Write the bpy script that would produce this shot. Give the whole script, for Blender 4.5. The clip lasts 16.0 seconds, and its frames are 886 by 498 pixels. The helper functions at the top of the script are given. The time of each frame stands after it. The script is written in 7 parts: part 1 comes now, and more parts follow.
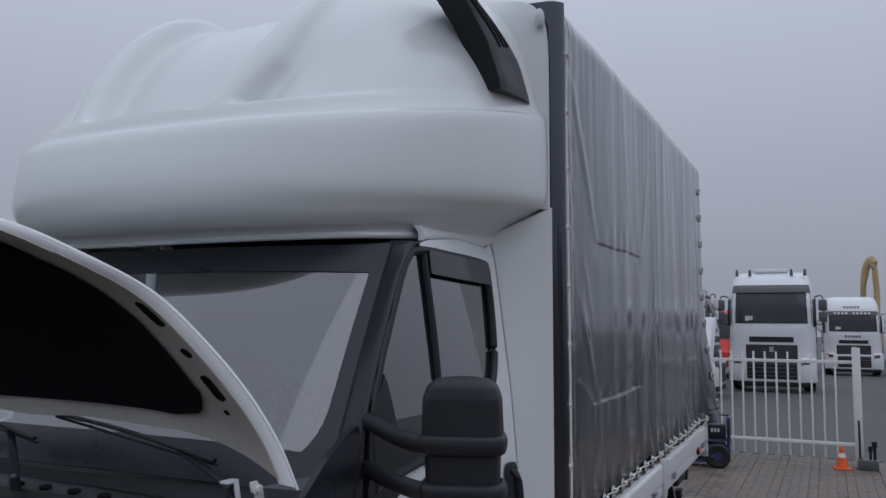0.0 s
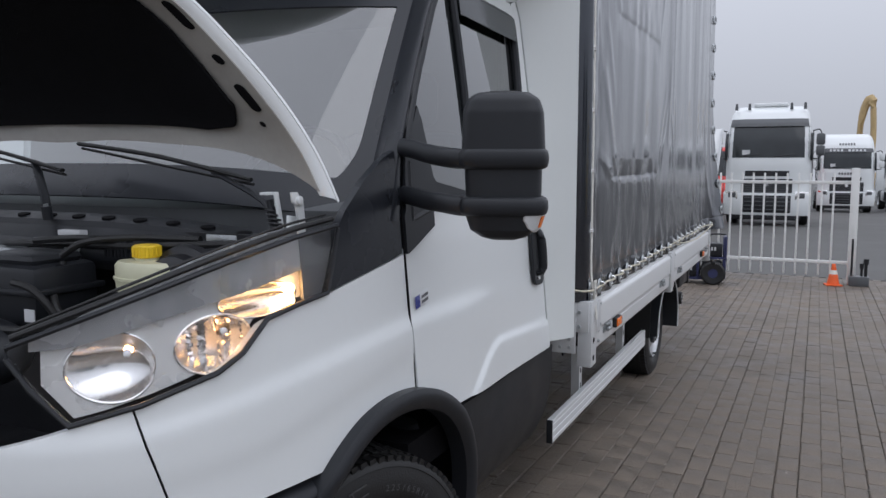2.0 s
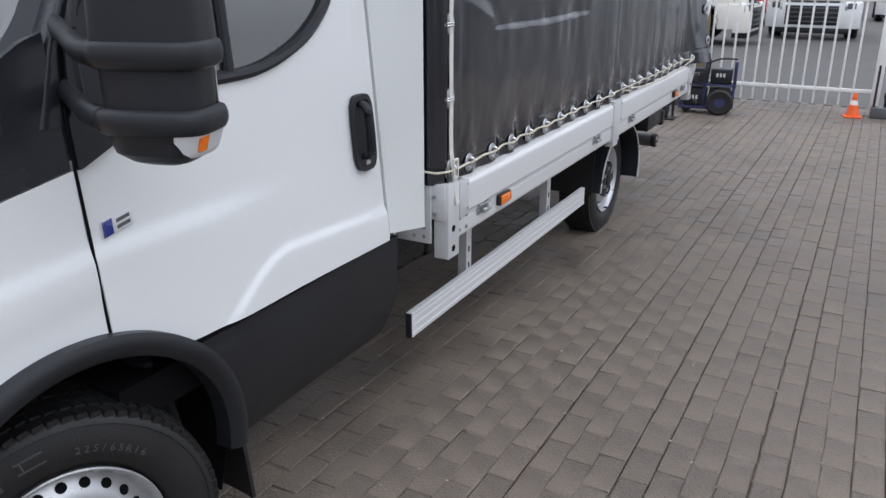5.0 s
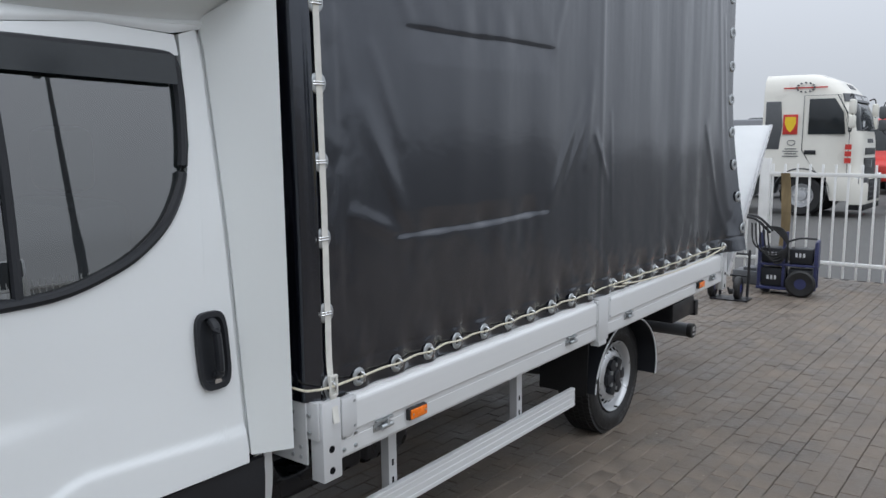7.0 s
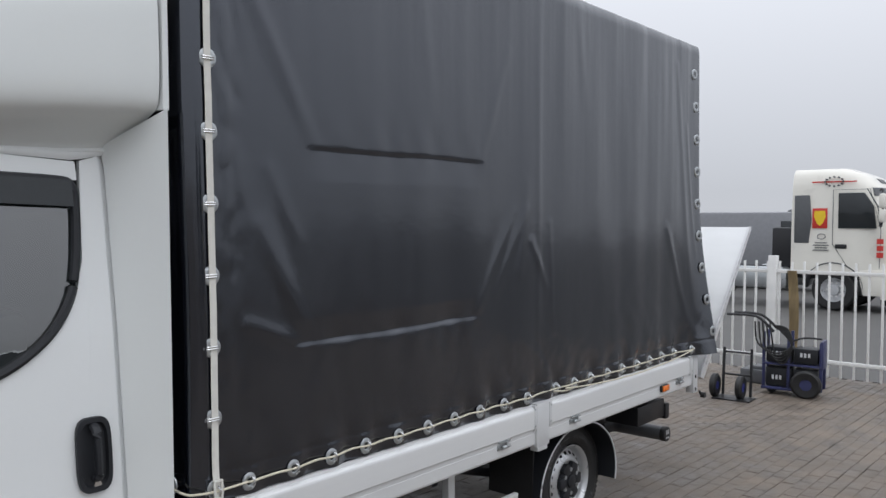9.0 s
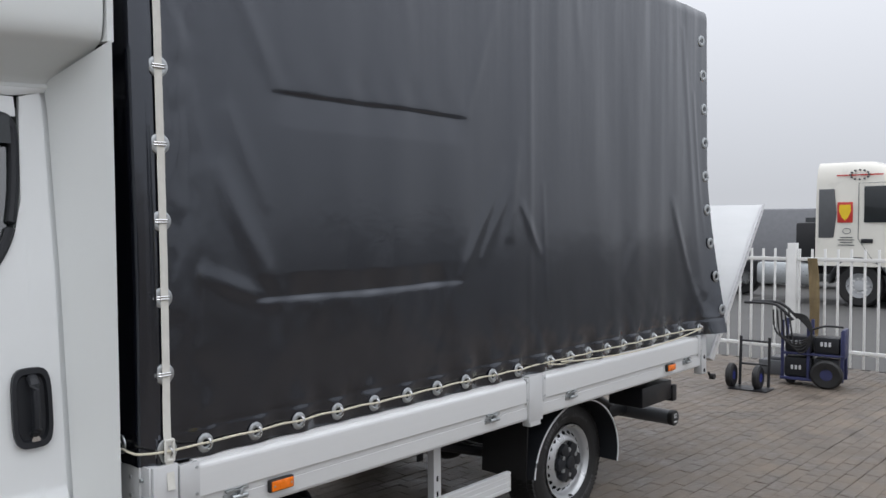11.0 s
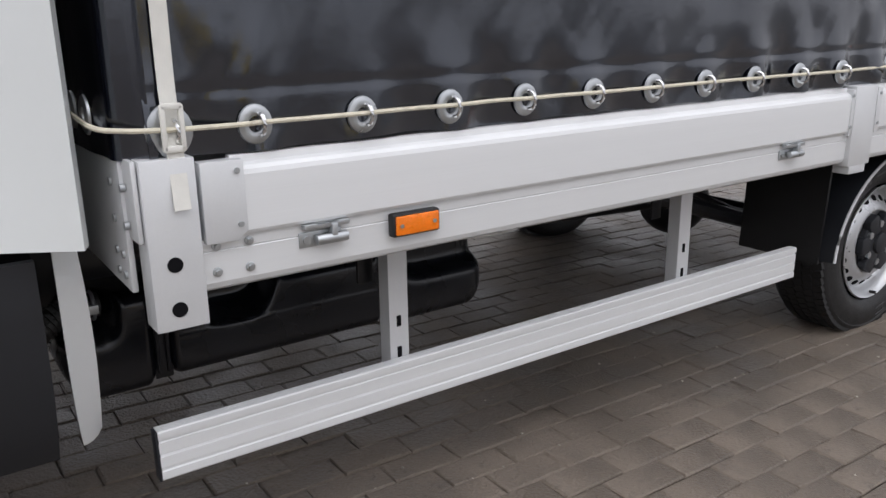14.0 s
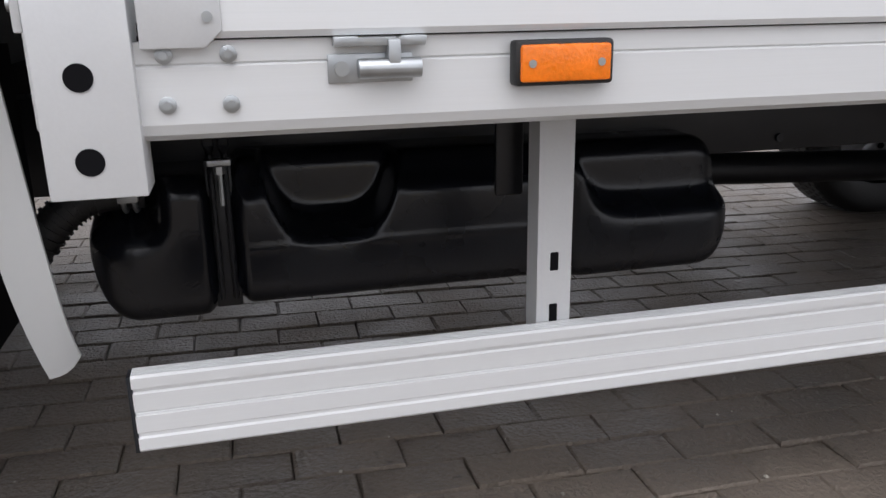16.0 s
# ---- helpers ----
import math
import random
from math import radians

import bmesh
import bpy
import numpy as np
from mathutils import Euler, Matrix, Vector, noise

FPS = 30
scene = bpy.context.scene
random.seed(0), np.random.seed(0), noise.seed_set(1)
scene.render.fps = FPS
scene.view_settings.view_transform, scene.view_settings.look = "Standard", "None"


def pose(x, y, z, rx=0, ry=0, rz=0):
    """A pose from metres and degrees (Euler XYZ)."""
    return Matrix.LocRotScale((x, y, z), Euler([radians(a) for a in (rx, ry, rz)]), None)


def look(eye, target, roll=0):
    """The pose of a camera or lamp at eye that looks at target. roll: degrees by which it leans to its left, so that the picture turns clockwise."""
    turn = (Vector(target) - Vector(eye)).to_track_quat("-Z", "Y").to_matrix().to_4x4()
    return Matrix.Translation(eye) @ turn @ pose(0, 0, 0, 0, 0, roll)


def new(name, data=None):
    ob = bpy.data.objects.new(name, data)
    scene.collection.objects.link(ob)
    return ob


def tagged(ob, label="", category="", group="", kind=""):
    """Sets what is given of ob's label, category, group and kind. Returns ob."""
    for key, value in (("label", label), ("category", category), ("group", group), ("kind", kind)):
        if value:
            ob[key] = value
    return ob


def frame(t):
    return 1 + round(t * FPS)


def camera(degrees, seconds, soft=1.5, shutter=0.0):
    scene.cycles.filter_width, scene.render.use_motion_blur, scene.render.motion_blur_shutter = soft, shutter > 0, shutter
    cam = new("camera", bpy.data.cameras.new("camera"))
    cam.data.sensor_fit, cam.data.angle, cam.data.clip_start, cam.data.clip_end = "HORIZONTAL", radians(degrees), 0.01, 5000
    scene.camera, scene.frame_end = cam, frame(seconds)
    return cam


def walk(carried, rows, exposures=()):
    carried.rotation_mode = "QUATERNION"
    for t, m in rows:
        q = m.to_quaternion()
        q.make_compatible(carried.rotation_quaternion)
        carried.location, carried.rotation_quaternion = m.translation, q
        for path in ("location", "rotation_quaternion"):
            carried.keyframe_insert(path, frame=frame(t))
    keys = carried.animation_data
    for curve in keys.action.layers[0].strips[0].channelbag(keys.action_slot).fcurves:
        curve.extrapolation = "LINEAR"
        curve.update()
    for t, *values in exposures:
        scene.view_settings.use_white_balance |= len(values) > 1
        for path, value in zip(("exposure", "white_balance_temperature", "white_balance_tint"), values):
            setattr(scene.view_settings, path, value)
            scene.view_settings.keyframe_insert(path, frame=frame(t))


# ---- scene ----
# The truck stands nose-down by a little over a degree: RAKE takes its own axes to the yard's.
RAKE = pose(0, 0, 0.22, 1.24)
cam = camera(57.8, 16.0)
METRES, EYE, TURN = 5.952, 1.5, 25.5
ROWS = [
    (0.0, 0.0, 0.0, 0.0, -0.01, 4.7, -0.15),
    (0.5, -0.0092, 0.0057, -0.0082, -0.12, -0.92, -0.0),
    (1.0, -0.0162, 0.0094, -0.0228, -0.2, -1.72, -0.0),
    (1.5, -0.0183, 0.0094, -0.0389, -0.36, -2.54, 0.01),
    (2.0, -0.0195, 0.0093, -0.0541, -0.53, -6.27, 0.03),
    (2.5, -0.0122, 0.011, -0.0649, -0.64, -16.79, 0.02),
    (3.0, 0.0093, 0.0203, -0.0561, -0.28, -22.8, -0.01),
    (3.5, 0.0242, 0.0359, -0.0561, 0.85, -21.27, 0.13),
    (4.0, 0.0413, 0.0644, -0.0528, 1.17, -21.28, -0.08),
    (4.5, 0.0666, 0.0862, -0.0425, 1.68, -20.83, -0.18),
    (5.0, 0.1041, 0.1033, -0.0275, 2.51, -19.85, -0.01),
    (7.5, 0.2646, 0.1765, 0.0002, 13.47, -7.18, 0.54),
    (8.0, 0.2853, 0.1962, 0.0063, 14.25, -6.92, 0.54),
    (8.5, 0.3095, 0.1894, 0.0096, 14.89, -3.96, 0.46),
    (9.0, 0.3352, 0.1572, 0.0129, 15.26, -2.27, 0.21),
    (11.5, 0.3668, 0.2176, -0.0384, 17.66, -2.33, 0.04),
    (12.0, 0.348, 0.2589, -0.0554, 18.51, -6.67, -0.03),
    (12.5, 0.322, 0.3071, -0.067, 19.65, -9.53, -0.07),
    (13.0, 0.2931, 0.3443, -0.0814, 21.13, -12.23, 0.01),
    (13.5, 0.2662, 0.3821, -0.0983, 23.45, -15.65, 0.04),
    (14.0, 0.252, 0.4178, -0.1165, 29.71, -16.19, 0.75),
    (14.5, 0.2354, 0.4486, -0.127, 35.87, -16.47, 0.94),
    (15.0, 0.2185, 0.4801, -0.144, 40.64, -16.67, 1.06),
    (15.5, 0.2146, 0.5103, -0.1561, 43.23, -17.03, 0.68),
    (16.0, 0.2157, 0.5231, -0.1686, 50.58, -17.15, 0.86),
]
walk(cam, [(t, RAKE @ pose(0, 0, EYE, 0, 0, TURN) @ pose(METRES * x, METRES * y, METRES * z, 90 + pitch, roll, yaw)) for t, x, y, z, yaw, pitch, roll in ROWS],
     [(0.0, -1.15, 5750, 14), (0.5, -0.75, 6000, 14), (1.5, -0.52, 6000, 13), (2.1, -0.42, 6050, 13), (2.6, -0.12, 6150, 13), (3.2, -0.08, 6150, 13), (5.0, -0.05, 6050, 13), (7.5, -0.24, 6100, 9), (8.2, -0.2, 6250, 11), (9.0, -0.25, 6250, 11), (11.4, -0.17, 6350, 11), (12.5, 0.05, 6550, 14), (14.5, 0.1, 6400, 14), (16.0, 0.3, 6400, 14)])

# ---- light: thick fog under an overcast sky ----
world = bpy.data.worlds.new("overcast")
scene.world = world
world.use_nodes = True
wn, wl = world.node_tree.nodes, world.node_tree.links
sky = wn.new("ShaderNodeTexSky")
sky.sky_type, sky.sun_disc = "NISHITA", False
sky.sun_elevation, sky.sun_rotation = radians(50), radians(120)
back = wn["Background"]
# an overcast dome: brighter overhead than at the horizon
dome_co = wn.new("ShaderNodeTexCoord")
split = wn.new("ShaderNodeSeparateXYZ")
wl.new(dome_co.outputs["Generated"], split.inputs[0])
rise = wn.new("ShaderNodeMapRange")
rise.inputs[1].default_value, rise.inputs[2].default_value, rise.inputs[3].default_value, rise.inputs[4].default_value = 0.05, 1.0, 7.0, 21.0
wl.new(split.outputs[2], rise.inputs[0])
cloud = wn.new("ShaderNodeVectorMath")
cloud.operation = "SCALE"
cloud.inputs[0].default_value = (0.97, 0.99, 1.03)
wl.new(rise.outputs[0], cloud.inputs["Scale"])
scaled = wn.new("ShaderNodeMix")
scaled.data_type = "RGBA"
scaled.inputs[0].default_value = 0.97
wl.new(sky.outputs[0], scaled.inputs[6])
wl.new(cloud.outputs[0], scaled.inputs[7])
wl.new(scaled.outputs[2], back.inputs[0])
back.inputs[1].default_value = 0.1
sun = new("sun", bpy.data.lights.new("sun", "SUN"))
sun.data.energy, sun.data.angle, sun.data.color = 0.6, radians(60), (1, 0.98, 0.95)
sun.matrix_world = look((6, -3, 10), (0, 0, 0))

# ---- materials ----
def material(name, color, rough=0.5, metal=0.0, vary=0.12, scale=8.0, bump=0.0, bump_scale=60.0, coat=0.0, rough_vary=0.1, island=0.0, stretch=(1, 1, 1), spec=0.5):
    m = bpy.data.materials.new(name)
    m.use_nodes = True
    n, l = m.node_tree.nodes, m.node_tree.links
    b = n["Principled BSDF"]
    b.inputs["Roughness"].default_value = rough
    b.inputs["Metallic"].default_value = metal
    b.inputs["Coat Weight"].default_value = coat
    b.inputs["Coat Roughness"].default_value = 0.06
    b.inputs["Specular IOR Level"].default_value = spec
    co = n.new("ShaderNodeTexCoord")
    mp = n.new("ShaderNodeMapping")
    mp.inputs["Scale"].default_value = stretch
    l.new(co.outputs["Object"], mp.inputs[0])
    big, fine = n.new("ShaderNodeTexNoise"), n.new("ShaderNodeTexNoise")
    for tex, sc, de in ((big, scale, 4), (fine, bump_scale, 5)):
        tex.inputs["Scale"].default_value, tex.inputs["Detail"].default_value = sc, de
        l.new(mp.outputs[0], tex.inputs["Vector"])
    both = n.new("ShaderNodeMath")
    both.operation = "MULTIPLY_ADD"
    both.inputs[1].default_value = 0.35
    l.new(fine.outputs[0], both.inputs[0])
    l.new(big.outputs[0], both.inputs[2])
    ramp = n.new("ShaderNodeMapRange")
    ramp.inputs[1].default_value, ramp.inputs[2].default_value = 0.4, 0.95
    ramp.inputs[3].default_value, ramp.inputs[4].default_value = 1 - vary, 1 + vary
    l.new(both.outputs[0], ramp.inputs[0])
    value = ramp.outputs[0]
    if island:
        info = n.new("ShaderNodeObjectInfo")
        geo = n.new("ShaderNodeNewGeometry")
        add = n.new("ShaderNodeMath")
        add.operation = "ADD"
        l.new(info.outputs["Random"], add.inputs[0])
        l.new(geo.outputs["Random Per Island"], add.inputs[1])
        fr = n.new("ShaderNodeMath")
        fr.operation = "FRACT"
        l.new(add.outputs[0], fr.inputs[0])
        mr = n.new("ShaderNodeMapRange")
        mr.inputs[3].default_value, mr.inputs[4].default_value = 1 - island, 1 + island
        l.new(fr.outputs[0], mr.inputs[0])
        mul = n.new("ShaderNodeMath")
        mul.operation = "MULTIPLY"
        l.new(value, mul.inputs[0])
        l.new(mr.outputs[0], mul.inputs[1])
        value = mul.outputs[0]
    tint = n.new("ShaderNodeVectorMath")
    tint.operation = "SCALE"
    tint.inputs[0].default_value = color
    l.new(value, tint.inputs["Scale"])
    l.new(tint.outputs[0], b.inputs["Base Color"])
    rr = n.new("ShaderNodeMapRange")
    rr.inputs[1].default_value, rr.inputs[2].default_value = 0.3, 0.7
    rr.inputs[3].default_value, rr.inputs[4].default_value = max(0.02, rough - rough_vary), min(1, rough + rough_vary)
    l.new(big.outputs[0], rr.inputs[0])
    l.new(rr.outputs[0], b.inputs["Roughness"])
    if bump:
        bp = n.new("ShaderNodeBump")
        bp.inputs["Strength"].default_value, bp.inputs["Distance"].default_value = bump, 0.01
        l.new(fine.outputs[0], bp.inputs["Height"])
        l.new(bp.outputs[0], b.inputs["Normal"])
    return m


def glass(name, tint, rough=0.01, shine=0.07):
    """A thin pane: clear, tinted, with a gloss that grows towards grazing angles."""
    m = bpy.data.materials.new(name)
    m.use_nodes = True
    n, l = m.node_tree.nodes, m.node_tree.links
    n.remove(n["Principled BSDF"])
    clear, gloss, fres, mix = n.new("ShaderNodeBsdfTransparent"), n.new("ShaderNodeBsdfGlossy"), n.new("ShaderNodeLayerWeight"), n.new("ShaderNodeMixShader")
    clear.inputs[0].default_value = (*tint, 1)
    gloss.inputs["Roughness"].default_value = rough
    fres.inputs[0].default_value = 0.5
    steep, base = n.new("ShaderNodeMath"), n.new("ShaderNodeMath")
    steep.operation, steep.inputs[1].default_value = "POWER", 3.2
    base.operation, base.inputs[1].default_value, base.inputs[2].default_value = "MULTIPLY_ADD", 0.85, shine
    l.new(fres.outputs["Facing"], steep.inputs[0])
    l.new(steep.outputs[0], base.inputs[0])
    l.new(base.outputs[0], mix.inputs[0])
    l.new(clear.outputs[0], mix.inputs[1])
    l.new(gloss.outputs[0], mix.inputs[2])
    l.new(mix.outputs[0], n["Material Output"].inputs[0])
    return m


def glow(name, color, strength):
    m = bpy.data.materials.new(name)
    m.use_nodes = True
    b = m.node_tree.nodes["Principled BSDF"]
    b.inputs["Base Color"].default_value = (*color, 1)
    b.inputs["Emission Color"].default_value = (*color, 1)
    b.inputs["Emission Strength"].default_value = strength
    return m


WHITE = material("white_paint", (0.715, 0.735, 0.735), 0.32, coat=0.6, vary=0.015, scale=1.2, rough_vary=0.02)
FIBRE = material("white_gelcoat", (0.69, 0.715, 0.705), 0.3, coat=0.5, vary=0.015, scale=1.2, rough_vary=0.02)
INNER = material("primer_underside", (0.33, 0.32, 0.295), 0.5, vary=0.12, scale=6)
BLACK = material("black_plastic", (0.017, 0.0185, 0.022), 0.42, vary=0.2, scale=5, bump=0.05, bump_scale=500, spec=0.32)
SATIN = material("satin_black_paint", (0.019, 0.021, 0.026), 0.3, vary=0.15, scale=3, rough_vary=0.08, spec=0.35)
SKIRT = material("grey_black_plastic", (0.018, 0.019, 0.022), 0.5, vary=0.15, scale=4, bump=0.05, bump_scale=500, spec=0.35)
FELT = material("black_felt", (0.006, 0.006, 0.007), 0.95, vary=0.3, scale=8, bump=0.3, bump_scale=300, spec=0.1)
RUBBER = material("tyre_rubber", (0.011, 0.011, 0.0115), 0.55, vary=0.25, scale=12, bump=0.15, bump_scale=200)
LETTER = material("moulded_rubber", (0.07, 0.07, 0.073), 0.5, vary=0.1)
SILVER = material("silver_steel_wheel", (0.52, 0.53, 0.54), 0.35, metal=0.55, vary=0.06, scale=10)
ALU = material("anodised_aluminium", (0.70, 0.71, 0.71), 0.42, metal=0.18, vary=0.05, scale=2.0, stretch=(1, 0.06, 6), bump=0.015, bump_scale=90)
ALU_PAINT = material("silver_painted_steel", (0.62, 0.63, 0.635), 0.42, metal=0.2, vary=0.05, scale=6, bump=0.02, bump_scale=300)
GALV = material("galvanised_steel", (0.44, 0.46, 0.47), 0.36, metal=0.85, vary=0.15, scale=25)
CHROME = material("bright_metal", (0.8, 0.8, 0.8), 0.15, metal=1.0, vary=0.05)
MIRROR = material("lamp_reflector", (0.9, 0.89, 0.88), 0.16, metal=1.0, vary=0.03, rough_vary=0.03)
TARP = material("black_pvc_tarpaulin", (0.0022, 0.0026, 0.0055), 0.17, vary=0.2, scale=2.5, rough_vary=0.03, spec=0.95, coat=0.6)
TANK = material("black_polyethylene", (0.006, 0.007, 0.010), 0.24, vary=0.2, scale=6, bump=0.05, bump_scale=200)
CHASSIS = material("black_chassis_paint", (0.009, 0.0095, 0.012), 0.42, vary=0.3, scale=8)
STRAP = material("white_webbing", (0.66, 0.65, 0.6), 0.7, vary=0.08, scale=30, bump=0.2, bump_scale=600)
ROPE = material("cream_rope", (0.62, 0.58, 0.46), 0.8, vary=0.15, scale=60, bump=0.3, bump_scale=500)
AMBER = material("amber_lens", (0.9, 0.195, 0.003), 0.3, vary=0.25, scale=30, coat=0.15, bump=0.15, bump_scale=250)
BOTTLE = material("milky_plastic", (0.6, 0.59, 0.42), 0.4, vary=0.06, scale=10)
YELLOW = material("yellow_cap", (0.8, 0.55, 0.02), 0.4, vary=0.06)
BLUE = material("blue_sticker", (0.02, 0.03, 0.2), 0.35, vary=0.05)
PALE = material("pale_sticker", (0.6, 0.61, 0.62), 0.35, vary=0.05)
# near-black: puts the shade of holes, gaps and housings into colour; also plugs
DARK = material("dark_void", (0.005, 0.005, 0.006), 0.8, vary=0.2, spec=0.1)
SCREEN = glass("windscreen_glass", (0.62, 0.70, 0.69), 0.015, 0.2)
TINTED = glass("tinted_glass", (0.36, 0.43, 0.44), 0.008, 0.24)
LENS = glass("clear_lens", (0.985, 0.987, 0.99), 0.02, 0.03)
SEATS = material("grey_seat_fabric", (0.05, 0.052, 0.055), 0.9, vary=0.2, scale=20)
PAVER = material("concrete_paver", (0.150, 0.122, 0.096), 0.55, vary=0.4, scale=3.2, bump=0.8, bump_scale=110, rough_vary=0.22, island=0.06)
SAND = material("joint_sand", (0.11, 0.094, 0.078), 0.9, vary=0.5, scale=25, bump=0.8, bump_scale=120)
ASPHALT = material("grey_concrete_yard", (0.085, 0.083, 0.079), 0.75, vary=0.15, scale=0.6, bump=0.2, bump_scale=40)
FENCE = material("white_coated_steel", (0.74, 0.74, 0.72), 0.4, vary=0.06, scale=8)
ORANGE = material("orange_cone_plastic", (0.8, 0.12, 0.02), 0.5, vary=0.1, scale=12)
NAVY = material("navy_painted_steel", (0.03, 0.035, 0.1), 0.45, vary=0.2, scale=12)
CREAM = material("cream_white_paint", (0.74, 0.72, 0.65), 0.35, coat=0.3, vary=0.05, scale=2)
RED = material("red_paint", (0.55, 0.04, 0.03), 0.4, vary=0.08)
OCHRE = material("ochre_machine_paint", (0.5, 0.36, 0.17), 0.5, vary=0.12)
WOOD = material("weathered_timber", (0.19, 0.14, 0.07), 0.8, vary=0.3, scale=14, stretch=(1, 1, 0.2), bump=0.4)
VANGREY = material("mid_grey_van_paint", (0.22, 0.225, 0.24), 0.4, vary=0.08)
GREYPAINT = material("dark_grey_paint", (0.09, 0.094, 0.10), 0.4, vary=0.08)
DARKGLASS = material("dark_window", (0.02, 0.024, 0.027), 0.1, vary=0.2, scale=2, rough_vary=0.03)
BULB = glow("lit_bulb", (1.0, 0.52, 0.16), 70.0)
DIM = glow("dim_bulb", (1.0, 0.5, 0.18), 80.0)
LINING = material("pale_cab_lining", (0.16, 0.17, 0.17), 0.85, vary=0.08, scale=10)
DASH = material("grey_dash_plastic", (0.09, 0.095, 0.1), 0.6, vary=0.15, scale=8)
BEZEL = material("bright_lamp_bezel", (0.80, 0.80, 0.79), 0.3, metal=0.25, vary=0.05)
SMOKE = material("smoked_lamp_trim", (0.34, 0.345, 0.355), 0.24, metal=0.3, vary=0.1, scale=14)


def worn(m, color, scale, lo, hi):
    """Adds broad stains of another colour to a material."""
    n, l = m.node_tree.nodes, m.node_tree.links
    b = n["Principled BSDF"]
    src = b.inputs["Base Color"].links[0].from_socket
    co, tex, ramp, mix = n.new("ShaderNodeTexCoord"), n.new("ShaderNodeTexNoise"), n.new("ShaderNodeMapRange"), n.new("ShaderNodeMix")
    geo = n.new("ShaderNodeNewGeometry")
    tex.inputs["Scale"].default_value, tex.inputs["Detail"].default_value = scale, 6
    tex.inputs["Roughness"].default_value = 0.65
    l.new(geo.outputs["Position"], tex.inputs["Vector"])
    ramp.inputs[1].default_value, ramp.inputs[2].default_value = lo, hi
    l.new(tex.outputs[0], ramp.inputs[0])
    mix.data_type = "RGBA"
    l.new(ramp.outputs[0], mix.inputs[0])
    l.new(src, mix.inputs[6])
    mix.inputs[7].default_value = (*color, 1)
    l.new(mix.outputs[2], b.inputs["Base Color"])


worn(PAVER, (0.06, 0.053, 0.046), 0.55, 0.5, 0.85)
worn(PAVER, (0.26, 0.235, 0.20), 2.3, 0.6, 0.95)
worn(PAVER, (0.05, 0.045, 0.04), 5.0, 0.58, 0.95)
worn(PAVER, (0.21, 0.185, 0.15), 45.0, 0.62, 0.78)
worn(PAVER, (0.045, 0.04, 0.034), 26.0, 0.60, 0.80)
worn(SAND, (0.035, 0.032, 0.028), 2.0, 0.5, 0.75)

# ---- mesh tools ----
def creased(m, scale, stretch, strength, depth):
    """Adds soft creases of a given size and run to a material's relief."""
    n, l = m.node_tree.nodes, m.node_tree.links
    b = n["Principled BSDF"]
    co, mp, tex, bp = n.new("ShaderNodeTexCoord"), n.new("ShaderNodeMapping"), n.new("ShaderNodeTexNoise"), n.new("ShaderNodeBump")
    mp.inputs["Scale"].default_value = stretch
    tex.inputs["Scale"].default_value, tex.inputs["Detail"].default_value = scale, 3
    bp.inputs["Strength"].default_value, bp.inputs["Distance"].default_value = strength, depth
    l.new(co.outputs["Object"], mp.inputs[0])
    l.new(mp.outputs[0], tex.inputs["Vector"])
    l.new(tex.outputs[0], bp.inputs["Height"])
    old = b.inputs["Normal"].links[0].from_socket if b.inputs["Normal"].links else None
    if old is not None:
        l.new(old, bp.inputs["Normal"])
    l.new(bp.outputs[0], b.inputs["Normal"])


creased(TARP, 9.0, (1, 1, 0.14), 0.2, 0.006)
creased(TARP, 14.0, (1, 1, 0.7), 0.2, 0.006)
creased(TARP, 60.0, (1, 0.6, 1), 0.08, 0.003)
TARP.node_tree.nodes["Principled BSDF"].inputs["Specular Tint"].default_value = (0.8, 0.87, 1.0, 1)
TARP.node_tree.nodes["Principled BSDF"].inputs["Coat IOR"].default_value = 1.62
TARP.node_tree.nodes["Principled BSDF"].inputs["Coat Roughness"].default_value = 0.13


def part(name, bm, mat, parent=None, label="", sharp=35, smooth=True):
    bmesh.ops.recalc_face_normals(bm, faces=bm.faces)
    me = bpy.data.meshes.new(name)
    bm.to_mesh(me)
    bm.free()
    me.materials.append(mat)
    if smooth:
        me.polygons.foreach_set("use_smooth", [True] * len(me.polygons))
        me.set_sharp_from_angle(angle=radians(sharp))
    ob = new(name, me)
    ob.parent = parent
    return tagged(ob, label)


def empty(name, m=None, parent=None):
    ob = new(name)
    ob.empty_display_size = 0.1
    ob.parent = parent
    if m is not None:
        ob.matrix_basis = m
    return ob


def box(bm, lo, hi, bevel=0.0, m=None, seg=2):
    c = [(a + b) / 2 for a, b in zip(lo, hi)]
    s = [abs(b - a) for a, b in zip(lo, hi)]
    made = bmesh.ops.create_cube(bm, size=1.0, matrix=Matrix.LocRotScale(c, None, s))["verts"]
    if bevel:
        made = rounded(bm, made, bevel, seg)
    if m is not None:
        bmesh.ops.transform(bm, matrix=m, verts=made)
    return made


def rounded(bm, verts, offset, seg=2):
    inside = set(verts)
    before = set(bm.verts) - inside
    edges = [e for e in bm.edges if e.verts[0] in inside and e.verts[1] in inside]
    bmesh.ops.bevel(bm, geom=edges, offset=offset, segments=seg, affect="EDGES", profile=0.5, clamp_overlap=True)
    return [v for v in bm.verts if v not in before]


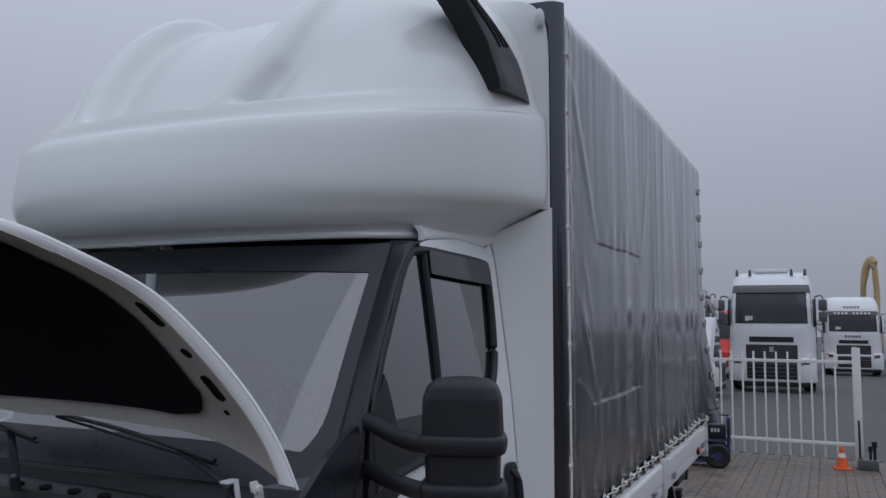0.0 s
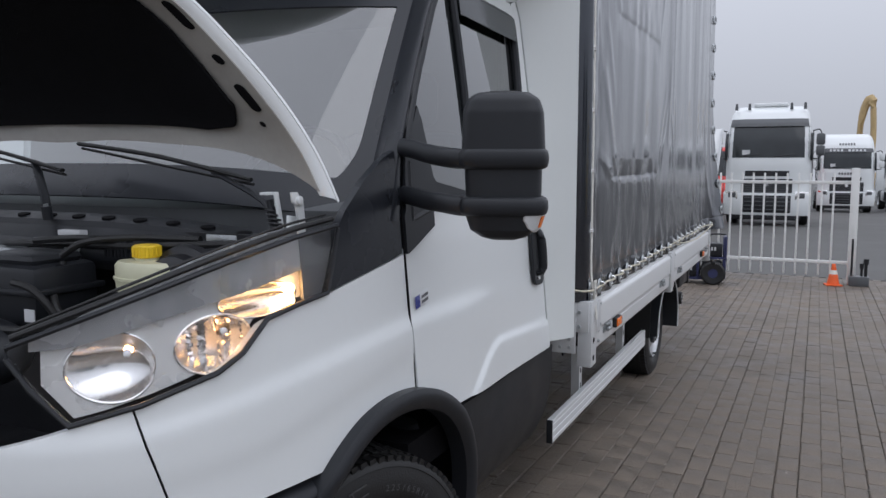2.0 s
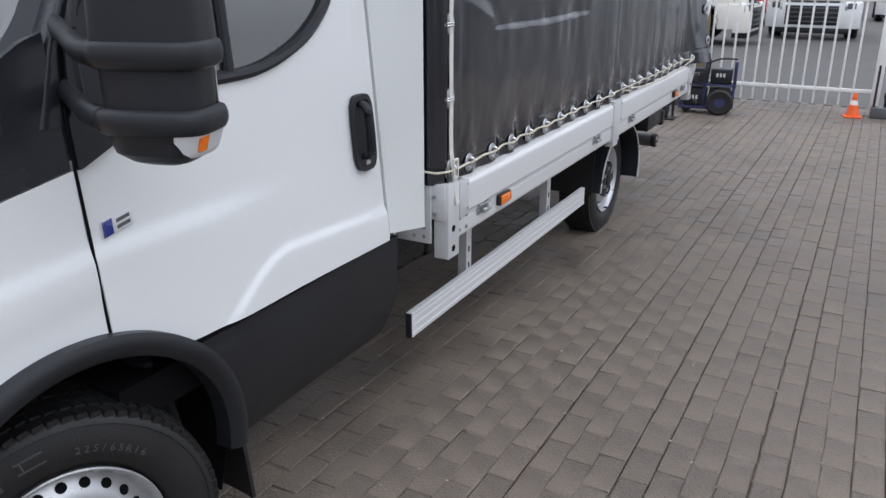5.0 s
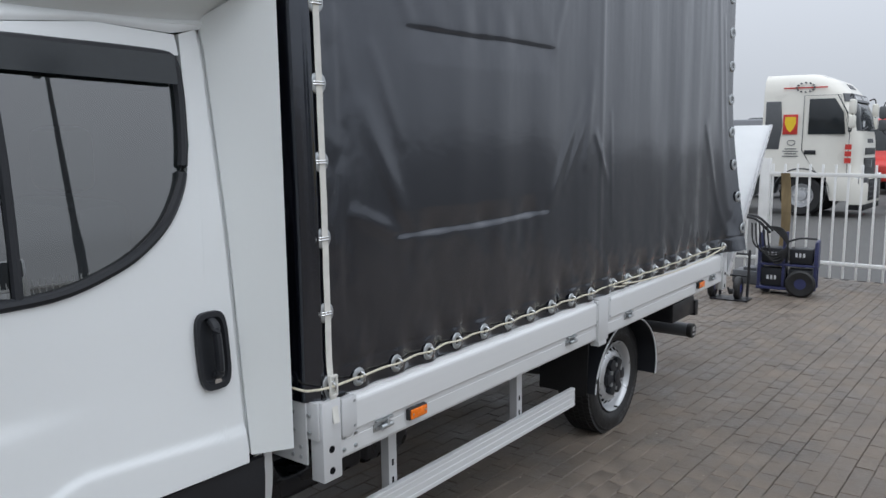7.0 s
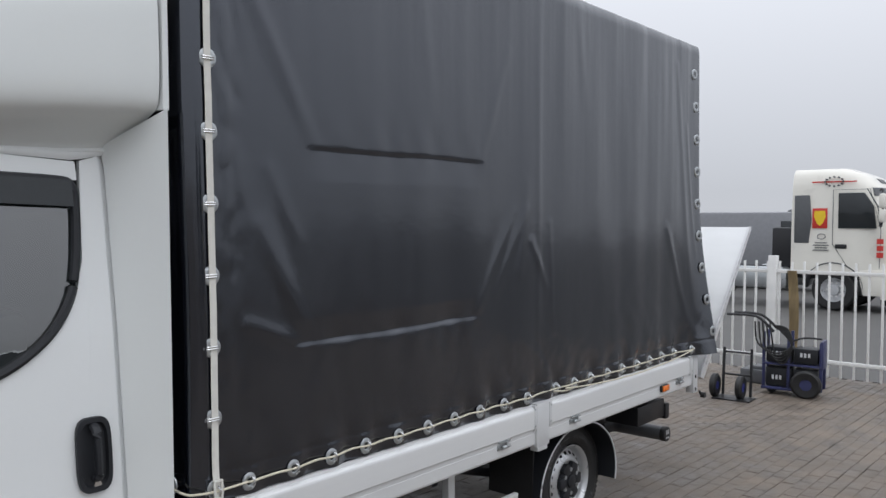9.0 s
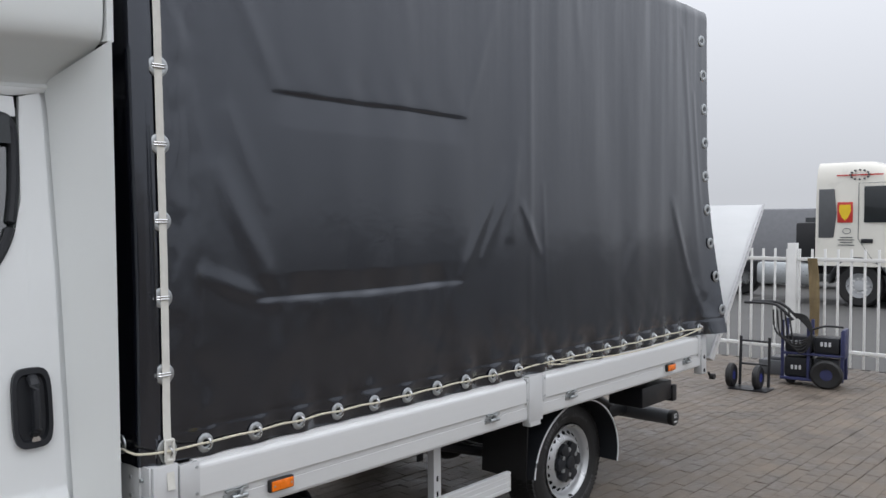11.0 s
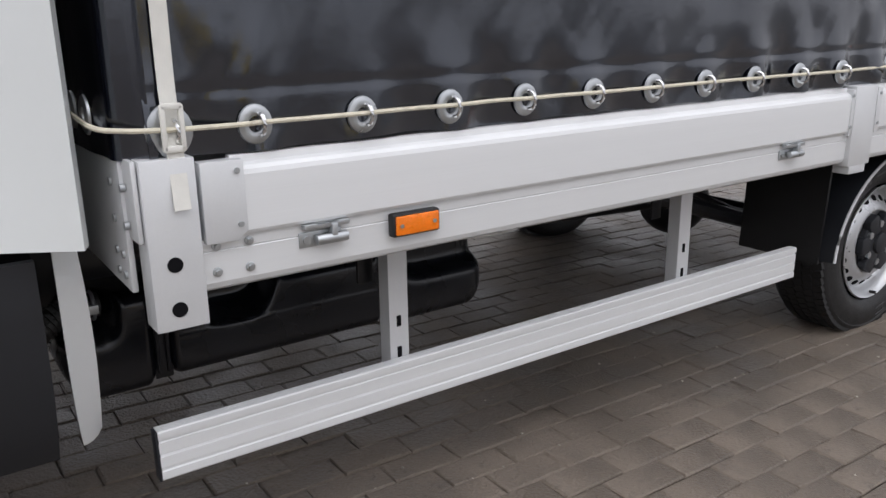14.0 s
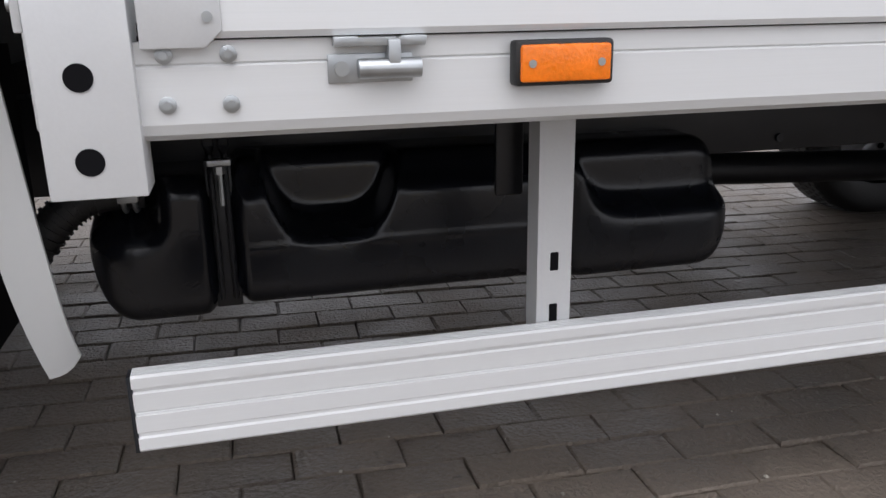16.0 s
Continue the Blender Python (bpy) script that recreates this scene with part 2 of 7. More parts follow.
def cyl(bm, p, q, r, n=16, r2=None, caps=True, bevel=0.0):
    p, q = Vector(p), Vector(q)
    turn = (q - p).to_track_quat("Z", "Y").to_matrix().to_4x4()
    made = bmesh.ops.create_cone(bm, cap_ends=caps, segments=n, radius1=r, radius2=r if r2 is None else r2, depth=(q - p).length,
                                 matrix=Matrix.Translation((p + q) / 2) @ turn)["verts"]
    if bevel:
        return rounded(bm, made, bevel, 2)
    return made


def prism(bm, pts, axis, a, b, bevel=0.0, m=None):
    """A closed outline pushed along an axis; pts give the other two coordinates in x, y, z order."""
    def put(p, h):
        p = list(p)
        p.insert("xyz".index(axis), h)
        return p
    lo = [bm.verts.new(put(p, a)) for p in pts]
    hi = [bm.verts.new(put(p, b)) for p in pts]
    bm.faces.new(lo)
    bm.faces.new(hi)
    for i in range(len(pts)):
        j = (i + 1) % len(pts)
        bm.faces.new((lo[i], lo[j], hi[j], hi[i]))
    made = lo + hi
    if bevel:
        made = rounded(bm, made, bevel, 2)
    if m is not None:
        bmesh.ops.transform(bm, matrix=m, verts=made)
    return made


def sheet(bm, fn, nu, nv, wrap=False, thick=None):
    """A grid over fn(u, v), u and v from 0 to 1; thick gives it a back, pushed by that vector or along the normals."""
    rows = [[bm.verts.new(fn(i / nu, j / nv)) for j in range(nv + 1)] for i in range(nu if wrap else nu + 1)]
    k = len(rows)
    faces = []
    for i in range(nu):
        for j in range(nv):
            faces.append(bm.faces.new((rows[i][j], rows[(i + 1) % k][j], rows[(i + 1) % k][j + 1], rows[i][j + 1])))
    if thick is not None:
        back = [[bm.verts.new(v.co + Vector(thick)) for v in row] for row in rows]
        for i in range(nu):
            for j in range(nv):
                bm.faces.new((back[i][j + 1], back[(i + 1) % k][j + 1], back[(i + 1) % k][j], back[i][j]))
        rim = [(i, 0) for i in range(nu + 1)] + [(nu, j) for j in range(1, nv + 1)] + [(i, nv) for i in range(nu - 1, -1, -1)] + [(0, j) for j in range(nv - 1, 0, -1)]
        for a, b in zip(rim, rim[1:] + rim[:1]):
            bm.faces.new((rows[a[0]][a[1]], rows[b[0]][b[1]], back[b[0]][b[1]], back[a[0]][a[1]]))
    return rows


def spline(pts, t):
    """Catmull-Rom through pts, t from 0 to 1, even in the points' number."""
    n = len(pts) - 1
    s = min(max(t, 0), 1) * n
    i = min(int(s), n - 1)
    f = s - i
    p = [Vector(pts[min(max(i + k, 0), n)]) for k in (-1, 0, 1, 2)]
    return 0.5 * (2 * p[1] + (p[2] - p[0]) * f + (2 * p[0] - 5 * p[1] + 4 * p[2] - p[3]) * f * f + (3 * p[1] - p[0] - 3 * p[2] + p[3]) * f ** 3)


def tube(bm, pts, r, n=8, steps=None, closed=False, flat=None):
    """A tube through pts; flat=(a, b) gives an oval of those half sizes."""
    if steps:
        pts = [spline(pts, i / steps) for i in range(steps + 1)]
    pts = [Vector(p) for p in pts]
    k = len(pts)
    rings = []
    ref = Vector((0, 0, 1))
    for i in range(k):
        a, b = (pts[i - 1], pts[(i + 1) % k]) if closed else (pts[max(i - 1, 0)], pts[min(i + 1, k - 1)])
        d = (b - a).normalized()
        if abs(d.dot(ref)) > 0.97:
            side = d.cross(Vector((0, 1, 0.01))).normalized()
        else:
            side = d.cross(ref).normalized()
        up = side.cross(d)
        ra, rb = flat or (r, r)
        rings.append([bm.verts.new(pts[i] + side * (ra * math.cos(2 * math.pi * j / n)) + up * (rb * math.sin(2 * math.pi * j / n))) for j in range(n)])
    for i in range(k if closed else k - 1):
        a, b = rings[i], rings[(i + 1) % k]
        for j in range(n):
            bm.faces.new((a[j], a[(j + 1) % n], b[(j + 1) % n], b[j]))
    if not closed:
        bm.faces.new(rings[0])
        bm.faces.new(rings[-1])


def lathe(bm, profile, n=64, m=None):
    """profile of (radius, height along x), turned round the x axis."""
    rings = []
    for r, h in profile:
        rings.append([bm.verts.new((h, r * math.cos(2 * math.pi * j / n), r * math.sin(2 * math.pi * j / n))) for j in range(n)] if r > 1e-6 else [bm.verts.new((h, 0, 0))])
    for a, b in zip(rings, rings[1:]):
        for j in range(n):
            k = (j + 1) % n
            if len(a) == 1 and len(b) == 1:
                continue
            if len(a) == 1:
                bm.faces.new((a[0], b[j], b[k]))
            elif len(b) == 1:
                bm.faces.new((a[j], a[k], b[0]))
            else:
                bm.faces.new((a[j], a[k], b[k], b[j]))
    if m is not None:
        bmesh.ops.transform(bm, matrix=m, verts=[v for ring in rings for v in ring])


def ring(bm, c, r, thin, axis="x", n=20, k=8, oval=1.0):
    c = Vector(c)
    pts = []
    for i in range(n):
        a = 2 * math.pi * i / n
        u, w = r * math.cos(a), r * oval * math.sin(a)
        pts.append(c + (Vector((0, u, w)) if axis == "x" else Vector((u, 0, w)) if axis == "y" else Vector((u, w, 0))))
    tube(bm, pts, thin, k, closed=True)


def ease(pts, v):
    """Linear between (v, value) pairs."""
    if v <= pts[0][0]:
        return pts[0][1]
    for (a, p), (b, q) in zip(pts, pts[1:]):
        if v <= b:
            return p + (q - p) * (v - a) / (b - a)
    return pts[-1][1]


def mirrored(ob, parent):
    """A copy of a part, and of its parts, on the truck's other side."""
    if ob.data is None:
        twin = empty(ob.name.split(".")[0], None, parent)
    else:
        me = ob.data.copy()
        me.transform(Matrix.Translation((2 * MID, 0, 0)) @ Matrix.Diagonal((-1, 1, 1, 1)))
        me.flip_normals()
        twin = new(ob.name.split(".")[0], me)
        twin.parent = parent
        twin.visible_shadow = ob.visible_shadow
    for key in ("label",):
        if key in ob:
            twin[key] = ob[key]
    for child in list(ob.children):
        mirrored(child, twin)
    return twin


def lettering(name, body, size, mat, m, parent, depth=0.001):
    cu = bpy.data.curves.new(name, "FONT")
    cu.body, cu.size, cu.extrude, cu.align_x, cu.align_y = body, size, depth, "CENTER", "CENTER"
    tmp = bpy.data.objects.new(name, cu)
    me = bpy.data.meshes.new_from_object(tmp)
    bpy.data.objects.remove(tmp)
    me.transform(m)
    me.materials.clear()
    me.materials.append(mat)
    ob = new(name, me)
    ob.parent = parent
    return ob

# ---- ground ----
bm = bmesh.new()
sheet(bm, lambda u, v: (-900 + 1800 * u, -900 + 1800 * v, -0.014), 4, 4)
ground = tagged(part("ground", bm, SAND), "damp gritty sand bed under the yard", "ground", kind="structure")
bm = bmesh.new()
box(bm, (-400, 12.75, -0.3), (400, 420, -0.004))
road = tagged(part("road", bm, ASPHALT, smooth=False), "pale grey worn concrete lot beyond the fence", "road", kind="structure")

# ---- the truck: one thing; its parts are placed in its own axes (x to its left, y rearwards, z up) ----
truck = tagged(empty("box_truck", RAKE), "white light truck with raised bonnet and black tarpaulin box body", "truck")
MID = -2.10
CURVE = [(-2.1, 0.84), (-1.8, 0.86), (-1.58, 0.92), (-1.40, 1.0), (-1.29, 1.10), (-1.215, 1.25), (-1.17, 1.45), (-1.145, 1.62), (-1.115, 1.9), (-1.10, 2.3), (-1.10, 2.7), (-1.10, 3.05)]
BULGE = [(0.0, 0.0), (0.3, 0.03), (0.46, 0.042), (0.6, 0.03), (0.8, 0.012), (0.95, 0.0), (1.2, -0.022), (1.72, -0.09), (1.85, -0.125)]
LANE = [spline([(*p, 0) for p in CURVE], i / 400) for i in range(401)]


def flank(s, z, out=0.0):
    """A point of the cab's skin: s along the plan curve from the nose to the door's rear, z up, out of the skin by so much."""
    i = min(max(s, 0), 1) * 399
    a, b = LANE[int(i)], LANE[int(i) + 1]
    p = a.lerp(b, i - int(i))
    d = (b - a).normalized()
    return Vector((p.x, p.y, z)) + Vector((d.y, -d.x, 0)) * (ease(BULGE, z) + out)


def at_y(y):
    for i in range(400):
        if LANE[i + 1].y >= y:
            return (i + (y - LANE[i].y) / max(LANE[i + 1].y - LANE[i].y, 1e-6)) / 400
    return 1.0


def cab_panel(name, y0, y1, low, high, mat, parent, label="", out=0.0, thick=0.02, nu=40, nv=16, by_s=False, dent=None, lean=None):
    bm = bmesh.new()
    s0, s1 = (y0, y1) if by_s else (at_y(y0), at_y(y1))

    def fn(u, v):
        s = s0 + (s1 - s0) * u
        y = s if by_s else flank(s, 0.9).y
        a, b = ease(low, y) if isinstance(low, list) else low(y), ease(high, y) if isinstance(high, list) else high(y)
        z = a + (b - a) * v
        if lean:
            s += lean(z) * (u if by_s else 1 - u)
        return flank(s, z, out + (dent(y, z) if dent else 0))
    rows = sheet(bm, fn, nu, nv)
    back = [[None] * (nv + 1) for _ in rows]
    for i in range(nu + 1):
        for j in range(nv + 1):
            s = s0 + (s1 - s0) * i / nu
            k = min(max(s, 0), 1) * 399
            d = (LANE[int(k) + 1] - LANE[int(k)]).normalized()
            back[i][j] = bm.verts.new(rows[i][j].co - Vector((d.y, -d.x, 0)) * thick)
    for i in range(nu):
        for j in (0, nv):
            bm.faces.new((rows[i][j], rows[i + 1][j], back[i + 1][j], back[i][j]))
        for j in range(nv):
            bm.faces.new((back[i][j], back[i + 1][j], back[i + 1][j + 1], back[i][j + 1]))
    for j in range(nv):
        for i in (0, nu):
            bm.faces.new((rows[i][j], rows[i][j + 1], back[i][j + 1], back[i][j]))
    return part(name, bm, mat, parent, label, sharp=40)


AX, AZ, AR = 1.79, 0.13, 0.45


def arch(y, r=AR):
    return AZ + math.sqrt(max(r * r - (y - AX) ** 2, 0.0))


def fender_low(y):
    line = ease([(1.0, 0.472), (1.1, 0.474), (1.5, 0.474)], y)
    return max(line, arch(y)) if y > 1.4 else line


def crease(y, z):
    """The pressed swage along fender and door."""
    mid = ease([(1.0, 0.655), (1.266, 0.69), (1.564, 0.725), (1.92, 0.757)], y)
    low = ease([(1.0, 0.555), (1.3, 0.57), (1.53, 0.612), (1.8, 0.66)], y)
    return 0.010 / (1 + math.exp(min(40, (z - mid) / 0.009))) - 0.006 / (1 + math.exp(min(40, (z - low) / 0.014)))


def seam_lean(z):
    """How far the seam between apron and wing runs back towards its foot, along the plan curve."""
    return at_y(ease([(0.46, 1.142), (0.535, 1.138), (0.60, 1.122), (0.64, 1.112), (0.71, 1.098)], z)) - at_y(1.114)


FEND_TOP = [(1.0, 0.69), (1.024, 0.685), (1.109, 0.71), (1.241, 0.748), (1.298, 0.777), (1.366, 0.836), (1.454, 0.855), (1.55, 0.868), (1.71, 0.9), (1.88, 0.933)]
cab_panel("fender", 1.116, 1.878, fender_low, FEND_TOP, WHITE, truck, "white painted front wing", nv=44, nu=60, dent=crease, lean=seam_lean)
cab_panel("front_panel", 0.0, at_y(1.112), lambda s: 0.472, lambda s: ease([(0, 0.60), (0.2, 0.64), (0.298, 0.685), (0.37, 0.71), (1, 0.72)], s), WHITE, truck, "white front apron below the headlamps", by_s=True, nu=60, nv=24, lean=seam_lean, dent=lambda s, z: crease(1.1, z))
cab_panel("cowl_side", 1.552, 1.872, [(1.55, 0.874), (1.71, 0.905), (1.88, 0.938)], [(1.55, 0.88), (1.58, 0.95), (1.608, 1.02), (1.64, 1.06), (1.73, 1.135), (1.82, 1.19), (1.90, 1.215)], SATIN, truck, "satin black panel at the foot of the pillar", nu=24, nv=12)

# bumper: black plastic; a near-black plate on it paints the lamp pocket's shade
BUMP_HALF = at_y(1.54)
bumper = cab_panel("bumper", 0.0, BUMP_HALF, lambda s: ease([(0, 0.07), (at_y(1.1), 0.09), (at_y(1.3), 0.06)], s) if flank(s, 0.5).y < 1.345 else max(0.055, arch(flank(s, 0.5).y, 0.44)), lambda s: 0.462, BLACK, truck, "black plastic front bumper", out=0.025, thick=0.05, by_s=True, nu=90, nv=24,
                    dent=lambda s, z: 0.02 * math.exp(-((z - 0.12) / 0.1) ** 2) - 0.04 * math.exp(-((z - 0.465) / 0.016) ** 2))


def spot(y, z, out=0.0):
    return flank(at_y(y), z, out)


def blob(points, mat, name, parent, out, thick, label=""):
    """A low moulded plate on the skin: an outline in (y, z) with rounded edge."""
    bm = bmesh.new()
    lower = [bm.verts.new(spot(y, z, out)) for y, z in points]
    cy, cz = sum(p[0] for p in points) / len(points), sum(p[1] for p in points) / len(points)
    upper = [bm.verts.new(spot(cy + (y - cy) * 0.94, cz + (z - cz) * 0.92, out + thick)) for y, z in points]
    top = bm.verts.new(spot(cy, cz, out + thick))
    n = len(points)
    for i in range(n):
        j = (i + 1) % n
        bm.faces.new((lower[i], lower[j], upper[j], upper[i]))
        bm.faces.new((upper[i], upper[j], top))
    bm.faces.new(lower[::-1])
    return part(name, bm, mat, parent, label)


lip = bmesh.new()
pocket = [(0.985, 0.385), (1.024, 0.39), (1.09, 0.378), (1.158, 0.352), (1.187, 0.309), (1.166, 0.232), (1.127, 0.158), (1.073, 0.134), (0.985, 0.155)]
tube(lip, [spot(y, z, 0.042) for y, z in pocket], 0.009, 8, steps=50)
part("pocket_lip", lip, BLACK, bumper)
blob([(0.99, 0.38), (1.09, 0.372), (1.152, 0.347), (1.18, 0.307), (1.16, 0.235), (1.122, 0.165), (1.073, 0.142), (0.99, 0.16)], DARK, "lamp_pocket", bumper, 0.042, 0.002, "near-black plate painting the shade of the lamp pocket")
blob([(0.985, 0.318), (1.017, 0.324), (1.082, 0.342), (1.142, 0.336), (1.15, 0.306), (1.079, 0.303), (1.012, 0.291), (0.985, 0.28)], LENS, "daytime_lamp", bumper, 0.05, 0.014, "clear strip lamp with an amber segment")
blob([(0.987, 0.314), (1.017, 0.319), (1.082, 0.336), (1.138, 0.331), (1.145, 0.31), (1.079, 0.308), (1.012, 0.296), (0.987, 0.286)], MIRROR, "reflector_strip", bumper, 0.047, 0.003)
blob([(1.05, 0.332), (1.067, 0.334), (1.063, 0.305), (1.046, 0.302)], AMBER, "amber_segment", bumper, 0.051, 0.004)
bm = bmesh.new()
tube(bm, [spot(0.99, 0.262, 0.048), spot(1.06, 0.272, 0.05), spot(1.12, 0.285, 0.05), spot(1.172, 0.30, 0.046)], 0.006, 8, steps=20)
part("pocket_rib", bm, BLACK, bumper)
bm = bmesh.new()
f = spot(1.12, 0.238, 0.052)
ball = bmesh.ops.create_uvsphere(bm, u_segments=24, v_segments=12, radius=1)["verts"]
bmesh.ops.transform(bm, matrix=Matrix.Translation(f) @ pose(0, 0, 0, 0, 0, -50) @ Matrix.Diagonal((0.012, 0.032, 0.04, 1)), verts=ball)
part("fog_lamp", bm, MIRROR, bumper, "round fog lamp")

# wheel arch lip
bm = bmesh.new()


def lip_fn(u, v):
    a = radians(-4 + 142 * u)
    r = 0.40 + 0.055 * v
    y, z = AX + r * math.cos(a), AZ + r * math.sin(a)
    if a < 0.5:
        y += 0.0
    return spot(y, z, 0.012 + 0.028 * math.sin(math.pi * min(v * 0.62 + 0.12, 1)))


sheet(bm, lip_fn, 60, 8, thick=(-0.05, 0, 0))
part("arch_lip", bm, BLACK, truck, "black plastic wheel arch trim")
# wheel housing sheet; its deep shade is put into the void colour
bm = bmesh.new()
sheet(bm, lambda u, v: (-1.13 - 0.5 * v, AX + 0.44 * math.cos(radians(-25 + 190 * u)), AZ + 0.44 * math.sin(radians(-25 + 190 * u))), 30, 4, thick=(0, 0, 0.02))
part("arch_liner", bm, DARK, truck, "wheel housing sheet with its shade put into a near-black colour")
bm = bmesh.new()
tube(bm, [(-1.2, 2.02, 0.42), (-1.2, 2.07, 0.3), (-1.2, 2.1, 0.16)], 0.03, 10, steps=8, flat=(0.05, 0.02))
part("liner_rib", bm, SKIRT, truck)
bm = bmesh.new()
sheet(bm, lambda u, v: (-1.08 - 0.26 * u, 2.225 + 0.015 * math.sin(u * 3) + 0.03 * v, 0.16 - 0.27 * v), 6, 8, thick=(0, 0.012, 0))
part("mud_flap", bm, RUBBER, truck, "black rubber mud flap")

# door: outer panel, upper frame, panes
door = empty("cab_door", None, truck)
BELT = [(1.88, 0.945), (1.96, 0.985), (2.03, 1.03), (2.2, 1.055), (2.45, 1.06), (2.55, 1.082), (2.62, 1.107), (2.67, 1.128), (2.72, 1.157), (2.76, 1.187), (2.8, 1.225), (2.83, 1.262), (2.86, 1.315), (2.875, 1.36), (2.885, 1.41), (2.9, 1.6), (2.905, 1.70)]


def door_low(y):
    return max(ease([(1.8, 0.48), (2.12, 0.468), (3.0, 0.452)], y), arch(y) if y < 2.235 else 0)


def door_dent(y, z):
    """The upper swell that fades out behind the wheel and the sharp swage above the sill."""
    low = ease([(2.18, 0.455), (2.25, 0.495), (2.34, 0.55), (2.40, 0.576), (2.46, 0.588), (3.0, 0.556)], y)
    fade = ease([(1.88, 1.0), (2.2, 1.0), (2.5, 0.0)], y)
    a = 0.012 / (1 + math.exp(min(40, (z - 0.757) / 0.010))) * fade
    b = 0.010 / (1 + math.exp(min(40, (z - low) / 0.004))) * ease([(2.15, 0.0), (2.26, 1.0)], y)
    return a + b - 0.004


BELT_BODY = BELT[:15] + [(2.899, 1.46), (2.907, 1.762), (3.0, 1.79)]
cab_panel("door_skin", 1.886, 2.985, door_low, BELT_BODY, WHITE, door, "white door panel with a pressed swage line", nu=110, nv=80, dent=door_dent)
cab_panel("door_top_frame", 2.33, 2.906, [(2.33, 1.705), (2.906, 1.70)], [(2.33, 1.735), (2.4, 1.752), (2.65, 1.775), (2.906, 1.76)], WHITE, door, nu=24, nv=4)
RAIL = [(1.90, 1.06), (1.93, 1.205), (2.0, 1.345), (2.11, 1.515), (2.23, 1.675), (2.33, 1.712), (2.905, 1.695)]
bm = bmesh.new()
sheet(bm, lambda u, v: spot(1.92 + 0.98 * u, ease(BELT, 1.92 + 0.98 * u) * (1 - v) + ease(RAIL, 1.92 + 0.98 * u) * v, -0.014), 60, 24)
part("side_window", bm, TINTED, door, "tinted side window").visible_shadow = False
bm = bmesh.new()
loop = [(1.93, 1.02), (2.05, 1.045), (2.2, 1.062), (2.45, 1.068), (2.62, 1.112), (2.72, 1.163), (2.8, 1.232), (2.857, 1.325), (2.88, 1.42), (2.893, 1.54), (2.895, 1.64), (2.885, 1.685), (2.84, 1.70), (2.6, 1.708), (2.33, 1.71), (2.23, 1.672), (2.11, 1.51), (2.0, 1.34), (1.935, 1.2)]
tube(bm, [spline([spot(y, z, -0.004) for y, z in loop + loop[:1]], i / 90) for i in range(90)], 0.015, 8, closed=True)
tube(bm, [spot(2.36, 1.06, -0.008), spot(2.37, 1.4, -0.008), spot(2.36, 1.71, -0.008)], 0.014, 8, steps=8)
part("window_seal", bm, BLACK, door, "black rubber window seal")
cab_panel("quarter_surround", 1.93, 2.36, lambda y: ease([(1.93, 1.0), (2.36, 1.065)], y) if y > 2.12 else ease([(1.93, 1.0), (2.12, 1.05)], y), lambda y: min(ease(RAIL, y), ease([(1.93, 1.2), (2.03, 1.34), (2.08, 1.12), (2.36, 1.075)], y)), BLACK, door, nu=24, nv=6, out=-0.004)
cab_panel("wind_deflector", 2.37, 2.885, [(2.37, 1.635), (2.885, 1.615)], [(2.37, 1.715), (2.885, 1.70)], DARKGLASS, door, "smoked wind deflector", out=0.012, thick=0.004, nu=24, nv=4)
cab_panel("mirror_base", 1.887, 2.05, [(1.887, 0.932), (2.05, 1.0)], [(1.887, 1.03), (1.905, 1.2), (1.95, 1.235), (2.0, 1.06), (2.05, 1.045)], BLACK, door, "black mirror base plate", out=0.008, nu=16, nv=10)
handle = empty("door_handle", None, door)
bm = bmesh.new()
hp = [(2.895 + 0.056 * math.copysign(abs(math.cos(a)) ** 0.5, math.cos(a)), 0.83 + 0.118 * math.copysign(abs(math.sin(a)) ** 0.5, math.sin(a))) for a in (2 * math.pi * i / 28 for i in range(28))]
lower = [bm.verts.new(spot(y, z, 0.0)) for y, z in hp]
mids = [bm.verts.new(spot(y, z, 0.014)) for y, z in hp]
inner = [bm.verts.new(spot(2.895 + (y - 2.895) * 0.78, 0.83 + (z - 0.83) * 0.86, 0.014)) for y, z in hp]
deep = [bm.verts.new(spot(2.895 + (y - 2.895) * 0.7, 0.83 + (z - 0.83) * 0.8, 0.002)) for y, z in hp]
for a, b in ((lower, mids), (mids, inner), (inner, deep)):
    for i in range(28):
        bm.faces.new((a[i], a[(i + 1) % 28], b[(i + 1) % 28], b[i]))
bm.faces.new(deep)
tube(bm, [spot(2.897, 0.92, 0.008), spot(2.897, 0.90, 0.03), spot(2.897, 0.82, 0.034), spot(2.897, 0.765, 0.028), spot(2.897, 0.755, 0.008)], 0.014, 8, steps=16, flat=(0.016, 0.012))
part("handle_body", bm, BLACK, door, "black recessed door handle")
bpy.data.objects.remove(handle)
bm = bmesh.new()
cyl(bm, spot(2.9, 0.735, 0.0), spot(2.9, 0.735, 0.012), 0.012, 16)
part("door_lock", bm, CHROME, door, "round metal lock")
blob([(1.915, 0.775), (1.995, 0.79), (1.995, 0.828), (1.915, 0.813)], PALE, "sticker", door, 0.001, 0.001, "small blue and white dealer sticker")
blob([(1.916, 0.777), (1.942, 0.782), (1.942, 0.816), (1.916, 0.811)], BLUE, "sticker_field", door, 0.0022, 0.001)
for k in range(2):
    blob([(1.952, 0.789 + 0.014 * k), (1.988, 0.796 + 0.014 * k), (1.988, 0.804 + 0.014 * k), (1.952, 0.797 + 0.014 * k)], GREYPAINT, "sticker_bar", door, 0.0022, 0.001)

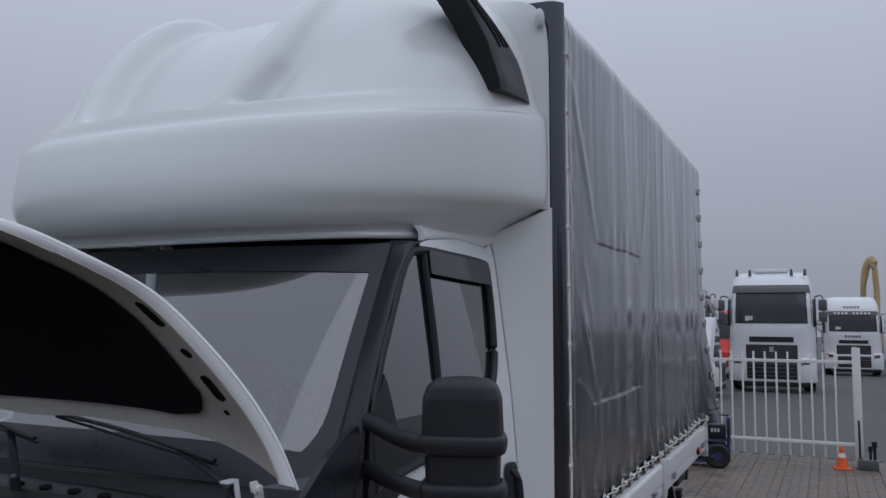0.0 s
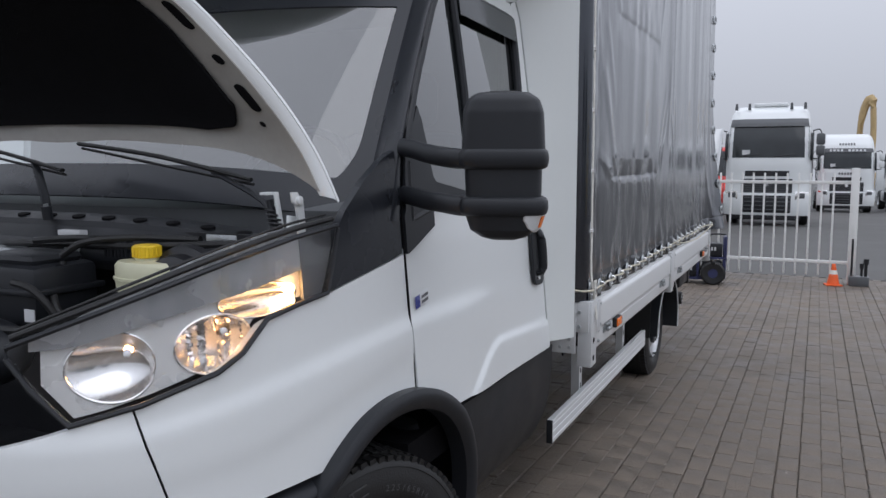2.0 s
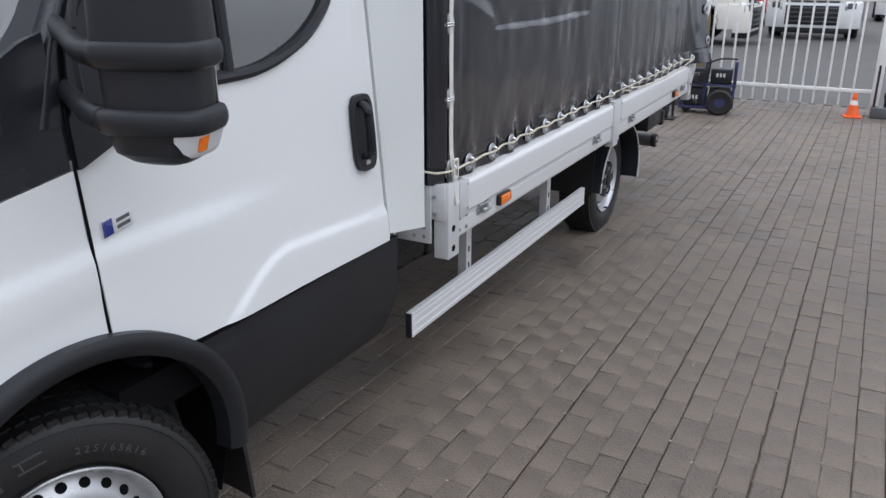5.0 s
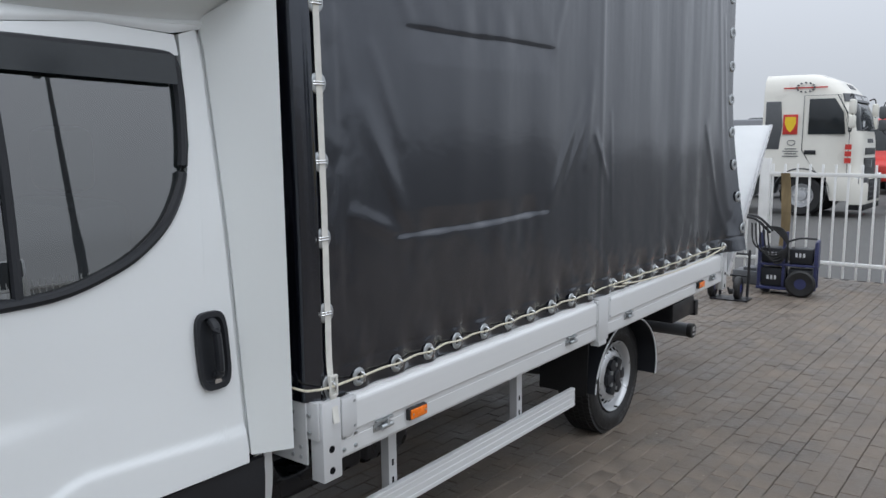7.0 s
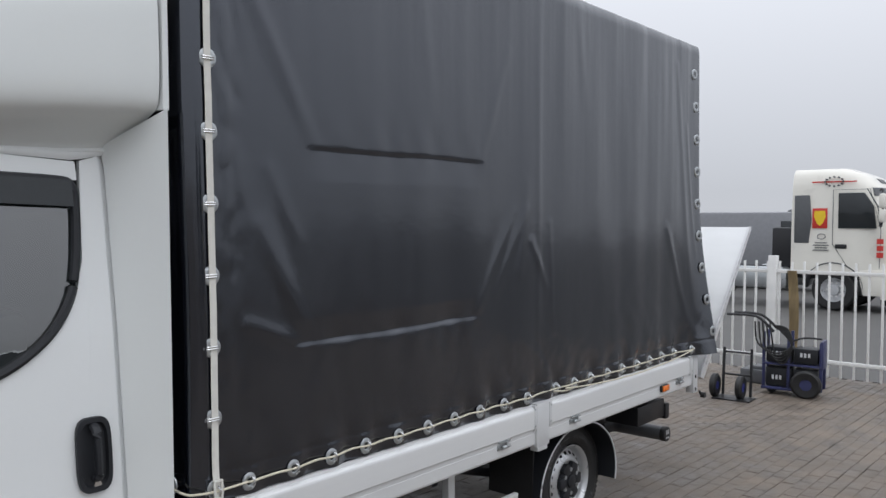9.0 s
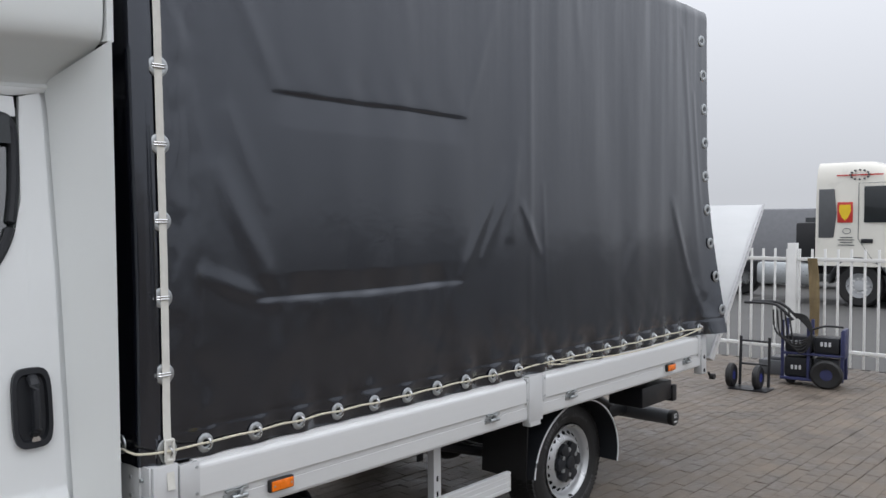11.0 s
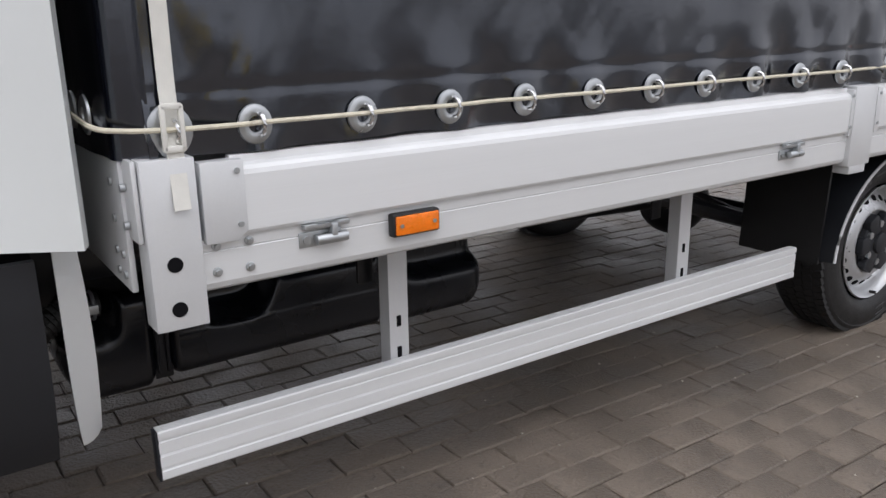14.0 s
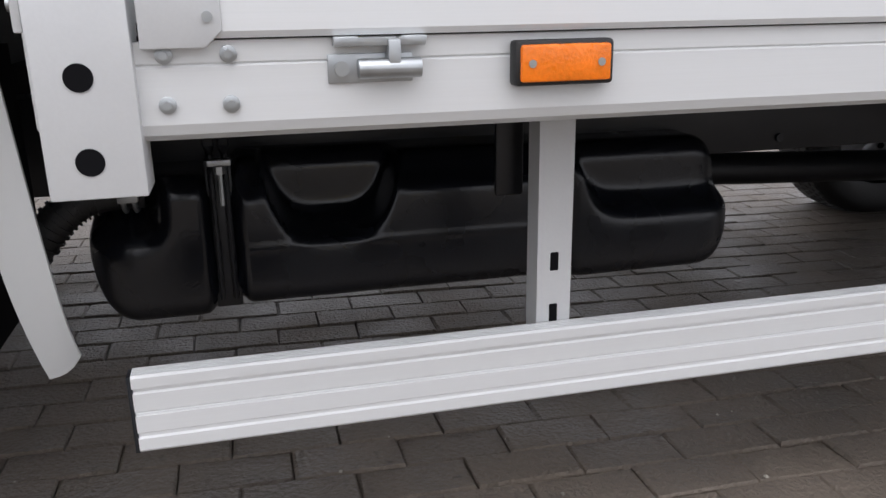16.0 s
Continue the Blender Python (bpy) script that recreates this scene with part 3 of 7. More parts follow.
# black sill and rear edge strip
cab_panel("side_skirt", 2.09, 3.075, lambda y: max(0.06, arch(y) - 0.02) if y < 2.24 else 0.06, lambda y: 0.447, SKIRT, truck, "dark grey plastic side sill", nu=70, nv=12, dent=lambda y, z: -0.03 * max(0, (0.26 - z) / 0.15) ** 2 + (0.0 if z < 0.4 else -0.004))
bm = bmesh.new()
sheet(bm, lambda u, v: (-1.102 - 0.012 * v - 0.10 * (1 - u) ** 2.2, 3.076 + (0.038 + 0.010 * math.sin(math.pi * u)) * v + 0.018 * (1 - u) ** 3, 0.045 + 0.425 * u + 0.022 * v ** 3 * (1 - u) ** 6), 24, 4, thick=(-0.006, 0.0, 0.0))
part("sill_strip", bm, WHITE, truck, "white edge strip behind the sill")
bm = bmesh.new()
box(bm, (-1.45, 3.0, 0.10), (-1.15, 3.05, 0.45))
part("sill_back", bm, DARK, truck)

# white wing panel that leads from the cab to the box
bm = bmesh.new()


def wing_fn(u, v):
    z = 0.47 + (1.345 + 0.12 * u) * v
    a, b = spot(2.992, z, -0.003), Vector((-0.993, 3.108, z))
    p = a.lerp(b, u)
    return Vector((p.x, 2.992 + 0.116 * u, z))


sheet(bm, wing_fn, 8, 40, thick=(-0.03, 0.012, 0))
part("wing_panel", bm, FIBRE, truck, "white panel between cab and box")

bm = bmesh.new()
sheet(bm, lambda u, v: spot(2.95 + 0.08 * v, 0.47 + 1.36 * u, -0.02), 20, 3, thick=(-0.02, 0, 0))
part("door_post", bm, WHITE, truck, "white door post")

# ---- high roof fairing ----
LEVELS = [(1.742, 0.885, 2.10, 4.6, 0.065), (1.75, 0.905, 2.06, 4.0, 0.085), (1.765, 0.965, 1.98, 3.2, 0.11), (1.81, 1.03, 1.90, 2.7, 0.10), (1.88, 1.075, 1.86, 2.55, 0.06), (1.96, 1.09, 1.86, 2.5, 0.06), (2.05, 1.09, 1.885, 2.5, 0.15), (2.09, 1.083, 1.91, 2.5, 0.2), (2.105, 1.065, 1.94, 2.5, 0.21),
          (2.16, 1.045, 1.97, 2.45, 0.2), (2.3, 1.02, 2.06, 2.4, 0.17), (2.45, 0.99, 2.17, 2.35, 0.13), (2.58, 0.95, 2.29, 2.3, 0.1), (2.69, 0.90, 2.42, 2.3, 0.06), (2.76, 0.85, 2.54, 2.3, 0.04), (2.81, 0.78, 2.68, 2.3, 0.02), (2.83, 0.7, 2.8, 2.3, 0.0)]
BACK = 3.09


def level_spline(v):
    n = len(LEVELS) - 1
    s = min(max(v, 0), 1) * n
    i = min(int(s), n - 1)
    f = s - i
    p = [np.array(LEVELS[min(max(i + k, 0), n)]) for k in (-1, 0, 1, 2)]
    return 0.5 * (2 * p[1] + (p[2] - p[0]) * f + (2 * p[0] - 5 * p[1] + 4 * p[2] - p[3]) * f * f + (3 * p[1] - p[0] - 3 * p[2] + p[3]) * f ** 3)


def fairing_fn(u, v):
    z, w, f, n, rise = level_spline(v)
    a = math.pi * u
    c, s = math.cos(a), math.sin(a)
    x = MID + w * math.copysign(abs(c) ** (2 / n), c)
    y = BACK - (BACK - f) * abs(s) ** (2 / n)
    t = (y - 1.85) / 1.2
    z = z + rise * t
    if v > 0.55:
        side = abs(x - MID)
        inner = ease([(0.55, 0.22), (0.575, 0.265), (0.615, 0.30), (0.69, 0.335), (0.78, 0.35), (1.0, 0.36)], v)
        outer = ease([(0.55, 0.36), (0.575, 0.39), (0.645, 0.455), (0.75, 0.465), (1.0, 0.45)], v)
        band = min(1, max(0, (v - 0.563) / 0.022)) ** 0.7
        dip = 0.105 * band / (1 + math.exp(min(40, (side - inner) / 0.012)))
        away = side - outer
        fall = 1 / (1 + math.exp(min(40, max(-40, -away / 0.010)))) * math.exp(-max(0, away) / 0.22)
        dip += 0.085 * min(1, max(0, (v - 0.563) / 0.014)) * fall * max(0, 1 - max(0, v - 0.62) / 0.3)
        y += dip * abs(s)
        z -= dip * 0.6
    return Vector((x, y, z))


bm = bmesh.new()
rows = sheet(bm, fairing_fn, 320, 170)
bm.faces.new([r[-1] for r in rows])
fairing = part("roof_fairing", bm, FIBRE, truck, "white moulded high-roof sleeper fairing", sharp=60)
bm = bmesh.new()


def flange_fn(u, v):
    """The upright flange that closes the fairing against the box."""
    a = math.pi * (0.0 + u)
    c, s_ = math.cos(a), math.sin(a)
    x, z = MID + 1.095 * math.copysign(abs(c) ** 0.16, c), 1.93 + 0.905 * abs(s_) ** 0.16
    x2, z2 = MID + (x - MID) * 0.72, 1.93 + (z - 1.93) * 0.9
    return Vector((x + (x2 - x) * v, 3.10 - 0.07 * v, z + (z2 - z) * v))


sheet(bm, flange_fn, 60, 6, thick=(0, 0.02, 0))
part("fairing_flange", bm, FIBRE, fairing, "white rear flange of the fairing")
bm = bmesh.new()
tube(bm, [fairing_fn(u / 80, 0.0) + Vector((0, 0, -0.004)) for u in range(81)], 0.012, 8)
part("fairing_lip", bm, FIBRE, fairing, "white lower lip of the fairing")
for side in (1, -1):
    bm = bmesh.new()

    def gutter(u, v):
        y = 2.37 + 0.63 * u
        p = spot(y, ease([(2.2, 1.67), (2.33, 1.738), (2.4, 1.754), (2.65, 1.777), (2.9, 1.765), (3.0, 1.785)], y), -0.004)
        q = Vector((-1.225, y + 0.0, 1.80 + 0.02 * u))
        r = p.lerp(q, v) + Vector((0.012 * math.sin(math.pi * v), 0, 0))
        return Vector((r.x if side > 0 else 2 * MID - r.x, r.y, r.z))
    sheet(bm, gutter, 24, 6, thick=(-0.02 * side, 0, 0))
    part("roof_gutter", bm, WHITE, truck, "white roof edge above the door")
bm = bmesh.new()
ball = bmesh.ops.create_uvsphere(bm, u_segments=20, v_segments=12, radius=1)["verts"]
bmesh.ops.transform(bm, matrix=Matrix.Translation((-1.03, 3.075, 2.72)) @ Matrix.Diagonal((0.022, 0.018, 0.042, 1)), verts=ball)
part("marker_lamp", bm, PALE, fairing, "white oval marker lamp")
bm = bmesh.new()


VENT_FORE = [(2.44, 2.69, 0), (2.52, 2.62, 0), (2.61, 2.53, 0), (2.655, 2.43, 0), (2.69, 2.325, 0)]
VENT_REAR = [(2.44, 2.72, 0), (2.62, 2.67, 0), (2.85, 2.61, 0), (2.965, 2.513, 0), (3.01, 2.345, 0)]


def vent_fn(u, v, out=0.0):
    """A black sickle-shaped vent on the fairing's upper flank; u from its top to its tip, v across."""
    a, b = spline(VENT_FORE, u), spline(VENT_REAR, u)
    y, z = a.x + (b.x - a.x) * v, a.y + (b.y - a.y) * v
    x = ease([(2.36, -1.055), (2.5, -1.085), (2.65, -1.14), (2.8, -1.24)], z)
    return Vector((x + 0.004 + out * math.sin(math.pi * v) ** 0.5, y, z))


sheet(bm, lambda u, v: vent_fn(u, v, 0.015), 24, 10, thick=(-0.1, 0, 0))
vent = part("roof_vent", bm, BLACK, fairing, "black ribbed roof air vent")
for k in range(3):
    bm = bmesh.new()
    tube(bm, [vent_fn(0.2 + 0.45 * i / 8, 0.3 + 0.17 * k, 0.017) for i in range(9)], 0.006, 6)
    part("vent_rib", bm, BLACK, fairing)

# windscreen and pillars
def screen_pt(u, v, out=0.0):
    """u from -1 to 1 across, v from the cowl up."""
    x = MID + u * (0.90 - 0.075 * v + 0.03 * v * v)
    y0, y1 = 1.60 + 0.20 * abs(u) ** 2.6, 2.08 + 0.15 * abs(u) ** 2.6
    y = y0 + (y1 - y0) * v + 0.0
    z = 1.02 + 0.06 * (1 - abs(u) ** 3) + (0.70 - 0.06 * (1 - abs(u) ** 3)) * v
    return Vector((x, y - out, z + 0.7 * out))


bm = bmesh.new()
sheet(bm, lambda u, v: screen_pt(-1 + 2 * u, v), 40, 20)
part("windscreen", bm, SCREEN, truck, "large curved windscreen").visible_shadow = False
bm = bmesh.new()
sheet(bm, lambda u, v: screen_pt(-1 + 2 * u, 0.87 + 0.13 * v, 0.003), 40, 4, thick=(0, 0.004, -0.003))
for side in (-1, 1):
    sheet(bm, lambda u, v: screen_pt(side * (0.955 - 0.16 * max(0, 1 - v * 3) ** 2.5 + (0.045 + 0.16 * max(0, 1 - v * 3) ** 2.5) * u), v, 0.003), 4, 24, thick=(0, 0.004, -0.003))
sheet(bm, lambda u, v: screen_pt(-1 + 2 * u, 0.14 * v, 0.003), 40, 4, thick=(0, 0.004, -0.003))
part("screen_border", bm, SATIN, truck, "black windscreen border")
SEAM = [spot(1.872, 0.945, 0), spot(1.885, 1.06, 0), spot(1.91, 1.2, 0), spot(1.99, 1.345, 0), spot(2.10, 1.515, 0), spot(2.225, 1.678, 0), spot(2.33, 1.735, 0)]
for side in (1, -1):
    bm = bmesh.new()

    def pillar(u, v):
        a = screen_pt(1, max(0, v * 1.02 - 0.0), 0.004)
        b = spline(SEAM, 0.12 + 0.88 * v)
        p = a.lerp(b, u) + Vector((0.03 * math.sin(math.pi * u), -0.02 * math.sin(math.pi * u), 0))
        return Vector((p.x if side > 0 else 2 * MID - p.x, p.y, p.z))
    sheet(bm, pillar, 10, 30, thick=(-0.02 * side, 0.02, 0))
    part("pillar", bm, SATIN, truck, "satin black windscreen pillar", sharp=60)

# the far side of the cab, the roof and the back, to close it
bm = bmesh.new()
prism(bm, [(1.9, 0.45), (3.0, 0.45), (3.0, 1.8), (2.35, 1.76), (2.3, 1.06), (1.9, 1.0)], "x", 2 * MID + 1.08, 2 * MID + 1.12, 0.01)
part("far_door", bm, WHITE, truck)
bm = bmesh.new()
box(bm, (2 * MID + 1.26, 2.93, 0.3), (-1.26, 2.96, 1.78))
part("cab_back", bm, LINING, truck, "pale rear cab lining")
bm = bmesh.new()
box(bm, (2 * MID + 1.26, 2.28, 1.72), (-1.26, 2.96, 1.735))
part("headlining", bm, LINING, truck)
bm = bmesh.new()
box(bm, (2 * MID + 1.12, 1.9, 0.3), (-1.12, 3.0, 0.4))
part("cab_floor", bm, DARK, truck)
bm = bmesh.new()
sheet(bm, lambda u, v: (2 * MID + 1.14 + 1.92 * u, 1.66 + 0.32 * v + 0.1 * abs(2 * u - 1) ** 2, 1.05 + 0.05 * math.sin(3 * v) - 0.1 * v * v), 16, 8, thick=(0, 0, -0.25))
part("dashboard", bm, DASH, truck, "dark grey dashboard")
bm = bmesh.new()
ring(bm, (0, 0, 0), 0.2, 0.016, "y", 28, 8)
cyl(bm, (0, 0, 0), (0, 0.03, 0), 0.07, 16)
for a in (90, 210, 330):
    cyl(bm, (0, 0.01, 0), (0.19 * math.cos(radians(a)), 0.01, 0.19 * math.sin(radians(a))), 0.016, 8)
bmesh.ops.transform(bm, matrix=pose(-1.62, 2.08, 1.10, -30, 0, 0), verts=bm.verts)
part("steering_wheel", bm, BLACK, truck, "black steering wheel")
for x in (-1.55, -2.35, -2.8):
    bm = bmesh.new()
    box(bm, (x - 0.24, 2.62, 0.5), (x + 0.24, 2.8, 1.28), 0.05)
    box(bm, (x - 0.13, 2.66, 1.3), (x + 0.13, 2.76, 1.5), 0.04)
    box(bm, (x - 0.25, 2.25, 0.5), (x + 0.25, 2.75, 0.7), 0.05)
    part("seat", bm, SEATS, truck, "dark fabric seat with a headrest")

# ---- open bonnet ----
EDGE = [(-1.156, 1.625, 1.084), (-1.20, 1.60, 1.20), (-1.26, 1.555, 1.32), (-1.335, 1.49, 1.44), (-1.415, 1.40, 1.555), (-1.495, 1.26, 1.64), (-1.60, 1.15, 1.705), (-1.80, 1.05, 1.76)]


def bonnet_pt(u, v, back=0.0):
    """u from the left edge (0) to the right edge (1), v from the hinge line (0) to the leading edge (1)."""
    e = spline(EDGE, v * 0.92)
    c = abs(2 * u - 1)
    half = abs(MID - e.x)
    x = MID + (half if u < 0.5 else -half) * c
    lift = 1 - c ** 2.2
    root = max(0, 1 - v * 3.0)
    y = e.y - 0.10 * lift * v + 0.02 * lift * (1 - v) - 0.1 * lift * root
    z = e.z + 0.05 * lift * (0.4 + v) + 0.14 * root * (1 - c ** 6)
    n = Vector((0, -0.80, -0.6)) if v < 0.8 else Vector((0, -0.6, -0.8))
    return Vector((x, y, z)) + n.normalized() * back


bonnet = empty("bonnet", None, truck)
bm = bmesh.new()
sheet(bm, lambda u, v: bonnet_pt(u, v), 60, 36, thick=(0, -0.006, -0.004))
part("bonnet_skin", bm, WHITE, bonnet, "white outer bonnet skin", sharp=50)
bm = bmesh.new()


def edge_fn(u, v):
    """The broad folded rim along the left edge."""
    p = bonnet_pt(0.0, u, 0.0)
    q = bonnet_pt(0.018, u, 0.028)
    return p.lerp(q, v) + Vector((0.006 * math.sin(math.pi * v), 0, 0))


sheet(bm, edge_fn, 40, 4, thick=(-0.004, 0, 0))
part("bonnet_rim", bm, WHITE, bonnet, "white folded rim")
bm = bmesh.new()
sheet(bm, lambda u, v: bonnet_pt(0.016 + 0.968 * u, 0.03 + 0.955 * v, 0.024 + 0.006 * math.cos(u * 30) * math.exp(-((u - 0.5) * 3) ** 2)), 80, 40, thick=(0, -0.004, -0.003))
part("inner_frame", bm, INNER, bonnet, "grey primed inner bonnet frame")


def pad_v(u):
    c = abs(2 * u - 1)
    return ease([(0, 0.85), (0.5, 0.84), (0.62, 0.80), (0.74, 0.72), (1, 0.4)], c)


def pad_fn(u, v):
    # the pad follows the rim; its outline narrows towards the hinge and rounds off at the corners
    a = -1 + 2 * u
    vv = 0.15 + (0.885 - 0.15) * v
    wide = ease([(0, 0.70), (0.06, 0.80), (0.2, 0.855), (0.5, 0.855), (0.75, 0.80), (0.9, 0.74), (1, 0.70)], v)
    p = bonnet_pt(0.5 + 0.5 * a * wide, vv, 0.034)
    return p


bm = bmesh.new()
sheet(bm, pad_fn, 60, 34, thick=(0, -0.008, -0.006))
part("insulation_pad", bm, FELT, bonnet, "black felt sound insulation pad")


# No hole is cut: a dark disc on the rim paints the opening's shade.
def rim_hole(v, du, r, long):
    bm = bmesh.new()
    c = bonnet_pt(du, v, 0.031)
    a = (bonnet_pt(du, v + 0.03, 0.031) - bonnet_pt(du, v - 0.03, 0.031)).normalized()
    b = (bonnet_pt(du + 0.01, v, 0.031) - bonnet_pt(du - 0.01, v, 0.031)).normalized()
    n = a.cross(b).normalized()
    if n.y > 0:
        n = -n
    vs = [bm.verts.new(c + a * (math.copysign(long, math.cos(k)) * (abs(math.cos(k)) > 0.05) + r * math.cos(k)) + b * (r * math.sin(k)) + n * 0.003) for k in (2 * math.pi * i / 24 for i in range(24))]
    bm.faces.new(vs)
    low = [bm.verts.new(v0.co - n * 0.006) for v0 in vs]
    for i in range(24):
        bm.faces.new((vs[i], vs[(i + 1) % 24], low[(i + 1) % 24], low[i]))
    part("rim_hole", bm, DARK, bonnet, "dark disc painting the shade of a rim opening")


rim_hole(0.56, 0.034, 0.013, 0.028)
rim_hole(0.44, 0.036, 0.011, 0.003)
rim_hole(0.33, 0.040, 0.013, 0.026)
rim_hole(0.225, 0.052, 0.006, 0.001)
rim_hole(0.80, 0.13, 0.008, 0.003)
bm = bmesh.new()
p = bonnet_pt(0.165, 0.80, 0.05)
ball = bmesh.ops.create_uvsphere(bm, u_segments=16, v_segments=10, radius=0.022)["verts"]
bmesh.ops.translate(bm, vec=p, verts=ball)
part("rubber_buffer", bm, RUBBER, bonnet, "round black rubber buffer")
bm = bmesh.new()
a, b = Vector((-1.312, 1.56, 1.085)), Vector((-1.272, 1.555, 0.955))
prism(bm, [(1.55, 1.105), (1.575, 1.105), (1.60, 1.075), (1.605, 1.02), (1.60, 0.95), (1.572, 0.94), (1.58, 1.03), (1.57, 1.075), (1.555, 1.08)], "x", -1.246, -1.24, 0.002)
cyl(bm, (-1.25, 1.577, 1.085), (-1.232, 1.577, 1.085), 0.011, 14, bevel=0.002)
prism(bm, [(1.565, 1.05), (1.60, 1.045), (1.63, 0.98), (1.62, 0.93), (1.56, 0.93)], "x", -1.268, -1.262, 0.002)
prism(bm, [(1.53, 1.105), (1.57, 1.105), (1.57, 1.098), (1.53, 1.098)], "x", -1.317, -1.292, 0.001)
prism(bm, [(1.545, 1.105), (1.56, 1.105), (1.59, 0.98), (1.575, 0.96)], "x", -1.29, -1.284, 0.002)
part("hinge", bm, WHITE, bonnet, "white painted bonnet hinge")
bm = bmesh.new()
pts = []
for i in range(90):
    f = i / 89
    c = a.lerp(b, 0.12 + 0.86 * f)
    k = 2 * math.pi * 11 * f
    pts.append(c + Vector((0.014 * math.cos(k), 0.014 * math.sin(k), 0)))
tube(bm, pts, 0.0032, 6)
part("hinge_spring", bm, CHASSIS, bonnet, "coiled hinge spring")
bm = bmesh.new()
cyl(bm, a, b, 0.008, 10)
part("spring_rod", bm, BLACK, bonnet)

# ---- engine bay ----
bay = empty("engine_bay", None, truck)
bm = bmesh.new()


def cowl_fn(u, v):
    x = 2 * MID + 1.24 + (-1.24 - 2 * MID - 1.24) * u
    c = abs(2 * u - 1)
    y = 1.485 + 0.05 * c * c + 0.13 * v
    z = 0.975 + 0.055 * v - 0.055 * c ** 3 + 0.014 * math.sin(math.pi * v) + (0.012 if 0.35 < v < 0.75 else 0)
    return Vector((x, y, z))


sheet(bm, cowl_fn, 60, 24, thick=(0, 0, -0.02))
cowl = part("cowl", bm, BLACK, bay, "black plastic windscreen cowl")
bm = bmesh.new()
sheet(bm, lambda u, v: cowl_fn(u, 0.0) + Vector((0, 0.012 * v - 0.02 * math.sin(math.pi * v), -0.075 * v)), 60, 6, thick=(0, 0.015, 0))
part("cowl_front", bm, BLACK, bay)
# dark ovals laid on the uncut cowl, painting the shade inside its slots
for i in range(9):
    bm = bmesh.new()
    p = cowl_fn(0.965 - 0.062 * i, 0.50)
    vs = [bm.verts.new(p + Vector((0.022 * math.cos(k), 0.012 * math.sin(k), 0.0035 + 0.003 * math.sin(k)))) for k in (2 * math.pi * j / 20 for j in range(20))]
    bm.faces.new(vs)
    low = [bm.verts.new(v0.co - Vector((0, 0, 0.02))) for v0 in vs]
    for j in range(20):
        bm.faces.new((vs[j], vs[(j + 1) % 20], low[(j + 1) % 20], low[j]))
    part("cowl_slot", bm, DARK, bay)
bm = bmesh.new()
box(bm, (2 * MID + 1.3, 1.55, 0.3), (-1.3, 1.6, 1.0))
box(bm, (2 * MID + 1.5, 0.9, 0.2), (-1.5, 1.6, 0.4))
part("bulkhead", bm, CHASSIS, bay, "dark bulkhead")
bm = bmesh.new()
sheet(bm, lambda u, v: flank(at_y(1.0) + (at_y(1.6) - at_y(1.0)) * u, 0.90, -0.06 - 0.10 * v) - Vector((0, 0, 0.05 + 0.3 * v)), 20, 4, thick=(0, 0, -0.02))
part("inner_wing", bm, CHASSIS, bay)

# reservoir
res = empty("brake_fluid_reservoir", None, bay)
bm = bmesh.new()
def oval(profile):
    lathe(bm, profile, 36, pose(-1.572, 1.43, 0.012, 0, -90, 0) @ Matrix.Diagonal((1, 0.6, 1, 1)))


oval([(0.0, 0.80), (0.062, 0.80), (0.072, 0.81), (0.078, 0.85), (0.092, 0.856), (0.094, 0.882), (0.099, 0.884), (0.099, 0.89), (0.094, 0.892), (0.094, 0.918), (0.084, 0.928), (0.0, 0.93)])
box(bm, (-1.63, 1.40, 0.74), (-1.60, 1.45, 0.81), 0.01)
cyl(bm, (-1.586, 1.44, 0.92), (-1.586, 1.44, 0.957), 0.028, 20)
part("reservoir_body", bm, BOTTLE, bay, "milky plastic brake fluid reservoir")
bm = bmesh.new()
cyl(bm, (-1.586, 1.44, 0.947), (-1.586, 1.44, 0.978), 0.032, 24, bevel=0.004)
for k in range(20):
    a2 = 2 * math.pi * k / 20
    c = Vector((-1.586 + 0.032 * math.cos(a2), 1.44 + 0.032 * math.sin(a2), 0.962))
    box(bm, c - Vector((0.002, 0.002, 0.012)), c + Vector((0.002, 0.002, 0.012)))
part("reservoir_cap", bm, YELLOW, bay, "yellow ribbed screw cap")
bpy.data.objects.remove(res)
bm = bmesh.new()
lathe(bm, [(0.0, 0.0), (0.05, 0.004), (0.09, 0.0), (0.105, -0.01), (0.11, -0.04), (0.125, -0.05), (0.13, -0.07)], 40, pose(-1.49, 1.41, 0.85, 0, 0, -90))
part("brake_booster", bm, CHASSIS, bay, "black round brake booster")
bm = bmesh.new()
box(bm, (-2.02, 1.28, 0.78), (-1.78, 1.47, 0.93), 0.02)
fuse = part("fuse_box", bm, BLACK, bay, "black fuse box")
bm = bmesh.new()
box(bm, (-1.99, 1.30, 0.925), (-1.81, 1.45, 0.955), 0.015)
part("lid", bm, BLACK, fuse)
bm = bmesh.new()
box(bm, (-2.03, 1.27, 0.86), (-1.77, 1.48, 0.875), 0.004)
part("flange", bm, BLACK, fuse)
bm = bmesh.new()
box(bm, (-1.815, 1.276, 0.80), (-1.782, 1.279, 0.83))
part("label_plate", bm, PALE, bay, "small white printed label")
bm = bmesh.new()
box(bm, (-1.455, 1.50, 0.975), (-1.365, 1.504, 1.003), 0.001)
box(bm, (-1.43, 1.499, 0.985), (-1.39, 1.502, 1.0), 0.001)
part("bracket_plate", bm, GALV, bay, "bright bracket")
bm = bmesh.new()
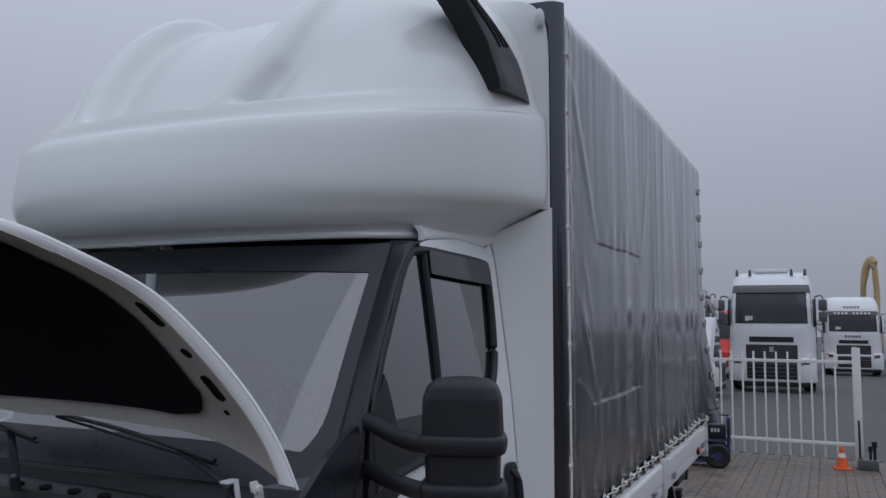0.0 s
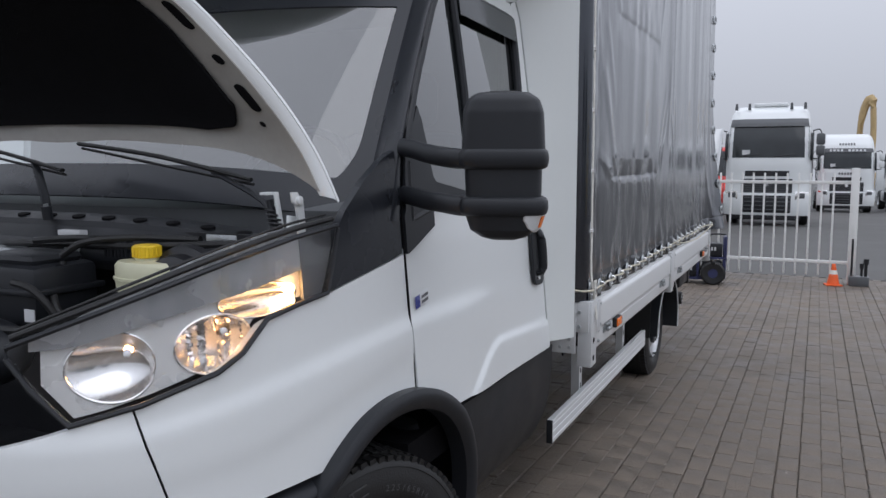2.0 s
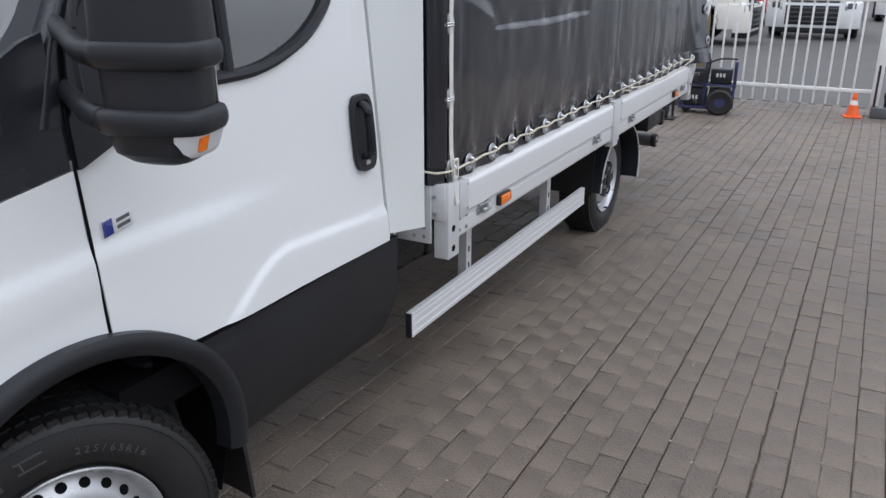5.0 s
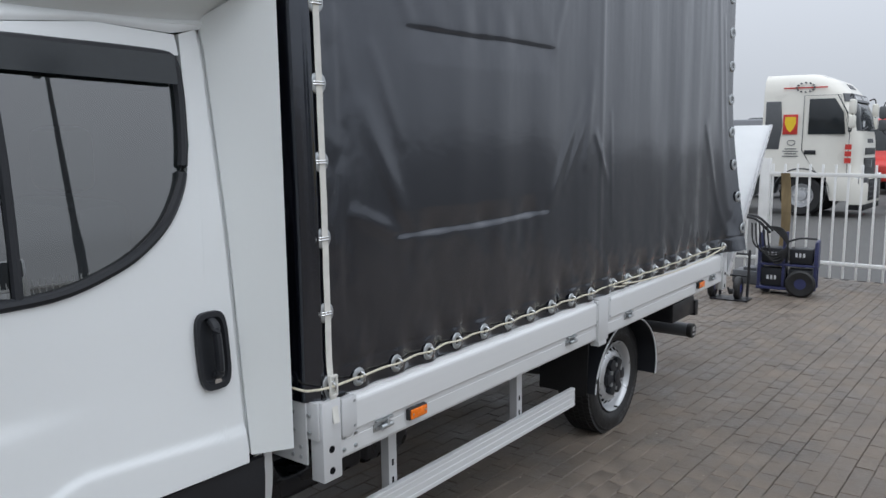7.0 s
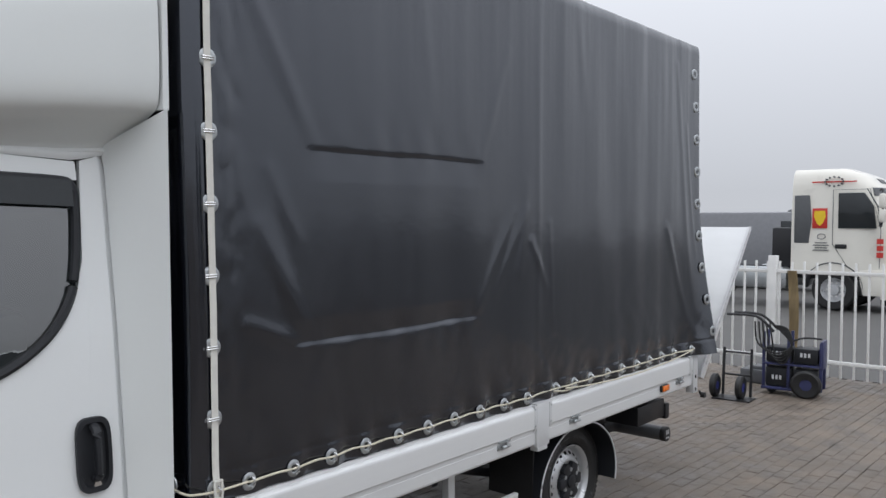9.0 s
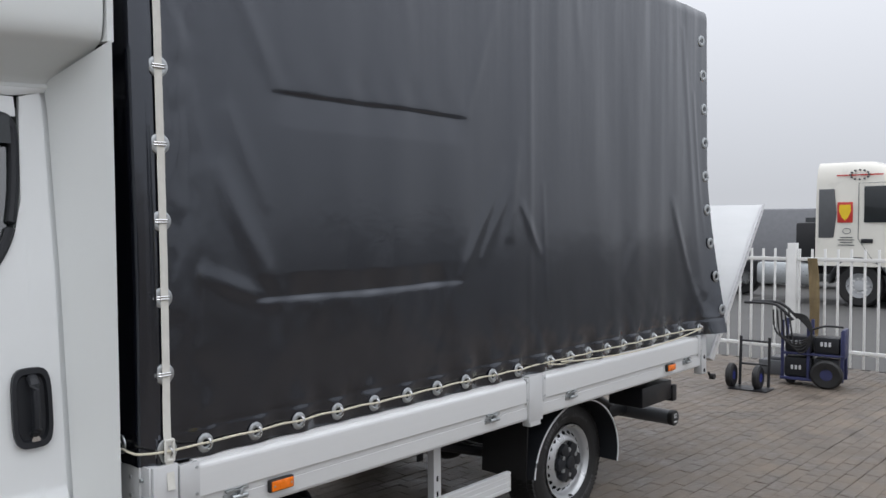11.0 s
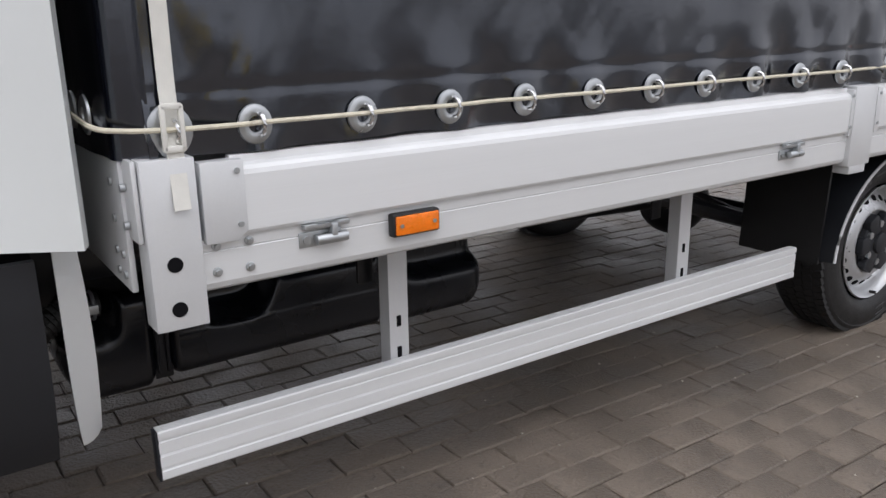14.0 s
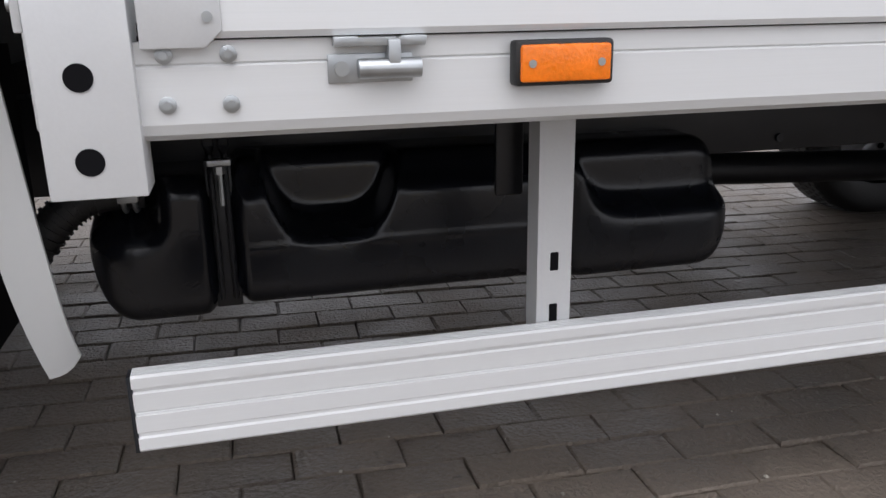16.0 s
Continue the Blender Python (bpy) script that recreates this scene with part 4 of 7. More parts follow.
for p, q in (((-1.9, 1.50, 0.90), (-1.9, 1.44, 1.0)), ((-1.86, 1.50, 0.90), (-1.86, 1.44, 1.0))):
    box(bm, (p[0] - 0.006, 1.47, 0.92), (p[0] + 0.006, 1.49, 1.0), 0.002)
box(bm, (-1.92, 1.465, 0.985), (-1.84, 1.492, 1.0), 0.002)
part("engine_bracket", bm, PALE, bay, "white metal bracket")
bm = bmesh.new()
box(bm, (-2.3, 1.36, 0.84), (-2.02, 1.52, 0.95), 0.03)
part("engine_cover", bm, GALV, bay, "grey alloy engine cover")
hoses = [[(-1.36, 1.49, 0.985), (-1.5, 1.49, 0.975), (-1.7, 1.48, 0.965), (-1.9, 1.46, 0.965), (-2.1, 1.45, 0.96)], [(-1.42, 1.42, 0.80), (-1.5, 1.36, 0.79), (-1.6, 1.33, 0.76), (-1.7, 1.36, 0.72)], [(-1.56, 1.46, 0.86), (-1.52, 1.5, 0.93), (-1.45, 1.51, 0.95), (-1.38, 1.49, 0.92)], [(-1.8, 1.24, 0.90), (-1.74, 1.25, 0.88), (-1.70, 1.28, 0.80), (-1.72, 1.3, 0.7)], [(-1.78, 1.36, 0.95), (-1.72, 1.38, 0.985), (-1.66, 1.46, 0.99), (-1.60, 1.52, 0.985), (-1.5, 1.53, 0.985)], [(-1.95, 1.42, 0.975), (-1.8, 1.44, 0.985), (-1.7, 1.5, 0.97)], [(-1.5, 1.2, 0.80), (-1.62, 1.22, 0.81), (-1.75, 1.20, 0.80), (-1.9, 1.18, 0.8)], [(-1.36, 1.5, 0.93), (-1.45, 1.45, 0.90), (-1.52, 1.35, 0.82)], [(-1.7, 1.3, 0.78), (-1.78, 1.33, 0.86), (-1.8, 1.38, 0.93)]]
for h in hoses:
    bm = bmesh.new()
    tube(bm, h, 0.009, 8, steps=24)
    part("hose", bm, RUBBER, bay, "black rubber hose")
bm = bmesh.new()
for i in range(7):
    x = -1.77 + 0.012 * i
    box(bm, (x, 1.475, 0.935), (x + 0.008, 1.50, 0.985), 0.002)
part("connector", bm, BLACK, bay, "black ribbed connector")
bm = bmesh.new()
ball = bmesh.ops.create_uvsphere(bm, u_segments=24, v_segments=14, radius=1)["verts"]
bmesh.ops.transform(bm, matrix=Matrix.Translation((-1.86, 1.2, 0.74)) @ Matrix.Diagonal((0.13, 0.09, 0.08, 1)), verts=ball)
part("air_filter", bm, BLACK, bay, "rounded black air filter housing")
bm = bmesh.new()
box(bm, (-2.9, 0.95, 0.66), (-1.62, 1.0, 0.76), 0.01)
part("slam_panel", bm, BLACK, bay, "black front cross panel")


# wipers
def wiper(p0, elbow, tip):
    w = empty("wiper", None, truck)
    bm = bmesh.new()
    p0, elbow, tip = Vector(p0), Vector(elbow), Vector(tip)
    cyl(bm, p0 - Vector((0, 0, 0.02)), p0 + Vector((0, -0.004, 0.016)), 0.014, 14)
    tube(bm, [p0, p0.lerp(elbow, 0.3) + Vector((0, 0, 0.012)), elbow], 0.012, 8, steps=10, flat=(0.012, 0.006))
    part("wiper_arm", bm, BLACK, w, "black wiper arm")
    bm = bmesh.new()
    d = (tip - elbow)
    a, b = elbow - d * 0.25, tip
    tube(bm, [a, a.lerp(b, 0.5) + Vector((0, -0.01, 0.012)), b], 0.008, 8, steps=14, flat=(0.009, 0.006))
    tube(bm, [a + Vector((0, 0.01, -0.012)), b + Vector((0, 0.01, -0.012))], 0.004, 6)
    part("wiper_blade", bm, RUBBER, w, "black wiper blade")
    bm = bmesh.new()
    cyl(bm, p0 + Vector((0, -0.004, 0.014)), p0 + Vector((0, -0.006, 0.022)), 0.007, 6)
    part("wiper_nut", bm, GALV, w)


wiper((-1.325, 1.60, 1.05), (-1.52, 1.61, 1.15), (-1.97, 1.59, 1.225))
wiper((-2.02, 1.52, 1.04), (-2.12, 1.57, 1.17), (-2.55, 1.58, 1.24))

# ---- headlamp ----
LAMP_TOP = [(0.971, 0.841), (1.024, 0.88), (1.116, 0.924), (1.276, 0.973), (1.459, 1.01), (1.605, 1.028)]
LAMP_LOW = [(0.971, 0.82), (0.99, 0.763), (1.024, 0.695), (1.109, 0.72), (1.241, 0.757), (1.298, 0.786), (1.366, 0.846), (1.454, 0.863), (1.55, 0.876), (1.58, 0.95), (1.605, 1.02)]
lamp = empty("headlamp", None, truck)
cab_panel("lens", 0.973, 1.603, LAMP_LOW, LAMP_TOP, LENS, lamp, "clear headlamp lens", out=0.006, thick=0.004, nu=60, nv=16).visible_shadow = False
FILLET = [(0.978, 0.828), (1.015, 0.833), (1.07, 0.851), (1.12, 0.867), (1.22, 0.889), (1.326, 0.905), (1.473, 0.932)]
BOWLS = {"main": (1.077, 0.788, 0.062, 0.066), "beam": (1.262, 0.806, 0.088, 0.060), "turn": (1.375, 0.882, 0.105, 0.036)}
cab_panel("housing", 0.98, 1.60, LAMP_LOW, LAMP_TOP, SMOKE, lamp, "grey headlamp housing", out=-0.10, thick=0.01, nu=50, nv=10)
cab_panel("dark_end", 1.49, 1.598, LAMP_LOW, LAMP_TOP, GREYPAINT, lamp, "dark outer end of the lamp", out=-0.012, thick=0.01, nu=14, nv=8)
cab_panel("upper_fillet", 0.985, 1.49, FILLET, LAMP_TOP, SMOKE, lamp, "smoked grey upper fillet", out=-0.014, thick=0.006, nu=40, nv=6)


def bezel_plate():
    """The silver plate between the bowls, cut out round each of them."""
    bm = bmesh.new()
    nu, nv = 110, 44
    grid = []
    for i in range(nu + 1):
        y = 0.992 + (1.50 - 0.992) * i / nu
        lo, hi = ease(LAMP_LOW, y) + 0.004, ease(FILLET, y) + 0.006
        grid.append([(y, lo + (hi - lo) * j / nv) for j in range(nv + 1)])
    vs = [[bm.verts.new(spot(y, z, -0.03)) for y, z in row] for row in grid]
    for i in range(nu):
        for j in range(nv):
            y, z = (grid[i][j][0] + grid[i + 1][j + 1][0]) / 2, (grid[i][j][1] + grid[i + 1][j + 1][1]) / 2
            if all(((y - a) / c) ** 2 + ((z - b) / d) ** 2 > 0.96 for a, b, c, d in BOWLS.values()):
                bm.faces.new((vs[i][j], vs[i + 1][j], vs[i + 1][j + 1], vs[i][j + 1]))
    bmesh.ops.delete(bm, geom=[v for v in bm.verts if not v.link_faces], context="VERTS")
    return bm


part("inner_bezel", bezel_plate(), BEZEL, lamp, "silver inner bezel")
bm = bmesh.new()
rim_pts = [spot(y, z, 0.006) for y, z in LAMP_LOW] + [spot(y, z, 0.006) for y, z in LAMP_TOP[::-1]]
tube(bm, rim_pts, 0.006, 6, closed=True)
part("lamp_seal", bm, BLACK, lamp, "black lamp seal")


def bowl(key, deep, name, label, strips=0):
    """A reflector dish behind its rim, sunk rearwards; strips break its face into steps."""
    y, z, ry, rz = BOWLS[key]
    bm = bmesh.new()
    inward = Vector((-0.62, 0.78, 0.0))

    def fn(u, v):
        f, a = 1 - 0.995 * v, 2 * math.pi * u
        dy, dz = ry * f * math.cos(a), rz * f * math.sin(a)
        d = deep * (1 - f * f)
        if strips and f < 0.97:
            k = int((dy / ry + 1) * 0.5 * strips)
            d += 0.010 * math.sin(k * 2.3 + 0.6) * min(1, (0.97 - f) * 6) + 0.006 * (((dy / ry + 1) * 0.5 * strips) % 1)
        return spot(y + dy, z + dz, -0.029) + inward * d

    sheet(bm, fn, 60, 18)
    tube(bm, [spot(y + ry * math.cos(2 * math.pi * k / 40), z + rz * math.sin(2 * math.pi * k / 40), -0.028) for k in range(40)], 0.0025, 6, closed=True)
    return part(name, bm, MIRROR, lamp, label)


bowl("main", 0.042, "main_reflector", "round mirror-finished reflector bowl")
bowl("beam", 0.045, "beam_reflector", "stepped mirror-finished reflector bowl", 6)
bowl("turn", 0.03, "indicator_reflector", "long indicator reflector")
for y, z, r in ((1.455, 0.896, 0.013), (1.462, 0.868, 0.006)):
    bm = bmesh.new()
    ball = bmesh.ops.create_uvsphere(bm, u_segments=14, v_segments=8, radius=r)["verts"]
    bmesh.ops.translate(bm, vec=spot(y, z, -0.02), verts=ball)
    part("bulb", bm, BULB, lamp, "lit warm bulb")
for key, sink in (("main", 0.03), ("beam", 0.03)):
    p = spot(BOWLS[key][0] + 0.015, BOWLS[key][1] + 0.018, -0.029) + Vector((-0.62, 0.78, 0.0)) * sink
    bm = bmesh.new()
    ball = bmesh.ops.create_uvsphere(bm, u_segments=14, v_segments=8, radius=0.007)["verts"]
    bmesh.ops.translate(bm, vec=p, verts=ball)
    part("bulb", bm, DIM, lamp, "lit warm bulb")
    bm = bmesh.new()
    out = Vector((0.72, -0.66, 0.22)).normalized()
    lathe(bm, [(0.0085, 0.004), (0.009, 0.009), (0.007, 0.011), (0.0, 0.012)], 20, Matrix.Translation(p) @ out.to_track_quat("X", "Z").to_matrix().to_4x4())
    part("bulb_shield", bm, MIRROR, lamp, "small chrome bulb shield")
bm = bmesh.new()
tube(bm, [spot(y, z, -0.012) + Vector((0, 0, 0.014)) for y, z in LAMP_TOP], 0.007, 8, steps=40)
tube(bm, [spot(y, z, -0.03) + Vector((0, 0, 0.024)) for y, z in LAMP_TOP], 0.003, 8, steps=40)
part("wing_seal", bm, RUBBER, truck, "black rubber seal above the headlamp")

# ---- door mirror ----
mirror = empty("door_mirror", None, truck)


def head_ring(z):
    w = ease([(0.985, 0.03), (0.992, 0.055), (1.01, 0.082), (1.05, 0.095), (1.2, 0.099), (1.295, 0.095), (1.325, 0.085), (1.340, 0.064), (1.346, 0.02)], z)
    d = w * 0.68
    cx = -0.830 + 0.012 * (1.2 - z)
    return cx, 1.858 - 0.01 * (1.15 - z), w, d


def head(z0, z1, grow, name, label):
    bm = bmesh.new()

    def fn(u, v):
        z = z0 + (z1 - z0) * v
        cx, cy, w, d = head_ring(z)
        a = 2 * math.pi * u
        c, s = math.cos(a), math.sin(a)
        x, y = (w + grow) * math.copysign(abs(c) ** 0.42, c), (d + grow) * math.copysign(abs(s) ** 0.6, s)
        r = radians(18)
        return Vector((cx + x * math.cos(r) - y * math.sin(r), cy + x * math.sin(r) + y * math.cos(r), z))
    rows = sheet(bm, fn, 48, 24, wrap=True)
    bm.faces.new([r[0] for r in rows])
    bm.faces.new([r[-1] for r in rows])
    return part(name, bm, BLACK, mirror, label, sharp=50)


head(1.195, 1.3465, 0.003, "upper_shell", "black grained upper mirror shell")
head(1.05, 1.197, -0.004, "middle_shell", "black middle mirror shell")
head(0.985, 1.052, 0.0, "lower_shell", "black rounded lower mirror shell")
for z0, z1, grow, drop, name in ((1.158, 1.208, 0.012, 0.03, "upper_band"), (1.045, 1.092, 0.014, 0.02, "lower_band")):
    bm = bmesh.new()

    def band(u, v):
        t = math.sin(math.pi * min(1, max(0, v)))
        z = z0 + (z1 - z0) * v
        cx, cy, w, d = head_ring(0.5 * (z0 + z1))
        a = 2 * math.pi * u
        c, s = math.cos(a), math.sin(a)
        k = grow * t ** 0.35
        x, y = (w + k) * math.copysign(abs(c) ** 0.42, c), (d + k) * math.copysign(abs(s) ** 0.6, s)
        r = radians(18)
        return Vector((cx + x * math.cos(r) - y * math.sin(r), cy + x * math.sin(r) + y * math.cos(r), z))
    sheet(bm, band, 48, 10, wrap=True)
    zc = 0.5 * (z0 + z1)
    tube(bm, [(-1.13, 1.895, zc + drop), (-1.095, 1.875, zc + drop * 0.9), (-1.04, 1.848, zc + drop * 0.5), (-0.98, 1.815, zc + 0.006), (-0.92, 1.797, zc), (-0.86, 1.797, zc)], 0.02, 12, steps=30, flat=(0.016, 0.0245))
    part("mirror_arm", bm, BLACK, mirror, "black curved mirror arm", sharp=50)
bm = bmesh.new()
box(bm, (-0.905, 1.914, 1.03), (-0.765, 1.92, 1.29), 0.004, Matrix.Translation((-0.84, 1.917, 0)) @ pose(0, 0, 0, 0, 0, 18) @ Matrix.Translation((0.84, -1.917, 0)))
part("mirror_glass", bm, MIRROR, mirror, "mirror glass")
bm = bmesh.new()


def lens_fn(u, v, out=0.006):
    low = ease([(0, 1.036), (0.12, 1.016), (0.3, 1.007), (1, 1.005)], u)
    z = low + (1.047 + 0.014 * u - low) * v
    cx, cy, w, d = head_ring(z)
    a = radians(-76 + 100 * u)
    c, s = math.cos(a), math.sin(a)
    x, y = (w + out) * math.copysign(abs(c) ** 0.42, c), (d + out) * math.copysign(abs(s) ** 0.6, s)
    r = radians(18)
    return Vector((cx + x * math.cos(r) - y * math.sin(r), cy + x * math.sin(r) + y * math.cos(r), z))


sheet(bm, lens_fn, 24, 8, thick=(-0.006, 0.004, 0))
part("indicator_lens", bm, PALE, mirror, "clear side indicator lens")
bm = bmesh.new()
sheet(bm, lambda u, v: lens_fn(0.42 + 0.22 * u, 0.25 + 0.55 * v, 0.0085), 6, 4, thick=(-0.003, 0.002, 0))
part("indicator_bulb", bm, AMBER, mirror, "amber indicator segment")
# shut line: a dark bead on the skin, with the gap's shade as its colour
bm = bmesh.new()
tube(bm, [spot(y, z, 0.001) for y, z in [(1.884, 0.52), (1.884, 0.75), (1.882, 0.93)]] + [p + Vector((0.001, 0, 0)) for p in SEAM[1:]], 0.0035, 6)
part("door_gap", bm, DARK, truck, "dark bead painting the shade in the door's shut line")
for name in ("fender", "front_panel", "cowl_side", "bumper", "arch_lip", "arch_liner", "side_skirt", "sill_strip", "wing_panel", "headlamp", "door_mirror", "mud_flap"):
    mirrored(bpy.data.objects[name], truck)

# ---- box body: tarpaulin on a bed ----
SIDE, FRONT, REAR, TOP, LOW = -0.950, 3.19, 7.255, 2.80, 0.60


def fold(y, z, a, b, w):
    """1 on the line from a to b, falling off over w."""
    dy, dz = b[0] - a[0], b[1] - a[1]
    t = min(1, max(0, ((y - a[0]) * dy + (z - a[1]) * dz) / (dy * dy + dz * dz)))
    d = math.hypot(y - a[0] - t * dy, z - a[1] - t * dz)
    return math.exp(-(d / w) ** 2) * (0.35 + 0.65 * math.sin(math.pi * min(1, 0.15 + 0.85 * t)))


def span(y, a, b, soft=0.05):
    return 1 / (1 + math.exp((a - y) / soft * 2)) / (1 + math.exp((y - b) / soft * 2))


FOLDS = [((3.36, 2.5), (3.70, 1.86), 0.035, 0.016), ((3.45, 1.55), (3.68, 1.12), 0.04, 0.016), ((3.40, 1.2), (3.66, 1.09), 0.03, 0.012), ((3.50, 1.75), (3.64, 1.45), 0.03, 0.008),
         ((4.74, 1.86), (4.95, 2.4), 0.03, 0.010), ((4.70, 1.12), (5.0, 1.6), 0.035, 0.012), ((4.85, 1.2), (5.1, 1.62), 0.03, 0.010), ((5.05, 1.3), (5.12, 1.75), 0.03, 0.011), ((5.15, 1.45), (5.30, 1.2), 0.025, 0.012),
         ((5.22, 2.7), (5.22, 0.7), 0.025, 0.008), ((5.33, 1.55), (5.36, 0.95), 0.018, 0.007), ((6.9, 2.6), (7.12, 0.9), 0.03, 0.010), ((6.75, 1.5), (7.1, 0.72), 0.035, 0.012), ((7.05, 2.2), (7.18, 1.2), 0.02, 0.008),
         ((3.32, 2.0), (3.42, 1.4), 0.03, 0.006), ((6.1, 0.95), (6.3, 1.3), 0.05, 0.005), ((3.5, 0.68), (3.8, 1.0), 0.05, 0.006), ((4.3, 2.6), (4.4, 2.0), 0.04, 0.005), ((5.6, 2.75), (5.7, 2.2), 0.04, 0.006), ((6.4, 2.75), (6.35, 2.2), 0.04, 0.005)]


def tarp_x(y, z):
    p = Vector((y, z * 0.35, 3.1))
    high = min(1, max(0, (z - 1.5) / 0.9))
    x = 0.012 * noise.noise(p * 1.1) + 0.006 * noise.noise(Vector((y * 5.0, z * 0.8, 7.0))) + (0.0003 + 0.0012 * high) * noise.noise(Vector((y * 14, z * 1.2, 1.0))) + 0.0004 * high * noise.noise(Vector((y * 34, z * 1.5, 5.0)))
    for a, b, w, h in FOLDS:
        if min(a[0], b[0]) - 0.12 < y < max(a[0], b[0]) + 0.12:
            x += 0.32 * h * fold(y, z, a, b, w)
    # two lashing lines, where the cover is drawn in
    up = span(y, 3.70, 4.71, 0.04)
    if up > 0.01:
        d = z - 1.835 - 0.002 * math.sin(9 * y)
        x -= 0.0055 * up * (math.exp(-max(d, 0) / 0.007) if d > 0 else max(0, 1 + d / 0.12))
        x += 0.0015 * up * math.sin(y * 38 + math.sin(y * 9)) * math.exp(-((d - 0.05) / 0.07) ** 2)
    lo = span(y, 3.64, 4.68, 0.05)
    if lo > 0.01:
        d = z - 1.10 - 0.003 * math.sin(7 * y + 1)
        x -= 0.010 * lo * (0.7 + 0.7 * noise.noise(Vector((y * 9, 0, 17)))) * (max(0, 1 - d / 0.09) if d > 0 else math.exp(d / 0.007))
        x += 0.0015 * lo * math.sin(y * 42 + 2 * math.sin(y * 7)) * math.exp(-((d + 0.06) / 0.07) ** 2)
    # ripples between the eyelets of the hem
    hem = math.exp(-((z - LOW) / 0.12) ** 2)
    x += 0.009 * hem * math.sin((y - 3.39) * 2 * math.pi / 0.189 + 1.2) + 0.006 * hem * noise.noise(Vector((y * 11, z * 9, 2))) + 0.004 * math.exp(-((z - LOW) / 0.3) ** 2) * noise.noise(Vector((y * 7 + z * 5, z * 6 - y * 2, 8)))
    near_hem = max(0, 1 - (z - LOW) / 0.55)
    if near_hem > 0:
        x += 0.003 * near_hem * noise.noise(Vector((y * 9.5 + z, z * 1.6, 27)))
        x += 0.009 * near_hem ** 1.5 * (abs(noise.noise(Vector((y * 6.3 + z * 2.2, z * 2.6 - y, 21)))) - 0.25)
        x += 0.0035 * near_hem ** 2 * (abs(noise.noise(Vector((y * 13 - z * 6, z * 7, 31)))) - 0.25)
        x -= 0.004 * math.exp(-((z - 0.70) / 0.008) ** 2) * 0.5
    corner_band = math.exp(-((y - 3.30) / 0.10) ** 2)
    x += 0.005 * corner_band * (abs(noise.noise(Vector((y * 11, z * 5, 12)))) - 0.25) + 0.0015 * corner_band * noise.noise(Vector((y * 24, z * 12, 14)))
    # a slack rear edge that swings outwards low down
    e = max(0, (y - 6.85) / 0.4)
    x += 0.13 * e * e * max(0, 1 - (z - LOW) / 1.1) ** 1.5
    # the seam where two widths overlap
    x += 0.0025 / (1 + math.exp(min(60, (y - 3.335) / 0.004)))
    x -= 0.02 * max(0, (z - 2.72) / 0.08) ** 2
    return SIDE - 0.02 + x


body = empty("tarpaulin", None, truck)
bm = bmesh.new()
NY, NZ = 440, 300
ys = [FRONT + (REAR - FRONT) * i / NY for i in range(NY + 1)]


def side_fn(u, v):
    y = FRONT + 0.02 + (REAR - FRONT - 0.02) * u
    z = LOW + (TOP - LOW) * v
    if v < 0.02:
        z += 0.008 * noise.noise(Vector((y * 4, 0, 0)))
    z += 0.022 * (1 - 2 * u) * v
    yy = y
    if u > 0.97:
        yy += 0.05 * (u - 0.97) / 0.03 * max(0, 1 - (z - LOW) / 1.2)
    return Vector((tarp_x(y, z), yy, z))


sheet(bm, side_fn, NY, NZ, thick=(-0.004, 0, 0))
part("side_cover", bm, TARP, body, "glossy black tarpaulin side with folds and lashing lines", sharp=70)
bm = bmesh.new()


def front_fn(u, v):
    x, z = 2 * MID - SIDE + 0.03 + (2 * (SIDE - MID) - 0.045) * u, LOW + (TOP + 0.022 - LOW) * v
    c = max(0, (u - 0.975) / 0.025)
    y = FRONT - 0.03 + 0.05 * c * c + 0.012 * noise.noise(Vector((x * 3, z * 0.5, 9))) + 0.006 * noise.noise(Vector((x * 12, z * 1.2, 4)))
    return Vector((x, y, z))


sheet(bm, front_fn, 150, 90, thick=(0, 0.004, 0))
part("front_cover", bm, TARP, body, "black tarpaulin front wall", sharp=70)
bm = bmesh.new()
sheet(bm, lambda u, v: (2 * MID - SIDE + 0.05 + (2 * (SIDE - MID) - 0.11) * u, FRONT - 0.02 + (REAR - FRONT + 0.01) * v, TOP + 0.02 - 0.044 * v + 0.03 * math.sin(math.pi * u) + 0.004 * noise.noise(Vector((u * 9, v * 9, 0)))), 40, 60, thick=(0, 0, -0.004))
part("roof_cover", bm, TARP, body, "black tarpaulin roof")
bm = bmesh.new()
sheet(bm, lambda u, v: (2 * MID - SIDE + 0.03 + 0.01 * math.sin(9 * v), FRONT + (REAR - FRONT) * u, LOW + (TOP - LOW) * v), 40, 30, thick=(0.004, 0, 0))
part("far_cover", bm, TARP, body)

# eyelets, staples, rope and strap
def eyelet(c, n, parent, oval=1.0, r=0.026):
    """A pressed steel eyelet round c on the plane whose normal is n, with a bright turn-staple through it."""
    bm = bmesh.new()
    prof = [(r * 0.52, 0.0), (r * 0.55, 0.005), (r * 0.78, 0.007), (r * 1.05, 0.0065), (r * 1.28, 0.004), (r * 1.33, 0.0)]
    lathe(bm, prof, 22)
    bmesh.ops.transform(bm, matrix=Matrix.Translation(c) @ Vector(n).to_track_quat("X", "Z").to_matrix().to_4x4() @ Matrix.Diagonal((1, 1, oval, 1)), verts=bm.verts)
    return part("eyelet", bm, GALV, parent)


